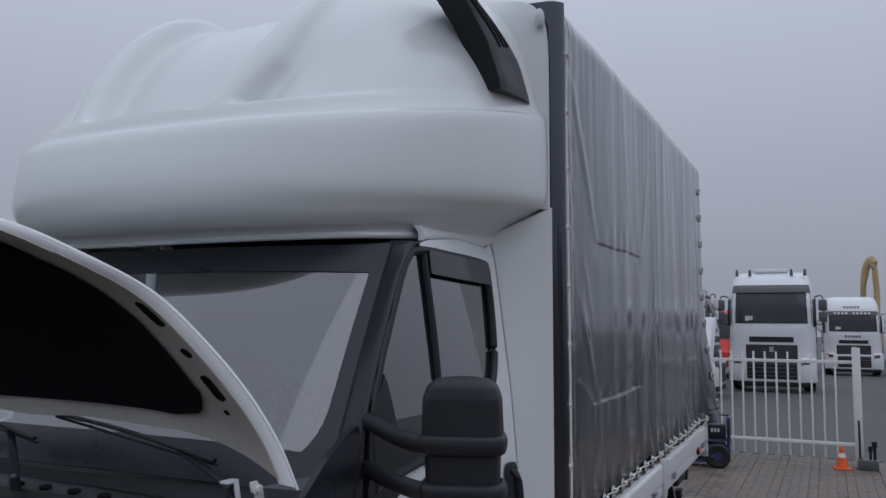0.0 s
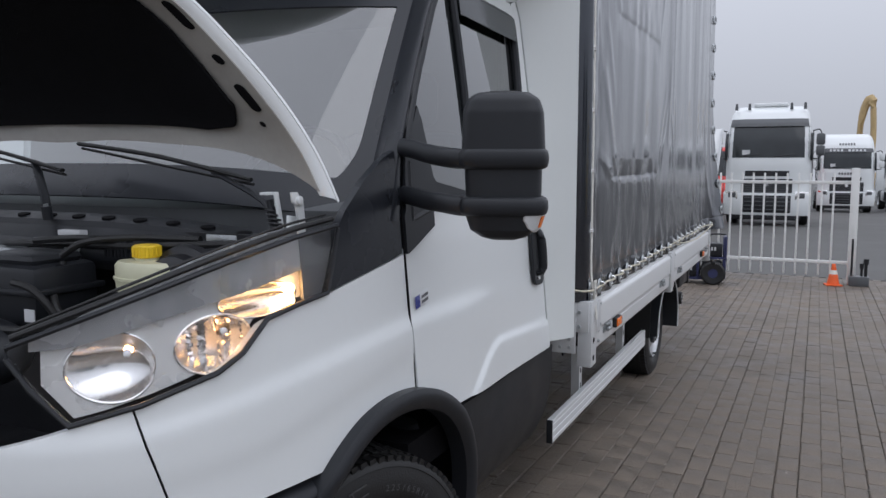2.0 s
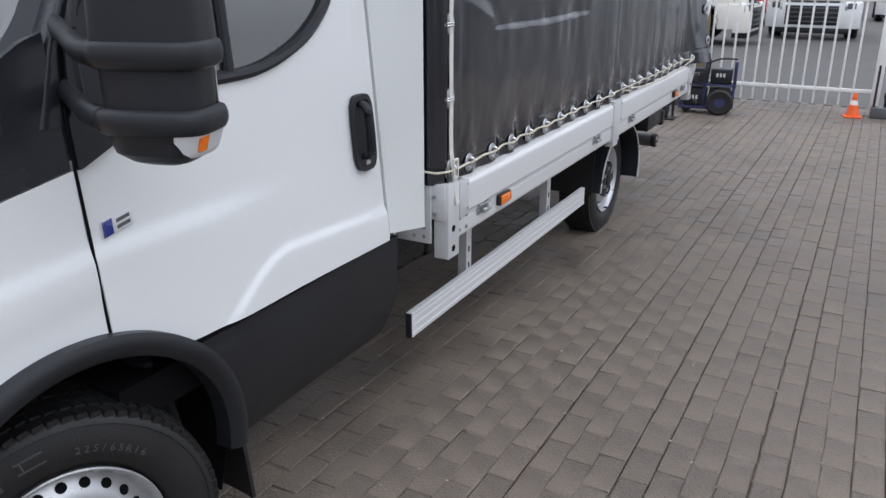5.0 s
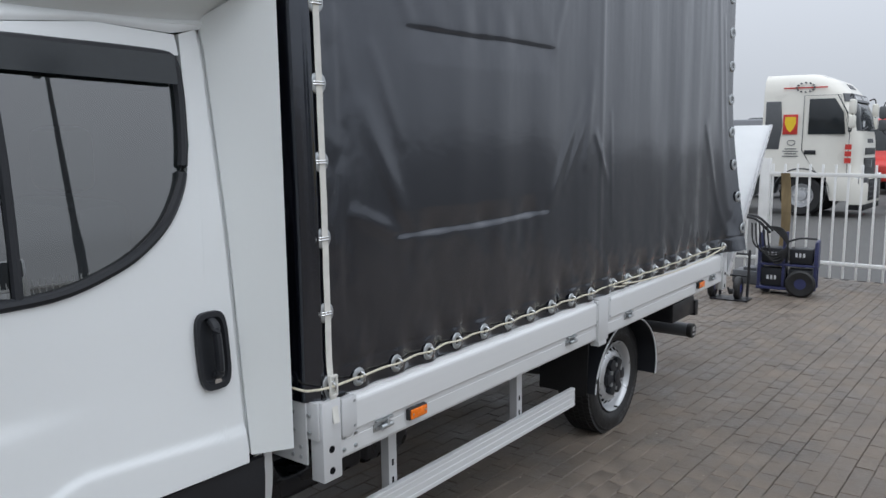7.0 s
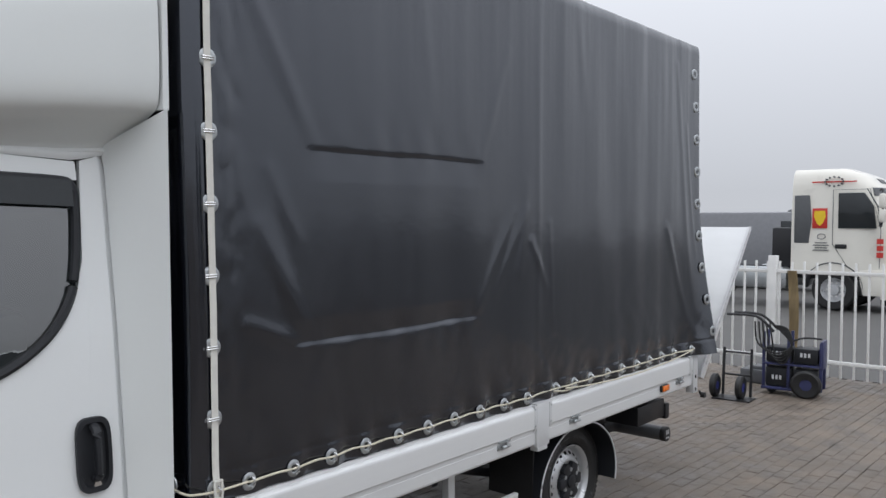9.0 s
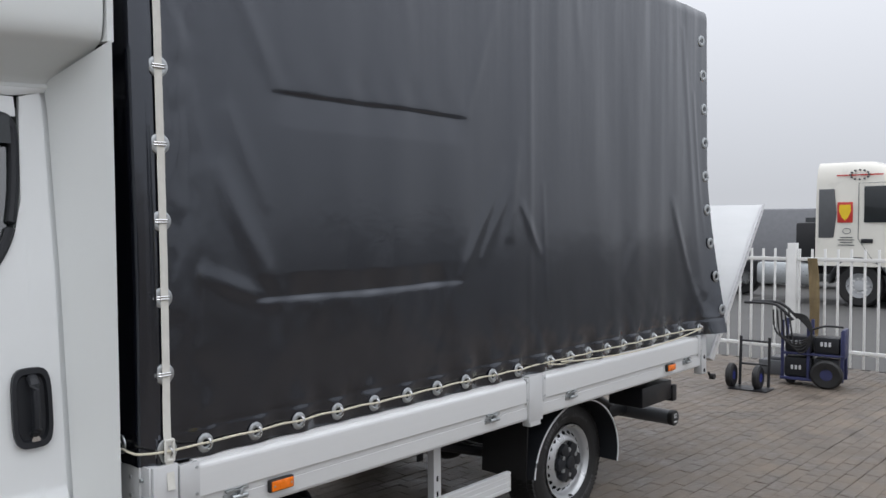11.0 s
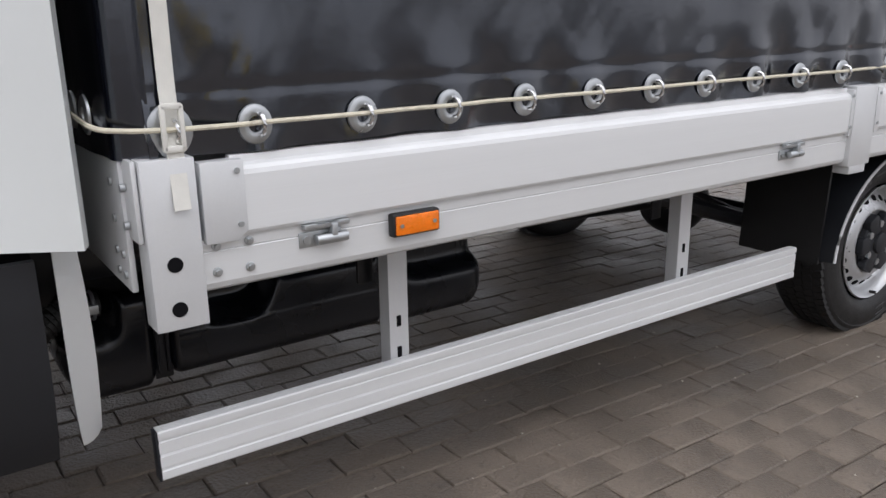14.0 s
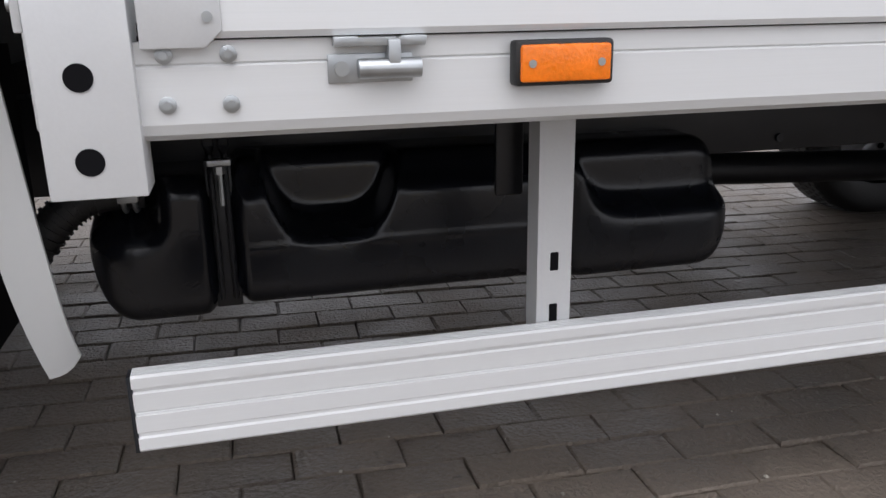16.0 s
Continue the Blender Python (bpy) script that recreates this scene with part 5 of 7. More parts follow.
def staple(c, parent):
    bm = bmesh.new()
    c = Vector(c)
    tube(bm, [c + Vector((-0.004, 0.002, 0.018)), c + Vector((0.014, 0.006, 0.016)), c + Vector((0.02, 0.008, 0)), c + Vector((0.014, 0.006, -0.016)), c + Vector((-0.004, 0.002, -0.018))], 0.0035, 6, steps=10)
    part("staple", bm, CHROME, parent)


HOLES = [3.245, 3.382] + [3.579 + 0.189 * i for i in range(9)] + [5.392 + 0.184 * i for i in range(9)] + [7.075]
rope_z = 0.647
for y in HOLES:
    z = rope_z - 0.004
    x = tarp_x(y, z)
    e = eyelet((x + 0.001, y, z), (1, 0, 0), body, 1.1, 0.0225 if y > 3.3 else 0.028)
    staple((x + 0.004, y, z), body)
bm = bmesh.new()
pts = [(-1.45, FRONT - 0.045, rope_z + 0.03), (-1.2, FRONT - 0.05, rope_z + 0.02), (-1.0, FRONT - 0.05, rope_z + 0.008), (-0.962, FRONT - 0.02, rope_z + 0.003)]
for y in HOLES:
    pts.append((tarp_x(y, rope_z) + 0.019, y, rope_z + 0.0))
    if y < 7:
        pts.append((tarp_x(y + 0.12, rope_z) + 0.012, y + 0.12, rope_z - 0.002))
tube(bm, pts, 0.0042, 7, steps=len(pts) * 3)
part("lashing_rope", bm, ROPE, body, "thin cream lashing rope")
bm = bmesh.new()
tube(bm, [(tarp_x(5.32, 0.64) + 0.02, 5.32, 0.643), (tarp_x(5.45, 0.62) + 0.02, 5.45, 0.625), (tarp_x(5.55, 0.62) + 0.025, 5.53, 0.63), (tarp_x(5.45, 0.64) + 0.025, 5.44, 0.64), (SIDE + 0.015, 5.7, 0.618), (SIDE + 0.02, 6.2, 0.60), (SIDE + 0.02, 6.7, 0.612), (tarp_x(7.035, 0.645) + 0.03, 7.035, 0.645)], 0.0042, 7, steps=60)
part("loose_rope_end", bm, ROPE, body, "slack knotted rope end")
for i in range(1, 9):
    z = 0.647 + 0.2445 * i
    x = tarp_x(3.245, z)
    eyelet((x + 0.001, 3.245, z), (1, 0, 0), body, 1.0, 0.026)
    bm = bmesh.new()
    for dz in (-0.004, 0.004):
        tube(bm, [(x + 0.002, 3.221, z + dz), (x + 0.011, 3.226, z + dz), (x + 0.0125, 3.245, z + dz), (x + 0.011, 3.264, z + dz), (x + 0.002, 3.269, z + dz)], 0.0025, 6, steps=10)
    part("staple", bm, CHROME, body)
bm = bmesh.new()
sheet(bm, lambda u, v: (tarp_x(3.245, max(0.6, 0.525 + 2.2 * u)) + 0.007 + (0.024 * max(0, 1 - u * 14)), 3.232 + 0.026 * v + 0.004 * math.sin(6 * u), 0.525 + 2.2 * u), 60, 2, thick=(0.002, 0, 0))
part("strap", bm, STRAP, body, "long white vertical strap")
bm = bmesh.new()
xx = tarp_x(3.245, 0.647) + 0.022
for dy in (-0.014, 0.014):
    box(bm, (xx - 0.004, 3.245 + dy - 0.004, 0.615), (xx + 0.004, 3.245 + dy + 0.004, 0.685), 0.002)
for dz in (0.618, 0.682):
    box(bm, (xx - 0.004, 3.229, dz - 0.005), (xx + 0.004, 3.261, dz + 0.005), 0.002)
part("strap_loop", bm, STRAP, body, "plastic strap guide")
for i, y in enumerate((7.31, 7.275, 7.25, 7.245, 7.24, 7.235, 7.225, 7.21, 7.185)):
    z = 0.757 + 0.2267 * i
    eyelet((tarp_x(min(y, REAR) - 0.02, z) + 0.004, y - 0.025, z), (1, -0.25, 0), body, 1.15, 0.025)
for i in range(4):
    eyelet((-1.08 - 0.1 * i, FRONT - 0.037 + 0.0, 0.665), (0, -1, 0), body, 1.0, 0.024)
# ---- bed ----
bed = empty("cargo_bed", None, truck)


def profile_board(name, pts, y0, y1, mat, parent, label="", bevel=0.0):
    bm = bmesh.new()
    prism(bm, [(p[0], p[1]) for p in pts], "y", y0, y1, bevel)
    return part(name, bm, mat, parent, label, smooth=False)


def drop_side(y0, y1):
    x = SIDE
    pts = [(x - 0.03, 0.47), (x + 0.001, 0.468), (x + 0.004, 0.474), (x + 0.004, 0.566), (x + 0.002, 0.574), (x - 0.004, 0.58), (x - 0.012, 0.584), (x - 0.014, 0.596), (x - 0.03, 0.596)]
    return profile_board("drop_side", pts, y0, y1, ALU, bed, "hinged aluminium drop side")


drop_side(3.335, 5.15)
drop_side(5.295, 7.10)
x = SIDE - 0.006
profile_board("bed_rail", [(x - 0.05, 0.465), (x, 0.466), (x, 0.447), (x - 0.002, 0.445), (x, 0.443), (x, 0.392), (x - 0.004, 0.382), (x - 0.014, 0.376), (x - 0.05, 0.374)], 3.265, 7.13, ALU, bed, "aluminium outer bed rail")
bm = bmesh.new()
box(bm, (2 * MID - SIDE, 3.2, 0.43), (SIDE - 0.04, 7.2, 0.47))
part("bed_floor", bm, CHASSIS, bed, "dark bed floor")
for y0, y1, big in ((3.279, 3.35, 1), (5.148, 5.162, 0), (5.284, 5.31, 0), (7.07, 7.12, 1)):
    bm = bmesh.new()
    prism(bm, [(y0, 0.592), (y1, 0.592), (y1, 0.475), (y1 - min(0.016, (y1 - y0) / 3), 0.46), (y0, 0.46)], "x", SIDE - 0.02, SIDE + 0.0075, 0.0015)
    part("end_cap", bm, ALU_PAINT, bed, "painted drop side end cap")
    for z in (0.575, 0.487):
        bm = bmesh.new()
        cyl(bm, (SIDE + 0.007, y1 - 0.012, z), (SIDE + 0.0105, y1 - 0.012, z), 0.0048, 12)
        part("rivet", bm, GALV, bed)


def stake(y0, y1, low, high):
    bm = bmesh.new()
    box(bm, (SIDE - 0.05, y0, low), (SIDE + 0.008, y1, high), 0.002)
    return part("stake", bm, ALU_PAINT, bed, "painted steel corner stake")


corner = stake(3.188, 3.272, 0.330, 0.604)
for z in (0.438, 0.364):
    bm = bmesh.new()
    cyl(bm, (SIDE + 0.006, 3.226, z), (SIDE + 0.0092, 3.226, z), 0.0125, 24)
    part("plug", bm, DARK, bed, "black plastic plug")
bm = bmesh.new()
box(bm, (SIDE - 0.12, 3.178, 0.476), (SIDE - 0.002, 3.186, 0.604), 0.002)
part("corner_flange", bm, ALU_PAINT, bed)
stake(5.165, 5.28, 0.37, 0.60)
bm = bmesh.new()
box(bm, (SIDE - 0.045, 5.178, 0.345), (SIDE + 0.006, 5.265, 0.372), 0.003)
part("stake_foot", bm, ALU_PAINT, bed)
stake(7.125, 7.195, 0.325, 0.60)
for z in (0.35, 0.44):
    bm = bmesh.new()
    cyl(bm, (SIDE + 0.006, 7.16, z), (SIDE + 0.0092, 7.16, z), 0.0125, 20)
    part("plug", bm, DARK, bed)
bm = bmesh.new()
box(bm, (2 * MID - SIDE, 3.172, 0.385), (SIDE - 0.055, 3.182, 0.62), 0.002)
part("headboard", bm, ALU_PAINT, bed, "silver front board of the bed")
for dx, dz in ((0.06, 0.41), (0.06, 0.445), (0.1, 0.41), (0.1, 0.445), (0.02, 0.56), (0.02, 0.50), (0.09, 0.56), (0.09, 0.5)):
    bm = bmesh.new()
    cyl(bm, (SIDE - 0.02 - dx, 3.176, dz), (SIDE - 0.02 - dx, 3.168, dz), 0.007, 12)
    part("bolt", bm, GALV, bed)
for y, z in ((3.297, 0.454), (3.353, 0.454), (3.296, 0.410), (3.352, 0.409)):
    bm = bmesh.new()
    cyl(bm, (SIDE - 0.006, y, z), (SIDE - 0.002, y, z), 0.008, 16, bevel=0.001)
    cyl(bm, (SIDE - 0.003, y, z), (SIDE + 0.002, y, z), 0.0042, 6)
    part("bolt", bm, GALV, bed)


def latch(y):
    h = empty("latch", None, bed)
    bm = bmesh.new()
    box(bm, (SIDE - 0.006, y - 0.045, 0.424), (SIDE - 0.002, y + 0.036, 0.451), 0.001)
    part("plate", bm, GALV, bed, "zinc-plated latch plate")
    bm = bmesh.new()
    cyl(bm, (SIDE + 0.008, y - 0.018, 0.4375), (SIDE + 0.008, y + 0.042, 0.4375), 0.0095, 16, bevel=0.001)
    cyl(bm, (SIDE - 0.003, y - 0.032, 0.4375), (SIDE + 0.002, y - 0.032, 0.4375), 0.007, 14)
    box(bm, (SIDE + 0.0, y + 0.010, 0.432), (SIDE + 0.016, y + 0.022, 0.464), 0.002)
    part("bolt_barrel", bm, GALV, bed, "zinc-plated latch barrel")
    bm = bmesh.new()
    prism(bm, [(y - 0.04, 0.458), (y + 0.046, 0.458), (y + 0.048, 0.467), (y + 0.026, 0.467), (y + 0.02, 0.464), (y - 0.012, 0.464), (y - 0.018, 0.467), (y - 0.04, 0.467)], "x", SIDE - 0.002, SIDE + 0.012, 0.001)
    part("striker", bm, GALV, bed, "zinc-plated striker bar")
    bpy.data.objects.remove(h)


for y in (3.487, 4.88, 5.547, 6.91):
    latch(y)


def marker(y):
    bm = bmesh.new()
    box(bm, (SIDE - 0.006, y - 0.052, 0.4155), (SIDE + 0.014, y + 0.052, 0.4595), 0.004)
    hold = part("side_marker", bm, RUBBER, bed, "black rubber side marker housing")
    bm = bmesh.new()
    box(bm, (SIDE + 0.012, y - 0.047, 0.4195), (SIDE + 0.019, y + 0.047, 0.4555), 0.003)
    part("marker_lens", bm, AMBER, bed, "amber side marker lens")
    for dy in (-0.036, 0.036):
        bm = bmesh.new()
        cyl(bm, (SIDE + 0.018, y + dy, 0.4375), (SIDE + 0.0202, y + dy, 0.4375), 0.004, 12)
        part("screw", bm, GALV, bed)


marker(3.673)
marker(6.672)

# side guard
guard = empty("side_guard", None, truck)
gx = -1.105
pts = [(gx - 0.025, -0.022), (gx - 0.002, -0.022), (gx, -0.019), (gx, -0.004), (gx - 0.003, -0.002), (gx - 0.003, 0.002), (gx - 0.001, 0.004), (gx - 0.001, 0.026), (gx - 0.003, 0.0275), (gx - 0.001, 0.029), (gx - 0.003, 0.0305), (gx - 0.001, 0.032), (gx - 0.001, 0.055), (gx - 0.004, 0.057), (gx - 0.004, 0.061), (gx, 0.063), (gx, 0.076), (gx - 0.003, 0.079)]
for i in range(4):
    pts += [(gx - 0.006 - 0.005 * i, 0.079), (gx - 0.0065 - 0.005 * i, 0.0775), (gx - 0.008 - 0.005 * i, 0.0775), (gx - 0.0085 - 0.005 * i, 0.079)]
pts += [(gx - 0.026, 0.079)]
profile_board("guard_plank", pts, 3.205, 5.225, ALU, guard, "ribbed aluminium side guard plank")
bm = bmesh.new()
box(bm, (gx - 0.027, 3.2, -0.023), (gx - 0.001, 3.206, 0.078), 0.001)
part("guard_cap", bm, BLACK, guard, "black plank end cap")
for y in (3.747, 4.70):
    bm = bmesh.new()
    prism(bm, [(gx - 0.03, y - 0.024), (gx - 0.03, y + 0.024), (gx - 0.07, y + 0.024), (gx - 0.07, y + 0.02), (gx - 0.034, y + 0.02), (gx - 0.034, y - 0.02), (gx - 0.07, y - 0.02), (gx - 0.07, y - 0.024)], "z", -0.01, 0.40)
    post = part("guard_post", bm, ALU_PAINT, guard, "silver steel channel post")
    # dark plates on the uncut post paint the shade in its slots
    for z in (0.09, 0.163):
        bm = bmesh.new()
        box(bm, (gx - 0.032, y - 0.006, z - 0.013), (gx - 0.0285, y + 0.006, z + 0.013), 0.005)
        part("slot", bm, DARK, guard)
    bm = bmesh.new()
    box(bm, (gx - 0.11, y - 0.06, 0.24), (gx - 0.1, y - 0.02, 0.42), 0.004)
    part("bracket", bm, CHASSIS, guard)

# ---- under the bed ----
bm = bmesh.new()
for x in (-1.62, -2.5):
    box(bm, (x - 0.04, 2.6, 0.2), (x + 0.04, 7.2, 0.36), 0.004)
for y in (3.4, 4.2, 5.0, 6.4, 7.0):
    box(bm, (-2.54, y - 0.03, 0.28), (-1.62, y + 0.03, 0.38), 0.004)
    box(bm, (2 * MID - SIDE + 0.06, y - 0.03, 0.37), (SIDE - 0.06, y + 0.03, 0.43), 0.004)
chassis = part("chassis_frame", bm, CHASSIS, truck, "black ladder chassis")
for y, z in ((4.33, 0.335), (4.40, 0.225), (4.48, 0.335), (4.56, 0.29), (4.63, 0.335), (4.7, 0.22), (4.82, 0.30), (4.9, 0.34), (3.2, 0.33), (3.36, 0.33)):
    bm = bmesh.new()
    cyl(bm, (-1.582, y, z), (-1.574, y, z), 0.009, 6)
    part("frame_bolt", bm, CHASSIS, chassis)


def round_rect(u, w, h, r):
    """A point of a rounded rectangle's outline, u from 0 to 1 along it from the middle of the +x side, and the way out of it."""
    r = min(r, w * 0.98, h * 0.98)
    sides = [(h - r, (w, 0), (0, 1)), (None, (w - r, h - r), 0), (2 * (w - r), (w - r, h), (-1, 0)), (None, (r - w, h - r), 90), (2 * (h - r), (-w, h - r), (0, -1)),
             (None, (r - w, r - h), 180), (2 * (w - r), (r - w, -h), (1, 0)), (None, (w - r, r - h), 270), (h - r, (w, r - h), (0, 1))]
    arc = math.pi * r / 2
    d = u * (4 * (w + h - 2 * r) + 4 * arc)
    for size, p, way in sides:
        step = arc if size is None else size
        if d <= step + 1e-9:
            if size is None:
                a = radians(way) + d / r
                return p[0] + r * math.cos(a), p[1] + r * math.sin(a)
            return p[0] + way[0] * d, p[1] + way[1] * d
        d -= step
    return w, 0


def soft_step(d, w):
    return 1 / (1 + math.exp(min(40, max(-40, -d / w))))


def tank_fn(u, v):
    """The moulded fuel tank, swept along y: a filler lobe, a waist for the band, a body with a scooped hand hold, a groove and an end lobe with a ledge."""
    y = 3.105 + 1.125 * v
    end = (1 - (1 - min(1, v / 0.07)) ** 2.4) ** 0.5 * (1 - (1 - min(1, (1 - v) / 0.075)) ** 2.4) ** 0.5
    zc = ease([(3.1, 0.132), (3.29, 0.132), (3.34, 0.148), (3.86, 0.146), (3.92, 0.138), (4.3, 0.138)], y)
    h = ease([(3.1, 0.115), (3.29, 0.115), (3.34, 0.118), (3.86, 0.116), (3.92, 0.118), (4.3, 0.116)], y)
    waist = math.exp(-((y - 3.315) / 0.026) ** 4) + 0.7 * math.exp(-((y - 3.885) / 0.016) ** 4)
    w = 0.16 - 0.024 * waist
    h -= 0.012 * waist
    dx, dz = round_rect(u, w * (0.45 + 0.55 * end), h * max(end, 0.02), 0.036)
    z = zc + dz
    if dx > -0.02:
        rec = 0.08 * soft_step(3.212 - y, 0.007) * soft_step(z - 0.165, 0.008)
        bowl_z = 0.146 + 0.075 * (abs(y - 3.488) / 0.1) ** 4
        rec += 0.10 * soft_step(z - bowl_z, 0.006) * soft_step(0.115 - abs(y - 3.488), 0.006)
        rec += 0.04 * soft_step(z - 0.222, 0.006) * soft_step(y - 3.345, 0.006) * soft_step(3.86 - y, 0.006) * (1 - soft_step(0.11 - abs(y - 3.488), 0.006))
        ledge = 0.145 + 0.085 * math.exp(-max(0, y - 3.915) / 0.022)
        rec += 0.055 * soft_step(z - ledge, 0.007) * soft_step(y - 3.905, 0.004)
        rib = 0.003 * math.exp(-((z - 0.128) / 0.004) ** 2) * soft_step(y - 3.35, 0.01) * soft_step(3.87 - y, 0.01)
        dx += (rib - rec) * min(1, (dx + 0.02) / 0.06)
    return Vector((-1.585 + dx, y, z))


bm = bmesh.new()
rows = sheet(bm, tank_fn, 170, 240, wrap=True)
bm.faces.new([r[0] for r in rows])
bm.faces.new([r[-1] for r in rows])
tank = part("fuel_tank", bm, TANK, truck, "black moulded plastic fuel tank", sharp=70)
bm = bmesh.new()
for y in (3.315,):
    for dy in (-0.011, 0.011):
        tube(bm, [(-1.447, y + dy, 0.045), (-1.44, y + dy, 0.14), (-1.442, y + dy, 0.24), (-1.455, y + dy, 0.30)], 0.01, 8, steps=12, flat=(0.009, 0.005))
    box(bm, (-1.452, y - 0.02, 0.03), (-1.446, y + 0.02, 0.27), 0.002)
part("tank_band", bm, CHASSIS, tank, "steel tank band")
bm = bmesh.new()
cyl(bm, (-1.434, 3.318, 0.262), (-1.434, 3.318, 0.2), 0.004, 8)
cyl(bm, (-1.434, 3.318, 0.262), (-1.434, 3.318, 0.25), 0.009, 6)
box(bm, (-1.45, 3.30, 0.262), (-1.43, 3.336, 0.272), 0.002)
part("band_bolt", bm, GALV, tank)
bm = bmesh.new()
hose_path = [(-1.48, 3.20, 0.222), (-1.475, 3.15, 0.222), (-1.465, 3.11, 0.214), (-1.455, 3.075, 0.19), (-1.45, 3.04, 0.15), (-1.45, 2.98, 0.09)]
tube(bm, hose_path, 0.027, 14, steps=24)
hose = part("filler_hose", bm, RUBBER, tank, "black corrugated filler hose")
for k in range(14):
    bm = bmesh.new()
    cyl(bm, spline(hose_path, 0.30 + 0.05 * k), spline(hose_path, 0.315 + 0.05 * k), 0.031, 14)
    part("hose_rib", bm, RUBBER, hose)
bm = bmesh.new()
for y in (3.172, 3.188):
    ring(bm, (-1.478, y, 0.222), 0.03, 0.004, "y", 20, 6)
box(bm, (-1.452, 3.165, 0.212), (-1.44, 3.195, 0.232), 0.002)
part("hose_clip", bm, GALV, tank)
bm = bmesh.new()
cyl(bm, (-2.6, 5.83, -0.02), (-1.3, 5.83, -0.02), 0.05, 16)
ball = bmesh.ops.create_uvsphere(bm, u_segments=20, v_segments=12, radius=0.16)["verts"]
bmesh.ops.translate(bm, vec=(-2.1, 5.83, -0.02), verts=ball)
cyl(bm, (-2.1, 3.0, 0.12), (-2.1, 5.7, 0.0), 0.045, 14)
for x in (-1.5, -2.7):
    tube(bm, [(x, 5.15, 0.22), (x, 5.5, 0.08), (x, 5.83, 0.05), (x, 6.2, 0.08), (x, 6.6, 0.24)], 0.03, 8, steps=24, flat=(0.035, 0.012))
cyl(bm, (-1.45, 4.7, 0.3), (-1.45, 5.6, 0.02), 0.03, 10)
part("rear_axle", bm, CHASSIS, truck, "black rear axle and leaf springs")
bm = bmesh.new()
cyl(bm, (-2.6, 1.74, 0.06), (-1.35, 1.74, 0.06), 0.06, 16)
cyl(bm, (-1.5, 1.75, 0.1), (-1.55, 1.8, 0.6), 0.045, 14)
part("front_axle", bm, CHASSIS, truck)

# rear mudguards
for side in (1, -1):
    bm = bmesh.new()

    def guard_fn(u, v):
        a = radians(-12 + 190 * u)
        r = 0.415
        y, z = 5.78 + r * 1.02 * math.cos(a), 0.0 + r * 0.86 * math.sin(a)
        x = -1.05 - 0.32 * v
        return Vector((x if side > 0 else 2 * MID - x, y, z))
    sheet(bm, guard_fn, 40, 6, thick=(0, 0, 0.006))
    mg = part("rear_mudguard", bm, BLACK, truck, "black plastic rear mudguard with a white edge")
    if side > 0:
        bm = bmesh.new()
        tube(bm, [guard_fn(i / 40, 0) + Vector((0.002, 0, 0.003)) for i in range(41)], 0.005, 6)
        part("mudguard_edge", bm, PALE, mg)
        bm = bmesh.new()
        sheet(bm, lambda u, v: (-1.10 - 0.3 * u, 5.365 - 0.02 * v, 0.33 - 0.33 * v), 4, 6, thick=(0, 0.01, 0))
        part("front_flap", bm, RUBBER, mg)

# rear bar, lamp box, tail lift
bm = bmesh.new()
cyl(bm, (-3.0, 7.19, -0.02), (-1.205, 7.19, -0.02), 0.052, 24)
bar = part("underrun_bar", bm, GREYPAINT, truck, "grey round rear underrun bar")
bm = bmesh.new()
cyl(bm, (-1.206, 7.19, -0.02), (-1.165, 7.19, -0.02), 0.055, 24, bevel=0.006)
part("bar_cap", bm, RUBBER, bar, "black rubber end cap with moulded white marks")
lettering("bar_print", "B2", 0.045, PALE, pose(-1.1635, 7.19, -0.005, 90, 0, 90), bar, 0.0005)
bm = bmesh.new()
box(bm, (-1.1635, 7.165, -0.05), (-1.163, 7.215, -0.04))
part("print_bar", bm, PALE, bar)
bm = bmesh.new()
box(bm, (-1.35, 6.6, 0.16), (-1.10, 7.0, 0.29), 0.008)
box(bm, (-1.36, 7.0, 0.14), (-1.09, 7.06, 0.25), 0.008)
part("lamp_box", bm, CHASSIS, truck, "black box under the rear of the bed")
for x in (-1.55, -2.65):
    bm = bmesh.new()
    cyl(bm, (x, 6.4, 0.32), (x, 7.1, -0.02), 0.03, 12)
    box(bm, (x - 0.03, 6.9, -0.03), (x + 0.03, 7.4, 0.06), 0.01)
    part("lift_arm", bm, CHASSIS, truck, "black tail lift arm")
lift = empty("tail_lift", None, truck)
bm = bmesh.new()
prism(bm, [(7.36, 0.40), (7.42, 0.37), (8.36, 1.47), (8.35, 1.485), (8.33, 1.485)], "x", 2 * MID + 1.0, -0.99, 0.003)
part("platform", bm, ALU, lift, "folded aluminium tail lift platform")
bm = bmesh.new()
prism(bm, [(7.35, 0.42), (7.40, 0.42), (8.34, 1.49), (8.30, 1.49)], "x", -1.0, -0.982, 0.002)
part("platform_edge", bm, PALE, lift)
bm = bmesh.new()
for i in range(22):
    f = 0.08 + 0.88 * i / 21
    cyl(bm, (-0.984, 7.40 + 0.92 * f - 0.02, 0.42 + 1.055 * f), (-0.979, 7.40 + 0.92 * f - 0.02, 0.42 + 1.055 * f), 0.006, 8)
part("rivets", bm, GALV, lift)
bm = bmesh.new()
cyl(bm, (-0.93, 7.23, 0.30), (-0.90, 7.23, 0.30), 0.02, 14)
cyl(bm, (-0.93, 7.2, 0.33), (-0.93, 7.23, 0.30), 0.008, 8)
part("roller", bm, RUBBER, truck)


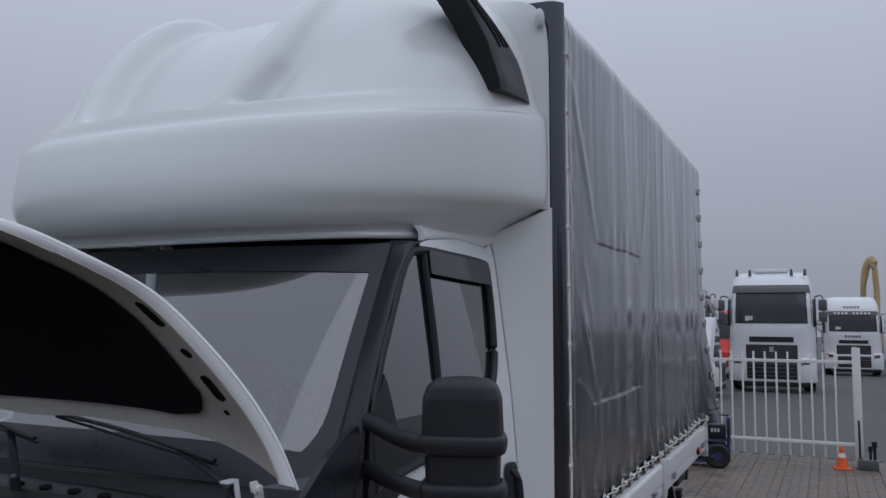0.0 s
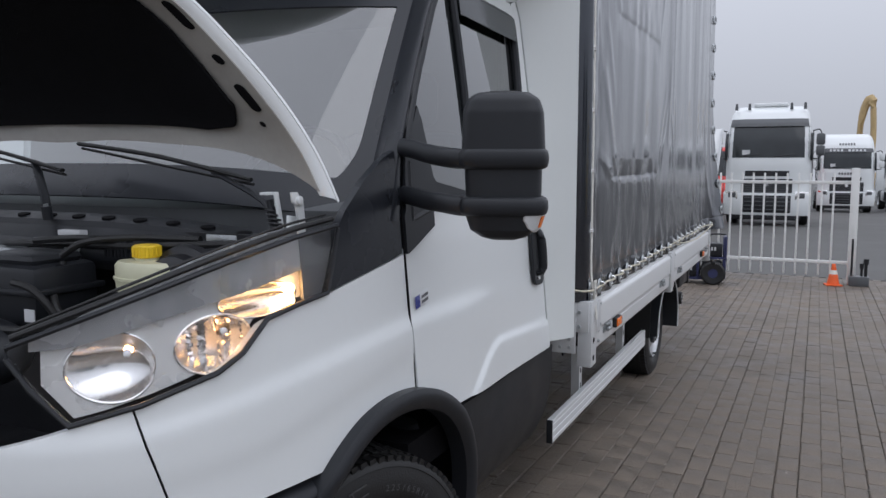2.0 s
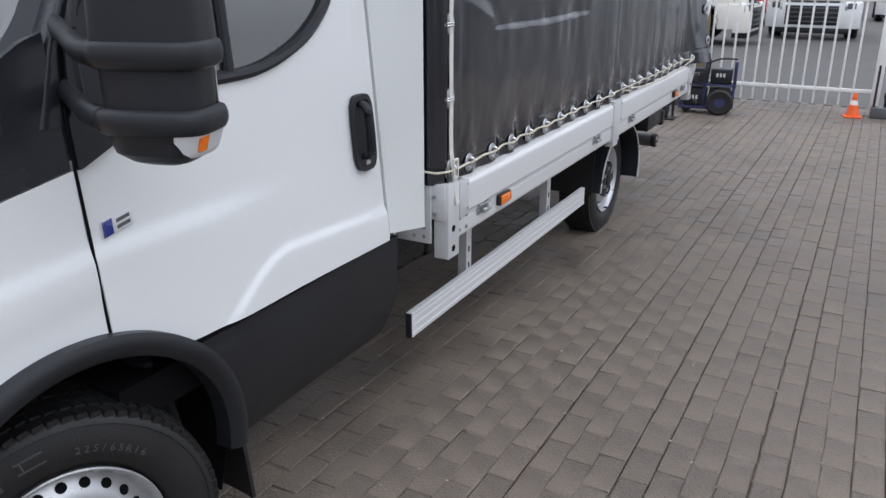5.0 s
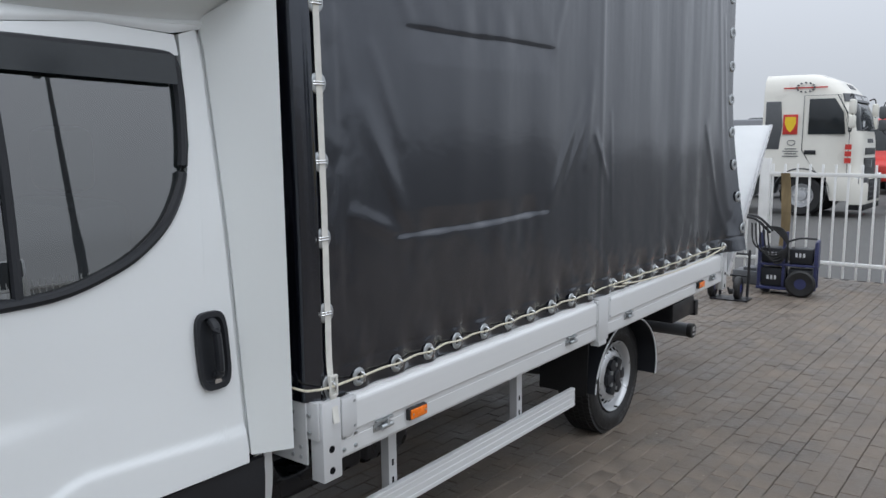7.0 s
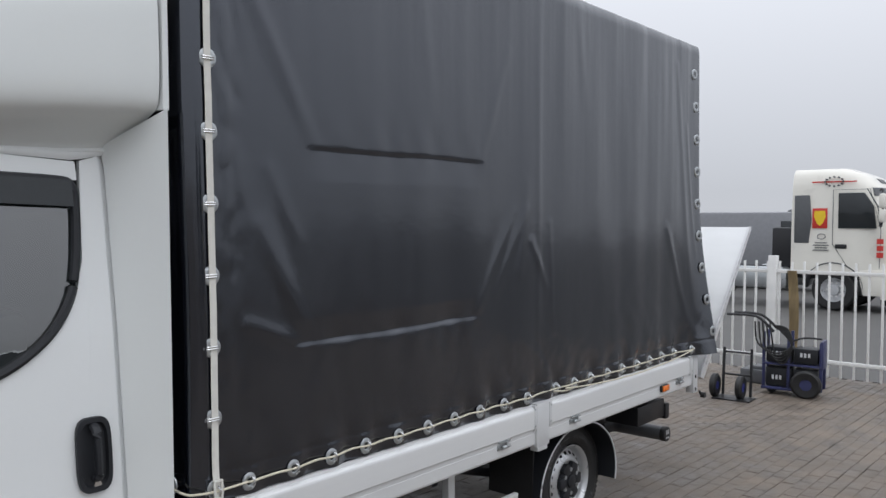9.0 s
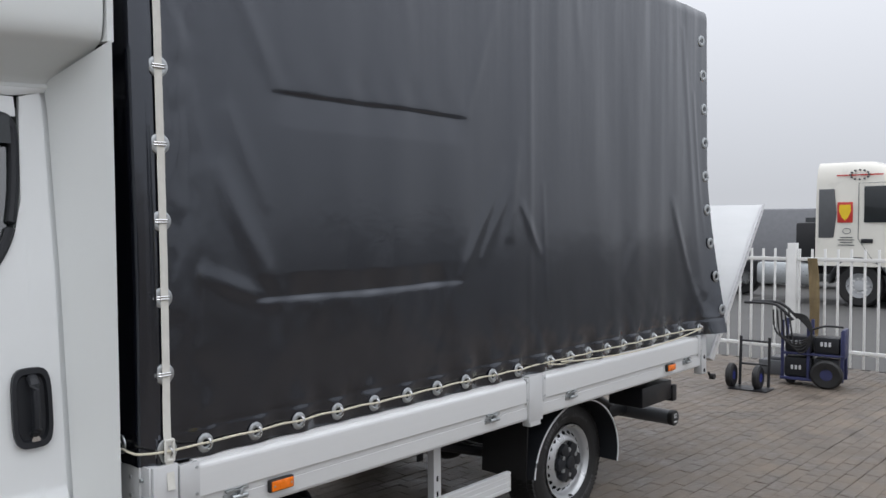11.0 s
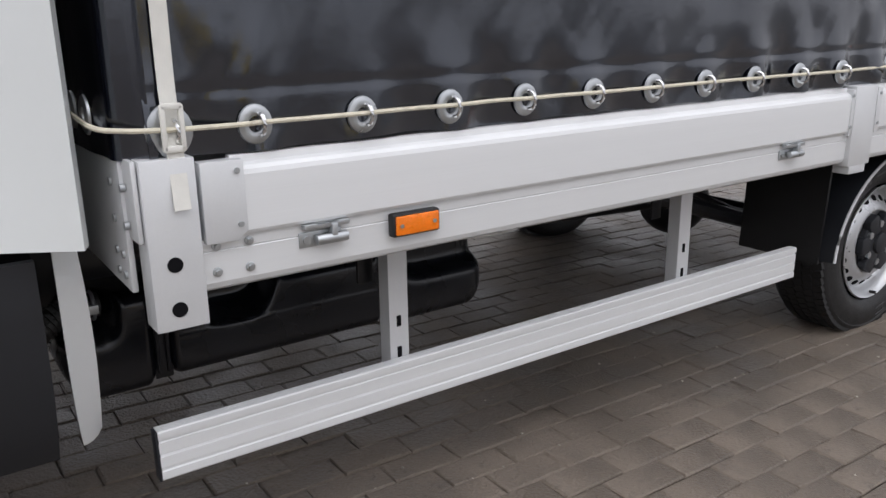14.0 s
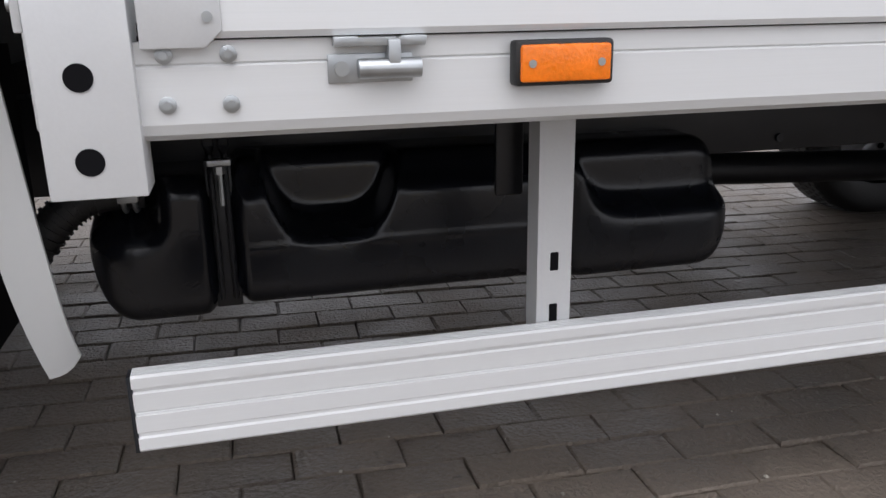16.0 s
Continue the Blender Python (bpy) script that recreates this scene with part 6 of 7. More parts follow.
# ---- wheels ----
def wheel(name, x, y, z, side, steer=0.0):
    w = empty(name, pose(x, y, z, 0, 0, steer + (0 if side > 0 else 180)), truck)
    bm = bmesh.new()
    R = 0.35
    lathe(bm, [(0.215, -0.19), (0.24, -0.2), (0.3, -0.205), (0.333, -0.195), (0.345, -0.17), (R, -0.13), (R, -0.05), (0.346, -0.01), (0.334, 0.008), (0.322, 0.013), (0.32, 0.011), (0.30, 0.017), (0.285, 0.02), (0.262, 0.02), (0.245, 0.016), (0.232, 0.008), (0.222, 0.004), (0.218, -0.004), (0.21, -0.02)], 96)
    tyre = part("tyre", bm, RUBBER, w, "black ribbed tyre with moulded sidewall marks", sharp=50)
    bm = bmesh.new()
    for k in range(72):
        a = 2 * math.pi * k / 72
        for lo, hi, sh in ((-0.025, 0.006, 0), (-0.062, -0.032, 0.5), (-0.098, -0.068, 0), (-0.134, -0.104, 0.5), (-0.17, -0.14, 0)):
            edge = lo == -0.025
            b = box(bm, (lo, -0.0115, R - 0.012 if not edge else R - 0.02), (hi, 0.0115, R + 0.003 if not edge else R - 0.0005))
            bmesh.ops.transform(bm, matrix=pose(0, 0, 0, math.degrees(a) + sh * 5) @ (pose(0, 0, 0, 0, 0, 12)), verts=b)
    part("tread", bm, RUBBER, w)
    for base in (60, 240):
        for k, w0 in enumerate((3.2, 2.0, 3.0, 3.0, 3.0, 2.6, 1.4, 3.0)):
            bm = bmesh.new()
            b = box(bm, (0.0185, -0.0085 if w0 > 2 else -0.004, 0.262), (0.0212, 0.0085 if w0 > 2 else 0.004, 0.288), 0.001)
            bmesh.ops.transform(bm, matrix=pose(0, 0, 0, base - k * 4.6), verts=b)
            part("sidewall_block", bm, LETTER, w)
    for base in (12, 195):
        for da, r0, r1, w0 in ((0, 0.268, 0.272, 0.03), (0, 0.294, 0.298, 0.03), (3.4, 0.27, 0.296, 0.002)):
            bm = bmesh.new()
            b = box(bm, (0.0175, -w0, r0), (0.0212, w0, r1))
            bmesh.ops.transform(bm, matrix=pose(0, 0, 0, base + da), verts=b)
            part("sidewall_bar", bm, LETTER, w)
    for k, ch in enumerate("225/65R16"):
        lettering("size_mark", ch, 0.024, LETTER, pose(0, 0, 0, -8 - k * 4.1) @ pose(0.0195, 0, 0.268, 90, 0, 90), w, 0.001)
    bm = bmesh.new()
    lathe(bm, [(0.198, -0.17), (0.2, -0.03), (0.203, -0.006), (0.212, 0.004), (0.216, 0.009), (0.213, 0.013), (0.207, 0.010), (0.201, -0.002), (0.196, -0.008), (0.193, -0.02), (0.189, -0.038), (0.184, -0.042), (0.178, -0.038), (0.15, -0.014), (0.128, -0.002), (0.12, -0.003), (0.113, -0.014), (0.10, -0.02), (0.0, -0.02)], 96)
    rim = part("rim", bm, SILVER, w, "silver steel wheel rim", sharp=45)
    # vent holes are not cut: dark discs on the rim paint their shade
    for k in range(20):
        a = 2 * math.pi * k / 20
        bm = bmesh.new()
        c = Vector((-0.0245, 0.163 * math.cos(a), 0.163 * math.sin(a)))
        nrm = Vector((0.76, 0.65 * math.cos(a), 0.65 * math.sin(a))).normalized()
        cyl(bm, c - nrm * 0.004, c + nrm * 0.0022, 0.0128, 16)
        part("vent_hole", bm, DARK, w)
    bm = bmesh.new()
    lathe(bm, [(0.0, 0.012), (0.04, 0.016), (0.06, 0.014), (0.085, 0.011), (0.092, 0.006), (0.095, -0.012)], 48)
    lathe(bm, [(0, 0.03), (0.034, 0.03), (0.038, 0.028), (0.042, 0.014)], 32)
    part("hub_cap", bm, BLACK, w, "black six-lobed hub cap")
    for k in range(6):
        bm = bmesh.new()
        b = prism(bm, [(-0.026, 0.035), (0.026, 0.035), (0.034, 0.098), (0.026, 0.114), (-0.026, 0.114), (-0.034, 0.098)], "x", -0.012, 0.02, 0.004)
        bmesh.ops.transform(bm, matrix=pose(0, 0, 0, 60 * k + 30), verts=b)
        part("cap_lobe", bm, BLACK, w)
    for k in range(6):
        a = radians(60 * k + 90)
        bm = bmesh.new()
        c = Vector((0, 0.072 * math.cos(a), 0.072 * math.sin(a)))
        cyl(bm, c, c + Vector((0.022, 0, 0)), 0.0135, 6)
        part("wheel_nut", bm, GALV, w, "bright wheel nut")
    bm = bmesh.new()
    cyl(bm, (0.0, 0.02, -0.2), (0.022, 0.02, -0.197), 0.006, 8)
    part("valve", bm, RUBBER, w)
    return w


wheel("front_wheel", -1.145, 1.742, 0.060, 1, -21)
wheel("rear_wheel", -1.165, 5.83, -0.018, 1)
wheel("front_wheel", 2 * MID + 1.135, 1.742, 0.066, -1)
wheel("rear_wheel", 2 * MID + 1.165, 5.83, -0.018, -1)

# ---- the yard: fence, small things, parked vehicles (world axes, ground at z = 0) ----
def picket_fence(x0, x1, y, posts):
    f = tagged(empty("fence", pose(0, y, 0)), "white coated steel picket fence along the yard", "fence", "yard fences")
    for z in (0.285, 1.365):
        bm = bmesh.new()
        box(bm, (x0, -0.02, z - 0.022), (x1, 0.02, z + 0.022), 0.004)
        part("rail", bm, FENCE, f)
    bm = bmesh.new()
    box(bm, (-0.0125, -0.0125, 0.1), (0.0125, 0.0125, 1.49), 0.003)
    picket = part("picket", bm, FENCE, f)
    picket.location = (x0 + 0.08, 0, 0)
    n = int((x1 - x0 - 0.1) / 0.146)
    for i in range(1, n):
        ob = new("picket", picket.data)
        ob.parent = f
        ob.location = (x1 - 0.09 - 0.146 * i, 0.001 * math.sin(i), 0.004 * math.sin(3.1 * i))
    for px in posts:
        bm = bmesh.new()
        box(bm, (px - 0.05, -0.05, 0), (px + 0.05, 0.05, 1.56), 0.006)
        part("post", bm, FENCE, f, "square white fence post")
    return f


picket_fence(-6.2, 0.31, 12.07, (0.33, -2.05, -4.4))

# traffic cone
cone = tagged(empty("traffic_cone", pose(0.115, 11.80, 0, 0, 0, 12)), "small orange traffic cone with a pale band", "cone")
bm = bmesh.new()
box(bm, (-0.1, -0.1, 0), (0.1, 0.1, 0.018), 0.006)
part("base", bm, ORANGE, cone)
bm = bmesh.new()
cyl(bm, (0, 0, 0.018), (0, 0, 0.15), 0.078, 24, 0.05)
cyl(bm, (0, 0, 0.205), (0, 0, 0.29), 0.036, 24, 0.02, bevel=0.003)
part("cone_body", bm, ORANGE, cone)
bm = bmesh.new()
cyl(bm, (0, 0, 0.15), (0, 0, 0.205), 0.05, 24, 0.036)
part("band", bm, CREAM, cone, "pale reflective band")

# gate stop with bolts, by the gate post
stop = tagged(empty("gate_stop", pose(0.42, 11.90, 0)), "grey steel gate stop box with upright levers", "gate stop")
bm = bmesh.new()
box(bm, (-0.12, -0.1, 0), (0.12, 0.1, 0.13), 0.012)
part("stop_box", bm, GREYPAINT, stop)
for x, h, r in ((-0.09, 0.62, 0.014), (0.03, 0.30, 0.016), (0.08, 0.36, 0.02)):
    bm = bmesh.new()
    cyl(bm, (x, 0, 0.12), (x, 0, h), r, 10)
    if h < 0.5:
        cyl(bm, (x, 0, h - 0.07), (x, 0, h), r * 1.7, 10)
    part("lever", bm, CHASSIS, stop)

# concrete-filled foot block of the fence post, with a weathered plank
block = tagged(empty("post_block", pose(-2.05, 11.75, 0)), "dark steel foot block at the fence post", "block")
bm = bmesh.new()
box(bm, (-0.22, -0.16, 0), (0.18, 0.16, 0.17), 0.015)
part("block_body", bm, GREYPAINT, block)
bm = bmesh.new()
box(bm, (-0.1, -0.12, 0.165), (0.06, 0.1, 0.21), 0.01)
part("block_top", bm, GREYPAINT, block)
plank = tagged(empty("plank", pose(-1.78, 11.99, 0.35)), "weathered brown strap hung on the fence", "strap")
bm = bmesh.new()
sheet(bm, lambda u, v: (-0.06 + 0.11 * u + 0.02 * math.sin(4 * v), 0.012 * math.sin(9 * v + u), 0.08 + 0.95 * v), 6, 20, thick=(0, 0.02, 0))
part("webbing", bm, WOOD, plank)
bm = bmesh.new()
tube(bm, [(-0.03, 0, 0.12), (-0.1, -0.01, 0.0), (-0.06, -0.02, -0.1)], 0.02, 8, steps=8)
tube(bm, [(0.03, 0, 0.12), (0.07, -0.01, 0.0), (0.05, -0.02, -0.12)], 0.02, 8, steps=8)
part("tail", bm, WOOD, plank)

# battery cart
cart = tagged(empty("battery_cart", pose(-1.55, 11.2, 0, 0, 0, 8) @ Matrix.Diagonal((0.8, 0.8, 0.78, 1))), "navy steel hand cart with batteries, cables and rubber wheels", "cart")
bm = bmesh.new()
for x in (-0.33, 0.0, 0.42):
    box(bm, (x - 0.02, -0.18, 0.1), (x + 0.02, -0.14, 0.92 if x < 0.2 else 0.8), 0.004)
    box(bm, (x - 0.02, 0.14, 0.1), (x + 0.02, 0.18, 0.92 if x < 0.2 else 0.8), 0.004)
box(bm, (-0.36, -0.19, 0.08), (0.4, 0.19, 0.12), 0.006)
box(bm, (-0.34, -0.19, 0.44), (0.44, 0.19, 0.47), 0.006)
box(bm, (0.41, -0.18, 0.42), (0.45, 0.18, 0.82), 0.004)
part("frame", bm, NAVY, cart, "navy painted steel frame")
for z0, z1 in ((0.13, 0.40), (0.48, 0.70)):
    for x0, x1 in ((-0.3, 0.04), (0.07, 0.38)):
        bm = bmesh.new()
        box(bm, (x0, -0.16, z0), (x1, 0.16, z1), 0.015)
        b = part("battery", bm, BLACK, cart, "black battery with plain pale marks")
        bm = bmesh.new()
        for k in range(3):
            box(bm, (x0 + 0.08 + 0.05 * k, -0.163, z0 + 0.1), (x0 + 0.11 + 0.05 * k, -0.161, z0 + 0.16))
        part("print_bars", bm, PALE, b)
for y, end in ((-0.16, -0.85), (0.16, -0.82)):
    bm = bmesh.new()
    tube(bm, [(-0.2, y, 0.92), (-0.36, y, 1.08), (-0.5, y, 1.14), (end, y, 1.14)], 0.02, 8, steps=14)
    part("handle", bm, CHASSIS, cart, "dark tubular handle")
bm = bmesh.new()
tube(bm, [(0.0, -0.16, 0.78), (0.2, -0.16, 0.86), (0.43, -0.16, 0.86)], 0.014, 8, steps=8)
part("side_rail", bm, CHASSIS, cart)
for k in range(5):
    bm = bmesh.new()
    tube(bm, [(-0.45 + 0.05 * k, -0.2, 1.06), (-0.4 + 0.06 * k, -0.24, 0.75 - 0.05 * k), (-0.15 + 0.03 * k, -0.24, 0.62 - 0.03 * k), (0.05, -0.23, 0.75), (-0.02 - 0.03 * k, -0.2, 0.98), (-0.2, -0.2, 1.02)], 0.012, 7, steps=30)
    part("cable", bm, RUBBER, cart, "looped black cable")
for sx in (-0.2, 0.2):
    bm = bmesh.new()
    lathe(bm, [(0.08, -0.04), (0.17, -0.05), (0.2, -0.03), (0.2, 0.03), (0.17, 0.05), (0.08, 0.04)], 32, pose(0.24, sx * 1.1, 0.2, 0, 0, 90))
    t = part("tyre", bm, RUBBER, cart, "chunky rubber tyre")
    bm = bmesh.new()
    lathe(bm, [(0.0, -0.03), (0.09, -0.03), (0.09, 0.03), (0.0, 0.03)], 20, pose(0.24, sx * 1.1, 0.2, 0, 0, 90))
    part("hub", bm, NAVY, t)
bm = bmesh.new()
lathe(bm, [(0.0, -0.02), (0.07, -0.02), (0.08, 0.0), (0.07, 0.02), (0.0, 0.02)], 20, pose(-0.25, 0, 0.08, 0, 0, 90))
part("castor", bm, RUBBER, cart)

# sack truck wheels that stand behind the bed
dolly = tagged(empty("hand_truck", pose(-1.98, 10.5, 0, 0, 0, 5)), "upright hand truck with two small rubber wheels", "hand truck")
for x in (-0.16, 0.12):
    bm = bmesh.new()
    lathe(bm, [(0.05, -0.03), (0.11, -0.035), (0.13, -0.02), (0.13, 0.02), (0.11, 0.035), (0.05, 0.03)], 28, pose(x, 0, 0.13))
    t = part("tyre", bm, RUBBER, dolly, "small grey rubber wheel")
    bm = bmesh.new()
    lathe(bm, [(0.0, -0.025), (0.055, -0.03), (0.055, 0.03), (0.0, 0.025)], 18, pose(x, 0, 0.13))
    part("hub", bm, BLUE, t)
bm = bmesh.new()
for x in (-0.1, 0.2):
    cyl(bm, (x, 0.1, 0.02), (x, 0.13, 0.55), 0.016, 8)
for z in (0.25, 0.5):
    cyl(bm, (-0.1, 0.11 + 0.05 * z, z), (0.2, 0.11 + 0.05 * z, z), 0.012, 8)
box(bm, (-0.15, -0.15, 0.0), (0.25, 0.12, 0.015))
part("frame", bm, CHASSIS, dolly)


# ---- lorries ----
def road_wheel(m, parent, r=0.5, ring_mat=SILVER):
    bm = bmesh.new()
    lathe(bm, [(r * 0.55, -0.16), (r * 0.9, -0.17), (r * 0.98, -0.14), (r, -0.1), (r, 0.1), (r * 0.98, 0.14), (r * 0.9, 0.17), (r * 0.58, 0.16)], 48, m)
    t = part("tyre", bm, RUBBER, parent, "black lorry tyre")
    bm = bmesh.new()
    lathe(bm, [(r * 0.58, 0.16), (r * 0.55, 0.12), (r * 0.42, 0.06), (r * 0.26, 0.05), (r * 0.24, 0.13), (0, 0.14)], 40, m)
    part("rim", bm, SILVER if ring_mat is None else ring_mat, t)
    bm = bmesh.new()
    for k in range(10):
        a = 2 * math.pi * k / 10
        cyl(bm, m @ Vector((0.04, r * 0.33 * math.cos(a), r * 0.33 * math.sin(a))), m @ Vector((0.09, r * 0.33 * math.cos(a), r * 0.33 * math.sin(a))), 0.022, 8)
    part("wheel_nuts", bm, FENCE, t)


def lorry(m, label, paint, roof_h, nose=0.10, visor=True, low=0.32, bars=1, beacons=True, long_=3.5):
    """A cab-over tractor, its front at y = 0 facing -y, 2.5 m wide."""
    o = tagged(empty("lorry", m), label, "truck", "parked lorries")
    W = 1.25

    def hull(u, v):
        z = 0.95 + (roof_h - 0.95) * v
        lean = ease([(0, 0.0), (0.35, 0.02), (0.62, 0.14), (0.8, 0.34), (0.93, 0.62), (1, 1.05)], v)
        w = W * ease([(0, 1.0), (0.6, 0.985), (0.85, 0.94), (0.95, 0.88), (1, 0.78)], v)
        a = math.pi * u
        c, s = math.cos(a), math.sin(a)
        n = 7
        return Vector((w * math.copysign(abs(c) ** (2 / n), c), 2.25 - (2.25 - lean) * abs(s) ** (2 / n), z))
    bm = bmesh.new()
    rows = sheet(bm, hull, 60, 30)
    bm.faces.new([r[-1] for r in rows])
    bm.faces.new([rows[i][j] for i, j in [(0, k) for k in range(31)] + [(60, k) for k in range(30, -1, -1)]])
    part("cab", bm, paint, o, sharp=45)

    def on_front(x, z, out):
        v = (z - 0.95) / (roof_h - 0.95)
        u = 0.5
        lo, hi = 0.0, 1.0
        for _ in range(30):
            u = (lo + hi) / 2
            if hull(u, v).x > x:
                lo = u
            else:
                hi = u
        p = hull(u, v)
        return Vector((x, p.y - out, z))

    def face(name, x0, x1, z0, z1, mat, out=0.012, label_="", nx=16, nz=6, taper=0.0):
        bm = bmesh.new()
        sheet(bm, lambda u, v: on_front((x0 + (x1 - x0) * u) * (1 - taper * v), z0 + (z1 - z0) * v, out), nx, nz, thick=(0, 0.03, 0))
        return part(name, bm, mat, o, label_)
    ws0, ws1 = 2.06, min(3.0, roof_h - 0.5)
    face("windscreen", -1.14, 1.14, ws0, ws1, DARKGLASS, 0.012, "dark windscreen", taper=0.02)
    if visor:
        face("visor", -1.12, 1.12, ws1 + 0.005, ws1 + 0.24, GREYPAINT, 0.06, "dark sun visor", taper=0.03)
    else:
        face("visor", -1.1, 1.1, ws1 - 0.17, ws1 + 0.02, GREYPAINT, 0.05, "dark sun visor with plain pale bars", taper=0.03)
        for k in range(10):
            if k != 4:
                face("visor_bar", -0.78 + 0.16 * k, -0.68 + 0.16 * k, ws1 - 0.12, ws1 - 0.03, PALE, 0.056, nx=2, nz=2)
        for k in range(6):
            face("name_bar", -0.36 + 0.12 * k, -0.28 + 0.12 * k, ws1 + 0.16, ws1 + 0.27, GREYPAINT, 0.01, nx=2, nz=2)
            face("maker_bar", -0.36 + 0.12 * k, -0.28 + 0.12 * k, 1.78, 1.88, GREYPAINT, 0.01, nx=2, nz=2)
    face("grille", -0.72, 0.72, 1.0, 1.42, CHASSIS, 0.012, "black grille")
    for k in range(7):
        face("grille_slat", -0.7, 0.7, 1.03 + 0.056 * k, 1.05 + 0.056 * k, GREYPAINT, 0.03, nx=8, nz=1)
    face("upper_grille", -0.62, 0.62, 1.5, 1.66, CHASSIS, 0.012, "black upper intake")
    face("badge", -0.06, 0.06, 1.2, 1.36, CHROME, 0.04, "plain bright badge", nx=3, nz=3)
    bm = bmesh.new()
    prism(bm, [(-1.25, 0.25), (-1.2, -0.02), (-0.9, -0.12), (0.9, -0.12), (1.2, -0.02), (1.25, 0.25)], "z", low, 0.96, 0.03)
    bump = part("bumper", bm, paint, o, "painted front bumper")
    bm = bmesh.new()
    box(bm, (-0.7, -0.135, low + 0.08), (0.7, -0.1, 0.92), 0.03)
    part("bumper_intake", bm, CHASSIS, bump)
    for k in range(4):
        bm = bmesh.new()
        box(bm, (-0.68, -0.15, low + 0.16 + 0.12 * k), (0.68, -0.13, low + 0.19 + 0.12 * k), 0.005)
        part("intake_slat", bm, GREYPAINT, bump)
    bm = bmesh.new()
    box(bm, (-0.98, -0.1, low - 0.14), (0.98, 0.3, low + 0.02), 0.03)
    part("lower_spoiler", bm, CHASSIS, bump)
    for s in (-1, 1):
        bm = bmesh.new()
        prism(bm, [(s * 0.80, -0.14), (s * 1.21, 0.0), (s * 1.2, 0.12), (s * 0.8, 0.05)], "z", 0.80, 1.04, 0.02)
        part("headlamp", bm, MIRROR, o, "clear headlamp")
        bm = bmesh.new()
        prism(bm, [(s * 0.86, -0.145), (s * 1.08, -0.07), (s * 1.08, 0.0), (s * 0.86, 0.0)], "z", 0.84, 1.0, 0.02)
        part("lamp_insert", bm, GREYPAINT, o)
        hold = empty("mirror", None, o)
        for z0, z1 in ((2.12, 2.42), (2.44, 2.78)):
            bm = bmesh.new()
            box(bm, (s * 1.32, 0.12, z0), (s * 1.56, 0.26, z1), 0.05)
            part("mirror_shell", bm, paint if not visor else GREYPAINT, hold, "lorry mirror housing")
        bm = bmesh.new()
        tube(bm, [(s * 1.22, 0.3, 2.86), (s * 1.44, 0.2, 2.84), (s * 1.44, 0.2, 2.1), (s * 1.22, 0.3, 2.05)], 0.018, 8, steps=16)
        part("mirror_arm", bm, CHASSIS, hold)
        # side window, door line, handle, step
        bm = bmesh.new()
        prism(bm, [(0.36, 1.98), (1.18, 1.98), (1.18, 2.82), (0.62, 2.82), (0.42, 2.5)], "x", s * 1.18, s * 1.262, 0.01)
        part("side_window", bm, DARKGLASS, o, "dark side window")
        bm = bmesh.new()
        prism(bm, [(1.84, 1.62), (2.18, 1.62), (2.18, 2.78), (1.84, 2.78), (1.78, 2.2)], "x", s * 1.18, s * 1.258, 0.01)
        part("side_panel", bm, GREYPAINT, o, "dark grey rear side panel")
        bm = bmesh.new()
        tube(bm, [(s * 1.252, 0.28, 1.05), (s * 1.25, 0.26, 1.95), (s * 1.24, 0.5, 2.9), (s * 1.24, 1.3, 2.9), (s * 1.252, 1.3, 1.6), (s * 1.252, 0.95, 1.05)], 0.008, 6)
        part("door_line", bm, GREYPAINT, o)
        bm = bmesh.new()
        box(bm, (s * 1.24, 0.98, 1.50), (s * 1.275, 1.24, 1.6), 0.015)
        part("door_handle", bm, CHASSIS, o)
        bm = bmesh.new()
        prism(bm, [(0.2, 0.4), (0.62, 0.4), (0.72, 0.85), (0.72, 1.0), (0.1, 1.0)], "x", s * 0.9, s * 1.24, 0.02)
        part("step_well", bm, paint, o)
        bm = bmesh.new()
        sheet(bm, lambda u, v: (s * (0.8 + 0.46 * v), 1.28 + 0.66 * math.cos(math.pi * u), 0.52 + 0.62 * math.sin(math.pi * u)), 24, 3, thick=(0, 0, 0.03))
        part("mudguard", bm, GREYPAINT, o, "dark mudguard")
        road_wheel(pose(s * 1.02, 1.28, 0.5, 0, 0, 0 if s > 0 else 180), o, 0.5)
        for yy in (long_ + 1.4,):
            road_wheel(pose(s * 1.0, yy, 0.5, 0, 0, 0 if s > 0 else 180), o, 0.5)
        bm = bmesh.new()
        box(bm, (s * 0.75, 2.35, 0.45), (s * 1.2, 3.7, 1.0), 0.1)
        part("tank", bm, GALV, o, "dull metal diesel tank")
    bm = bmesh.new()
    for x in (-0.42, 0.42):
        box(bm, (x - 0.05, 0.6, 0.72), (x + 0.05, long_ + 2.4, 0.98))
    box(bm, (-0.7, 2.3, 0.95), (0.7, 2.9, 2.0), 0.05)
    part("chassis", bm, CHASSIS, o, "dark chassis")
    if beacons:
        for x in (-0.98, -0.6, 0.6, 0.98):
            bm = bmesh.new()
            cyl(bm, (x, 0.72, roof_h - 0.12), (x, 0.72, roof_h + 0.08), 0.05, 14, 0.035)
            part("roof_lamp", bm, GREYPAINT, o)
        bm = bmesh.new()
        box(bm, (-0.5, 1.0, roof_h), (0.5, 1.7, roof_h + 0.12), 0.04)
        part("roof_hatch", bm, paint, o)
    bm = bmesh.new()
    p = on_front(-0.62, ws0 + 0.16, 0.018)
    box(bm, (p.x - 0.11, p.y - 0.004, p.z - 0.08), (p.x + 0.11, p.y + 0.01, p.z + 0.07))
    part("windscreen_note", bm, PALE, o)
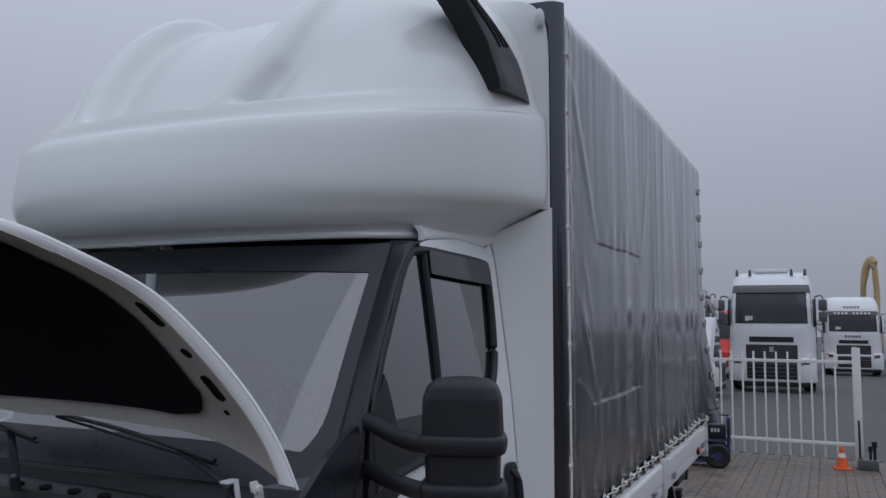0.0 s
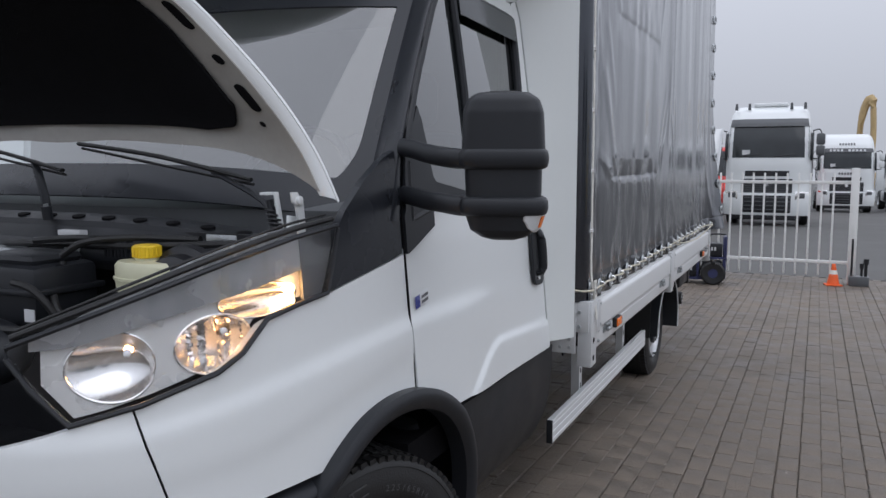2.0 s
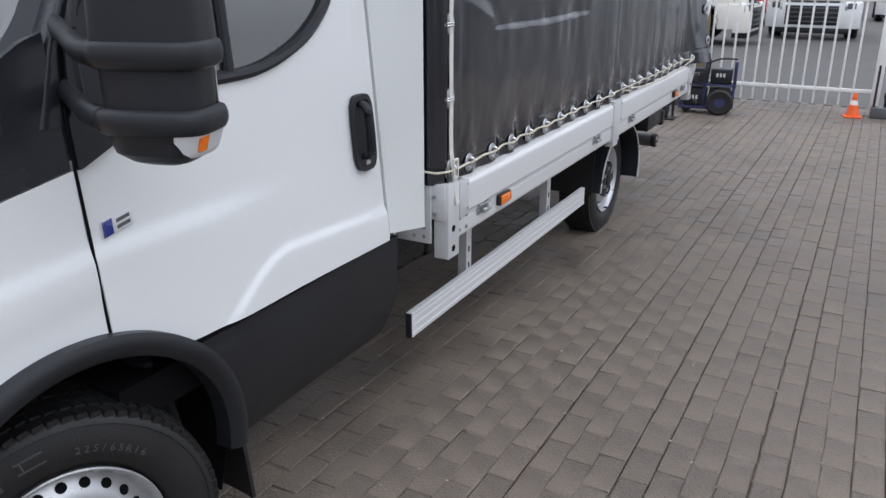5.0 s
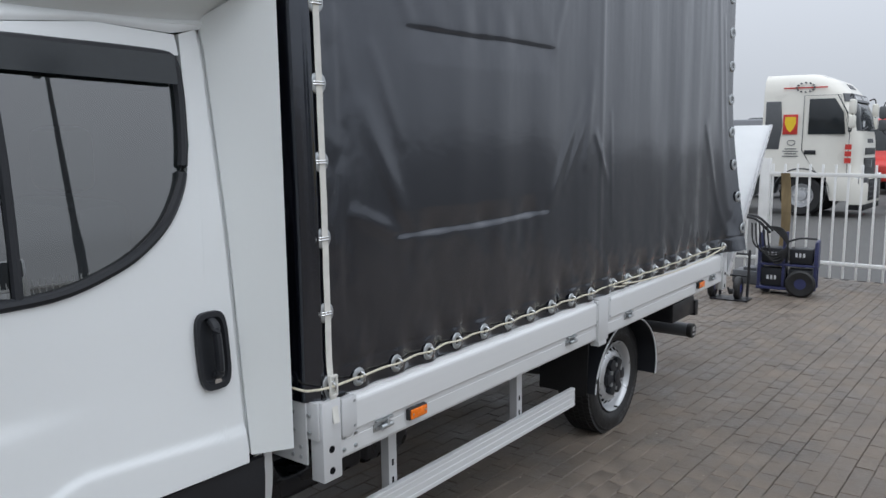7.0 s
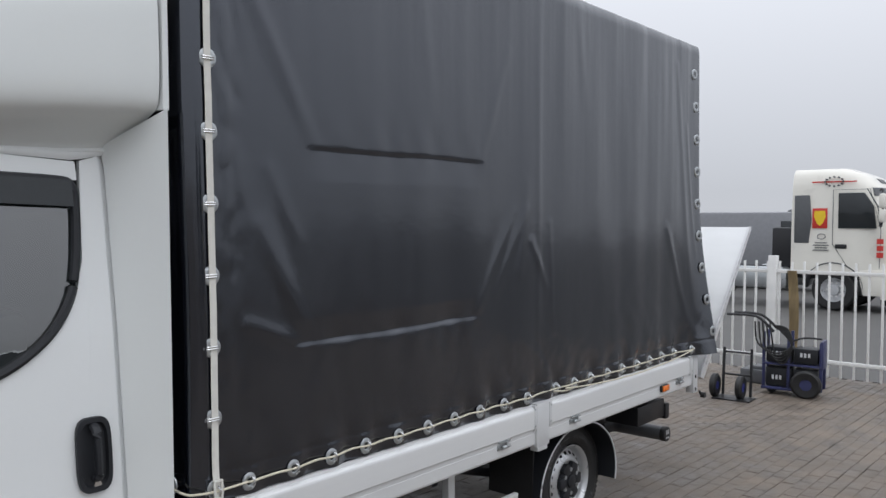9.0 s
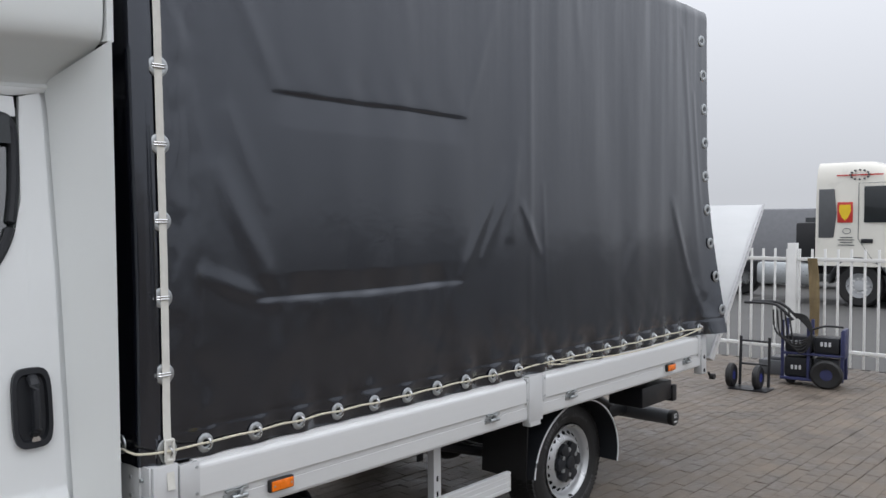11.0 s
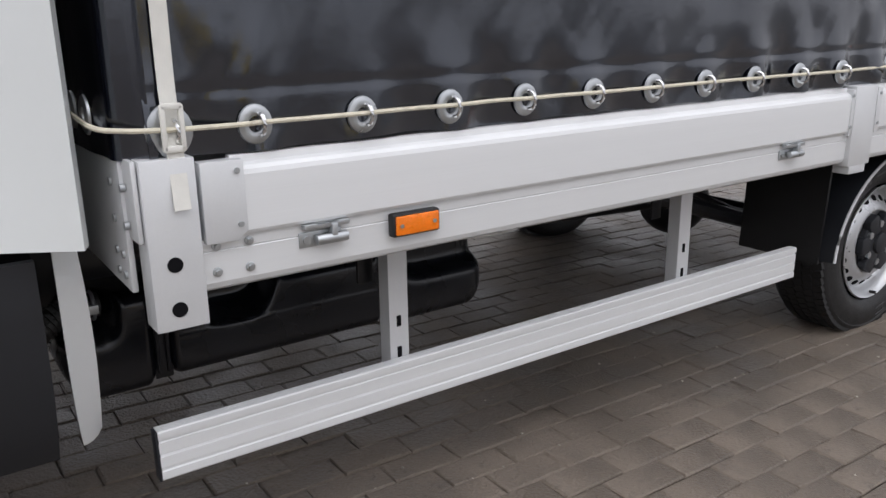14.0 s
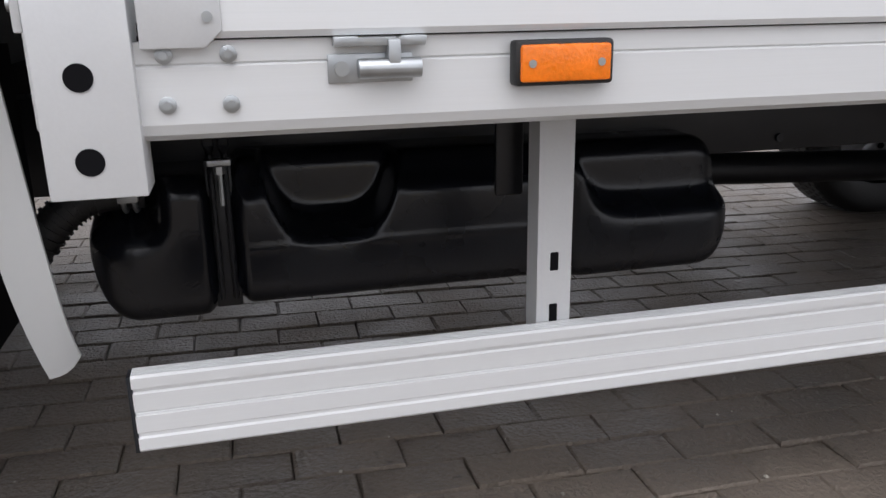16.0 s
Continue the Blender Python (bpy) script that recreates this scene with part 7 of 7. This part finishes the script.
    for x0, x1 in ((-0.85, -0.25), (0.1, 0.75)):
        bm = bmesh.new()
        tube(bm, [on_front(x0, ws0 + 0.01, 0.02), on_front((x0 + x1) / 2, ws0 + 0.06, 0.03), on_front(x1, ws0 + 0.10, 0.02)], 0.014, 6, steps=6)
        part("wiper", bm, CHASSIS, o)
    return o


lorry(pose(-1.54, 26.2, 0, 0, 0, 1), "white lorry with a dark sun visor parked nose-on", WHITE, 3.66)
lorry(pose(1.0, 39.0, 0, 0, 0, 3) @ Matrix.Diagonal((0.92, 0.92, 0.92, 1)), "white lorry with a lettered sun visor parked farther off", WHITE, 3.72, visor=False, beacons=False)
lorry(pose(3.9, 40.5, 0, 0, 0, 3) @ Matrix.Diagonal((0.92, 0.92, 0.92, 1)), "white lorry at the end of the row", WHITE, 3.4, beacons=False)
side_on = lorry(pose(-2.78, 23.55, 0, 0, 0, 90), "cream lorry seen side-on with a red and yellow door badge", CREAM, 3.42, visor=False, beacons=False)
# door badge, plain shield, and small bars, on the flank that faces the yard
bm = bmesh.new()
box(bm, (-1.262, 1.42, 1.98), (-1.255, 1.76, 2.46), 0.004)
part("door_badge", bm, RED, side_on, "red door badge with a yellow shield")
bm = bmesh.new()
prism(bm, [(1.47, 2.4), (1.71, 2.4), (1.72, 2.25), (1.66, 2.1), (1.59, 2.03), (1.52, 2.1), (1.46, 2.25)], "x", -1.266, -1.258)
part("shield", bm, YELLOW, side_on)
bm = bmesh.new()
ring(bm, (-1.256, 1.55, 1.78), 0.09, 0.008, "x", 20, 6, 0.7)
part("door_ring", bm, GREYPAINT, side_on)
for k in range(4):
    bm = bmesh.new()
    box(bm, (-1.262, 1.38 + 0.04 * (k % 2), 1.44 + 0.06 * k), (-1.256, 1.74 - 0.05 * (k % 2), 1.46 + 0.06 * k))
    part("print_bar", bm, GREYPAINT, side_on)
for k in range(12):
    a = 2 * math.pi * k / 12
    bm = bmesh.new()
    cyl(bm, (-1.15, 1.3 + 0.2 * math.cos(a), 3.1 + 0.11 * math.sin(a)), (-1.215, 1.3 + 0.2 * math.cos(a), 3.1 + 0.11 * math.sin(a)), 0.022, 8)
    part("roof_dot", bm, GREYPAINT, side_on)
bm = bmesh.new()
box(bm, (-1.20, 0.8, 3.08), (-1.19, 1.8, 3.11))
part("roof_bar", bm, RED, side_on)
bm = bmesh.new()
for k in range(3):
    box(bm, (-1.262, 0.2, 1.3 + 0.16 * k), (-1.258, 0.34, 1.42 + 0.16 * k))
part("number_bars", bm, RED, side_on)


# ---- more parked vehicles farther off ----
def van(m, label, paint, high=2.2):
    o = tagged(empty("van", m), label, "van", "parked vans")
    bm = bmesh.new()
    prism(bm, [(0, 0.45), (0, 1.05), (0.9, 1.3), (1.5, high - 0.1), (1.9, high), (5.2, high), (5.3, 0.45)], "x", -0.98, 0.98, 0.08)
    part("body", bm, paint, o)
    for s in (-1, 1):
        bm = bmesh.new()
        prism(bm, [(1.35, 1.3), (2.4, 1.3), (2.4, high - 0.3), (1.75, high - 0.3)], "x", s * 0.95, s * 0.987, 0.01)
        part("window", bm, DARKGLASS, o)
        for y in (0.95, 4.3):
            road_wheel(pose(s * 0.85, y, 0.34, 0, 0, 0 if s > 0 else 180) @ Matrix.Diagonal((0.7, 1, 1, 1)), o, 0.34)
    bm = bmesh.new()
    prism(bm, [(0.93, 1.34), (1.0, 1.38), (1.46, high - 0.16), (1.4, high - 0.18)], "x", -0.85, 0.85, 0.01)
    part("windscreen", bm, DARKGLASS, o)
    return o


van(pose(-4.9, 29.5, 0, 0, 0, 90), "dark grey van behind the lorries", VANGREY, 2.55)
van(pose(-3.7, 33.0, 0, 0, 0, 0), "red delivery van behind the white lorry", RED, 2.7)
van(pose(-7.5, 34.0, 0, 0, 0, 4), "white van with a red nose", WHITE, 2.8)
van(pose(5.5, 47.0, 0, 0, 0, 20), "white van farther down the row", WHITE, 2.6)


def digger(m, label, boom):
    o = tagged(empty("excavator", m), label, "excavator", "parked excavators")
    bm = bmesh.new()
    box(bm, (-1.3, -1.6, 0.9), (1.3, 1.8, 1.9), 0.2)
    part("house", bm, OCHRE, o)
    bm = bmesh.new()
    box(bm, (-1.2, -1.5, 1.9), (-0.2, 0.0, 3.0), 0.15)
    part("cabin", bm, DARKGLASS, o)
    for s in (-1, 1):
        bm = bmesh.new()
        box(bm, (s * 1.0, -1.9, 0.0), (s * 1.5, 1.9, 0.8), 0.3)
        part("track", bm, CHASSIS, o)
    bm = bmesh.new()
    tube(bm, boom, 0.25, 10, steps=18, flat=(0.18, 0.3))
    part("boom", bm, OCHRE, o, "ochre boom")
    return o


digger(pose(2.6, 60.0, 0), "ochre excavator with its boom raised in the fog", [(0, 0, 1.6), (-0.4, -0.6, 4.2), (-0.2, -1.0, 6.1), (0.2, -1.4, 6.5), (0.35, -1.4, 4.4), (0.3, -1.5, 3.0)])
digger(pose(-10.5, 42.0, 0, 0, 0, 60), "ochre excavator parked behind the van", [(0, 0, 1.6), (0.6, -1.2, 3.2), (0.2, -2.6, 3.5), (-0.4, -3.6, 2.6)])

# ---- the side of the yard behind the camera: fence, parked lorries and a hall ----
rear_fence = tagged(empty("fence", pose(9.5, 4.0, 0, 0, 0, 90)), "white steel picket fence opposite the truck", "fence", "yard fences")
for z in (0.285, 1.365):
    bm = bmesh.new()
    box(bm, (-12, -0.02, z - 0.022), (9, 0.02, z + 0.022), 0.004)
    part("rail", bm, FENCE, rear_fence)
bm = bmesh.new()
box(bm, (-0.0125, -0.0125, 0.1), (0.0125, 0.0125, 1.49), 0.003)
pk = part("picket", bm, FENCE, rear_fence)
for px in (-12, -7, -2, 3, 8.9):
    bm = bmesh.new()
    box(bm, (px - 0.05, -0.05, 0), (px + 0.05, 0.05, 1.56), 0.006)
    part("post", bm, FENCE, rear_fence)
for i in range(1, 140):
    ob = new("picket", pk.data)
    ob.parent = rear_fence
    ob.location = (-12 + 0.15 * i, 0, 0)
lorry(pose(13.5, 1.0, 0, 0, 0, -90), "dark green lorry parked beyond the opposite fence", material("dark_green_paint", (0.03, 0.07, 0.04), 0.4), 3.3, beacons=False)
lorry(pose(13.5, -3.5, 0, 0, 0, -90), "grey lorry parked beyond the opposite fence", VANGREY, 3.5, beacons=False)

van(pose(17.5, 5.2, 0, 0, 0, -60), "yellow van parked beyond the opposite fence", YELLOW, 2.3)
van(pose(19.5, 10.5, 0, 0, 0, -70), "white van parked beyond the opposite fence", WHITE, 2.4)
mast = tagged(empty("light_mast", pose(34, 21.5, 0)), "tall grey floodlight mast with a ring of lamps", "light mast")
bm = bmesh.new()
cyl(bm, (0, 0, 0), (0, 0, 15.0), 0.28, 16, 0.12)
part("pole", bm, GREYPAINT, mast)
bm = bmesh.new()
ring(bm, (0, 0, 15.0), 1.1, 0.07, "z", 24, 8)
for k in range(3):
    a = radians(60 * k)
    cyl(bm, (-1.1 * math.cos(a), -1.1 * math.sin(a), 15.0), (1.1 * math.cos(a), 1.1 * math.sin(a), 15.0), 0.05, 8)
part("head_ring", bm, GREYPAINT, mast)
for k in range(8):
    bm = bmesh.new()
    box(bm, (1.05, -0.25, 14.75), (1.35, 0.25, 15.0), 0.04, pose(0, 0, 0, 0, 0, 45 * k))
    part("floodlight", bm, GREYPAINT, mast)

# ---- pavers: long courses along the truck, staggered, each with worn edges ----
PW, PL = 0.0985, 0.199


def paver_mesh(seed):
    rnd = random.Random(seed)
    verts, faces = [], []
    hx, hy, b = PW / 2 - 0.0008, PL / 2 - 0.0008, 0.0045
    j = [rnd.uniform(-0.0035, 0.0035) for _ in range(8)]
    top = [(-hx + b + j[0], -hy + b + j[1]), (hx - b + j[2], -hy + b + j[3]), (hx - b + j[4], hy - b + j[5]), (-hx + b + j[6], hy - b + j[7])]
    low = [(-hx, -hy), (hx, -hy), (hx, hy), (-hx, hy)]
    verts += [(x, y, rnd.uniform(-0.0015, 0.001)) for x, y in top] + [(x, y, -0.005) for x, y in low] + [(x, y, -0.03) for x, y in low]
    faces.append((0, 1, 2, 3))
    for k in range(4):
        n = (k + 1) % 4
        faces.append((4 + k, 4 + n, n, k))
        faces.append((8 + k, 8 + n, 4 + n, 4 + k))
    return verts, faces


SHAPES = [paver_mesh(k) for k in range(6)]
MESHES = []
for vs, fs in SHAPES:
    me = bpy.data.meshes.new("paver")
    me.from_pydata(vs, [], fs)
    me.materials.append(PAVER)
    MESHES.append(me)
pavement = tagged(new("pavement"), "damp grey-brown concrete block paving in long courses", "pavement", kind="structure")
rnd = random.Random(4)
all_v, all_f = [], []
singles = 0
for i in range(-46, 66):
    x = -0.2 + i * PW
    shift = 0.5 * PL * (i % 2) + 0.03 * rnd.random()
    x += 0.002 * math.sin(i * 1.7)
    near = -12 <= i <= 12
    n0, n1 = -8, 66
    for j in range(n0, n1):
        y = j * PL + shift
        if y > 12.72 or y < -1.5:
            continue
        z = rnd.uniform(-0.0025, 0.0015) + 0.003 * math.sin(x * 3.1) * math.sin(y * 1.3)
        turn = rnd.uniform(-0.012, 0.012)
        tilt = (rnd.uniform(-0.0025, 0.0025), rnd.uniform(-0.0035, 0.0035))
        k = rnd.randrange(6)
        if -1.0 < x < 0.75 and 2.1 < y < 5.9 and singles < 300 and (x + 0.2) ** 2 + ((y - 3.6) * 0.45) ** 2 < 0.95:
            ob = new("paver", MESHES[k])
            ob.location = (x, y, z)
            ob.rotation_euler = (tilt[0], tilt[1], turn)
            ob.parent = pavement
            singles += 1
        else:
            base = len(all_v)
            c, s = math.cos(turn), math.sin(turn)
            for a, b, h in SHAPES[k][0]:
                all_v.append((x + a * c - b * s, y + a * s + b * c, z + h + a * tilt[1] + b * tilt[0]))
            all_f += [tuple(base + q for q in f) for f in SHAPES[k][1]]
me = bpy.data.meshes.new("pavers")
me.from_pydata(all_v, [], all_f)
me.materials.append(PAVER)
rest = tagged(new("pavers", me), kind="stuff")
rest.parent = pavement

# grit and crumbs in the joints
rnd = random.Random(9)
all_v, all_f = [], []
for _ in range(900):
    x, y = rnd.uniform(-1.6, 2.2), rnd.uniform(1.0, 9.0)
    if rnd.random() < 0.7:
        x = -0.2 + PW * (round((x + 0.2) / PW - 0.5) + 0.5)
    r = rnd.uniform(0.0015, 0.005) * (1.6 if rnd.random() < 0.08 else 1)
    base = len(all_v)
    n = 5
    for k in range(n):
        a = 2 * math.pi * k / n + rnd.random()
        all_v.append((x + r * math.cos(a) * 1.3, y + r * math.sin(a), 0.0))
    all_v.append((x, y, r * 0.9))
    all_f += [(base + k, base + (k + 1) % n, base + n) for k in range(n)]
me = bpy.data.meshes.new("grit")
me.from_pydata(all_v, [], all_f)
me.materials.append(material("pale_grit", (0.3, 0.28, 0.24), 0.8, vary=0.3, island=0.7))
grit = tagged(new("grit", me), "scattered pale grit and crumbs on the paving", "grit", kind="stuff")
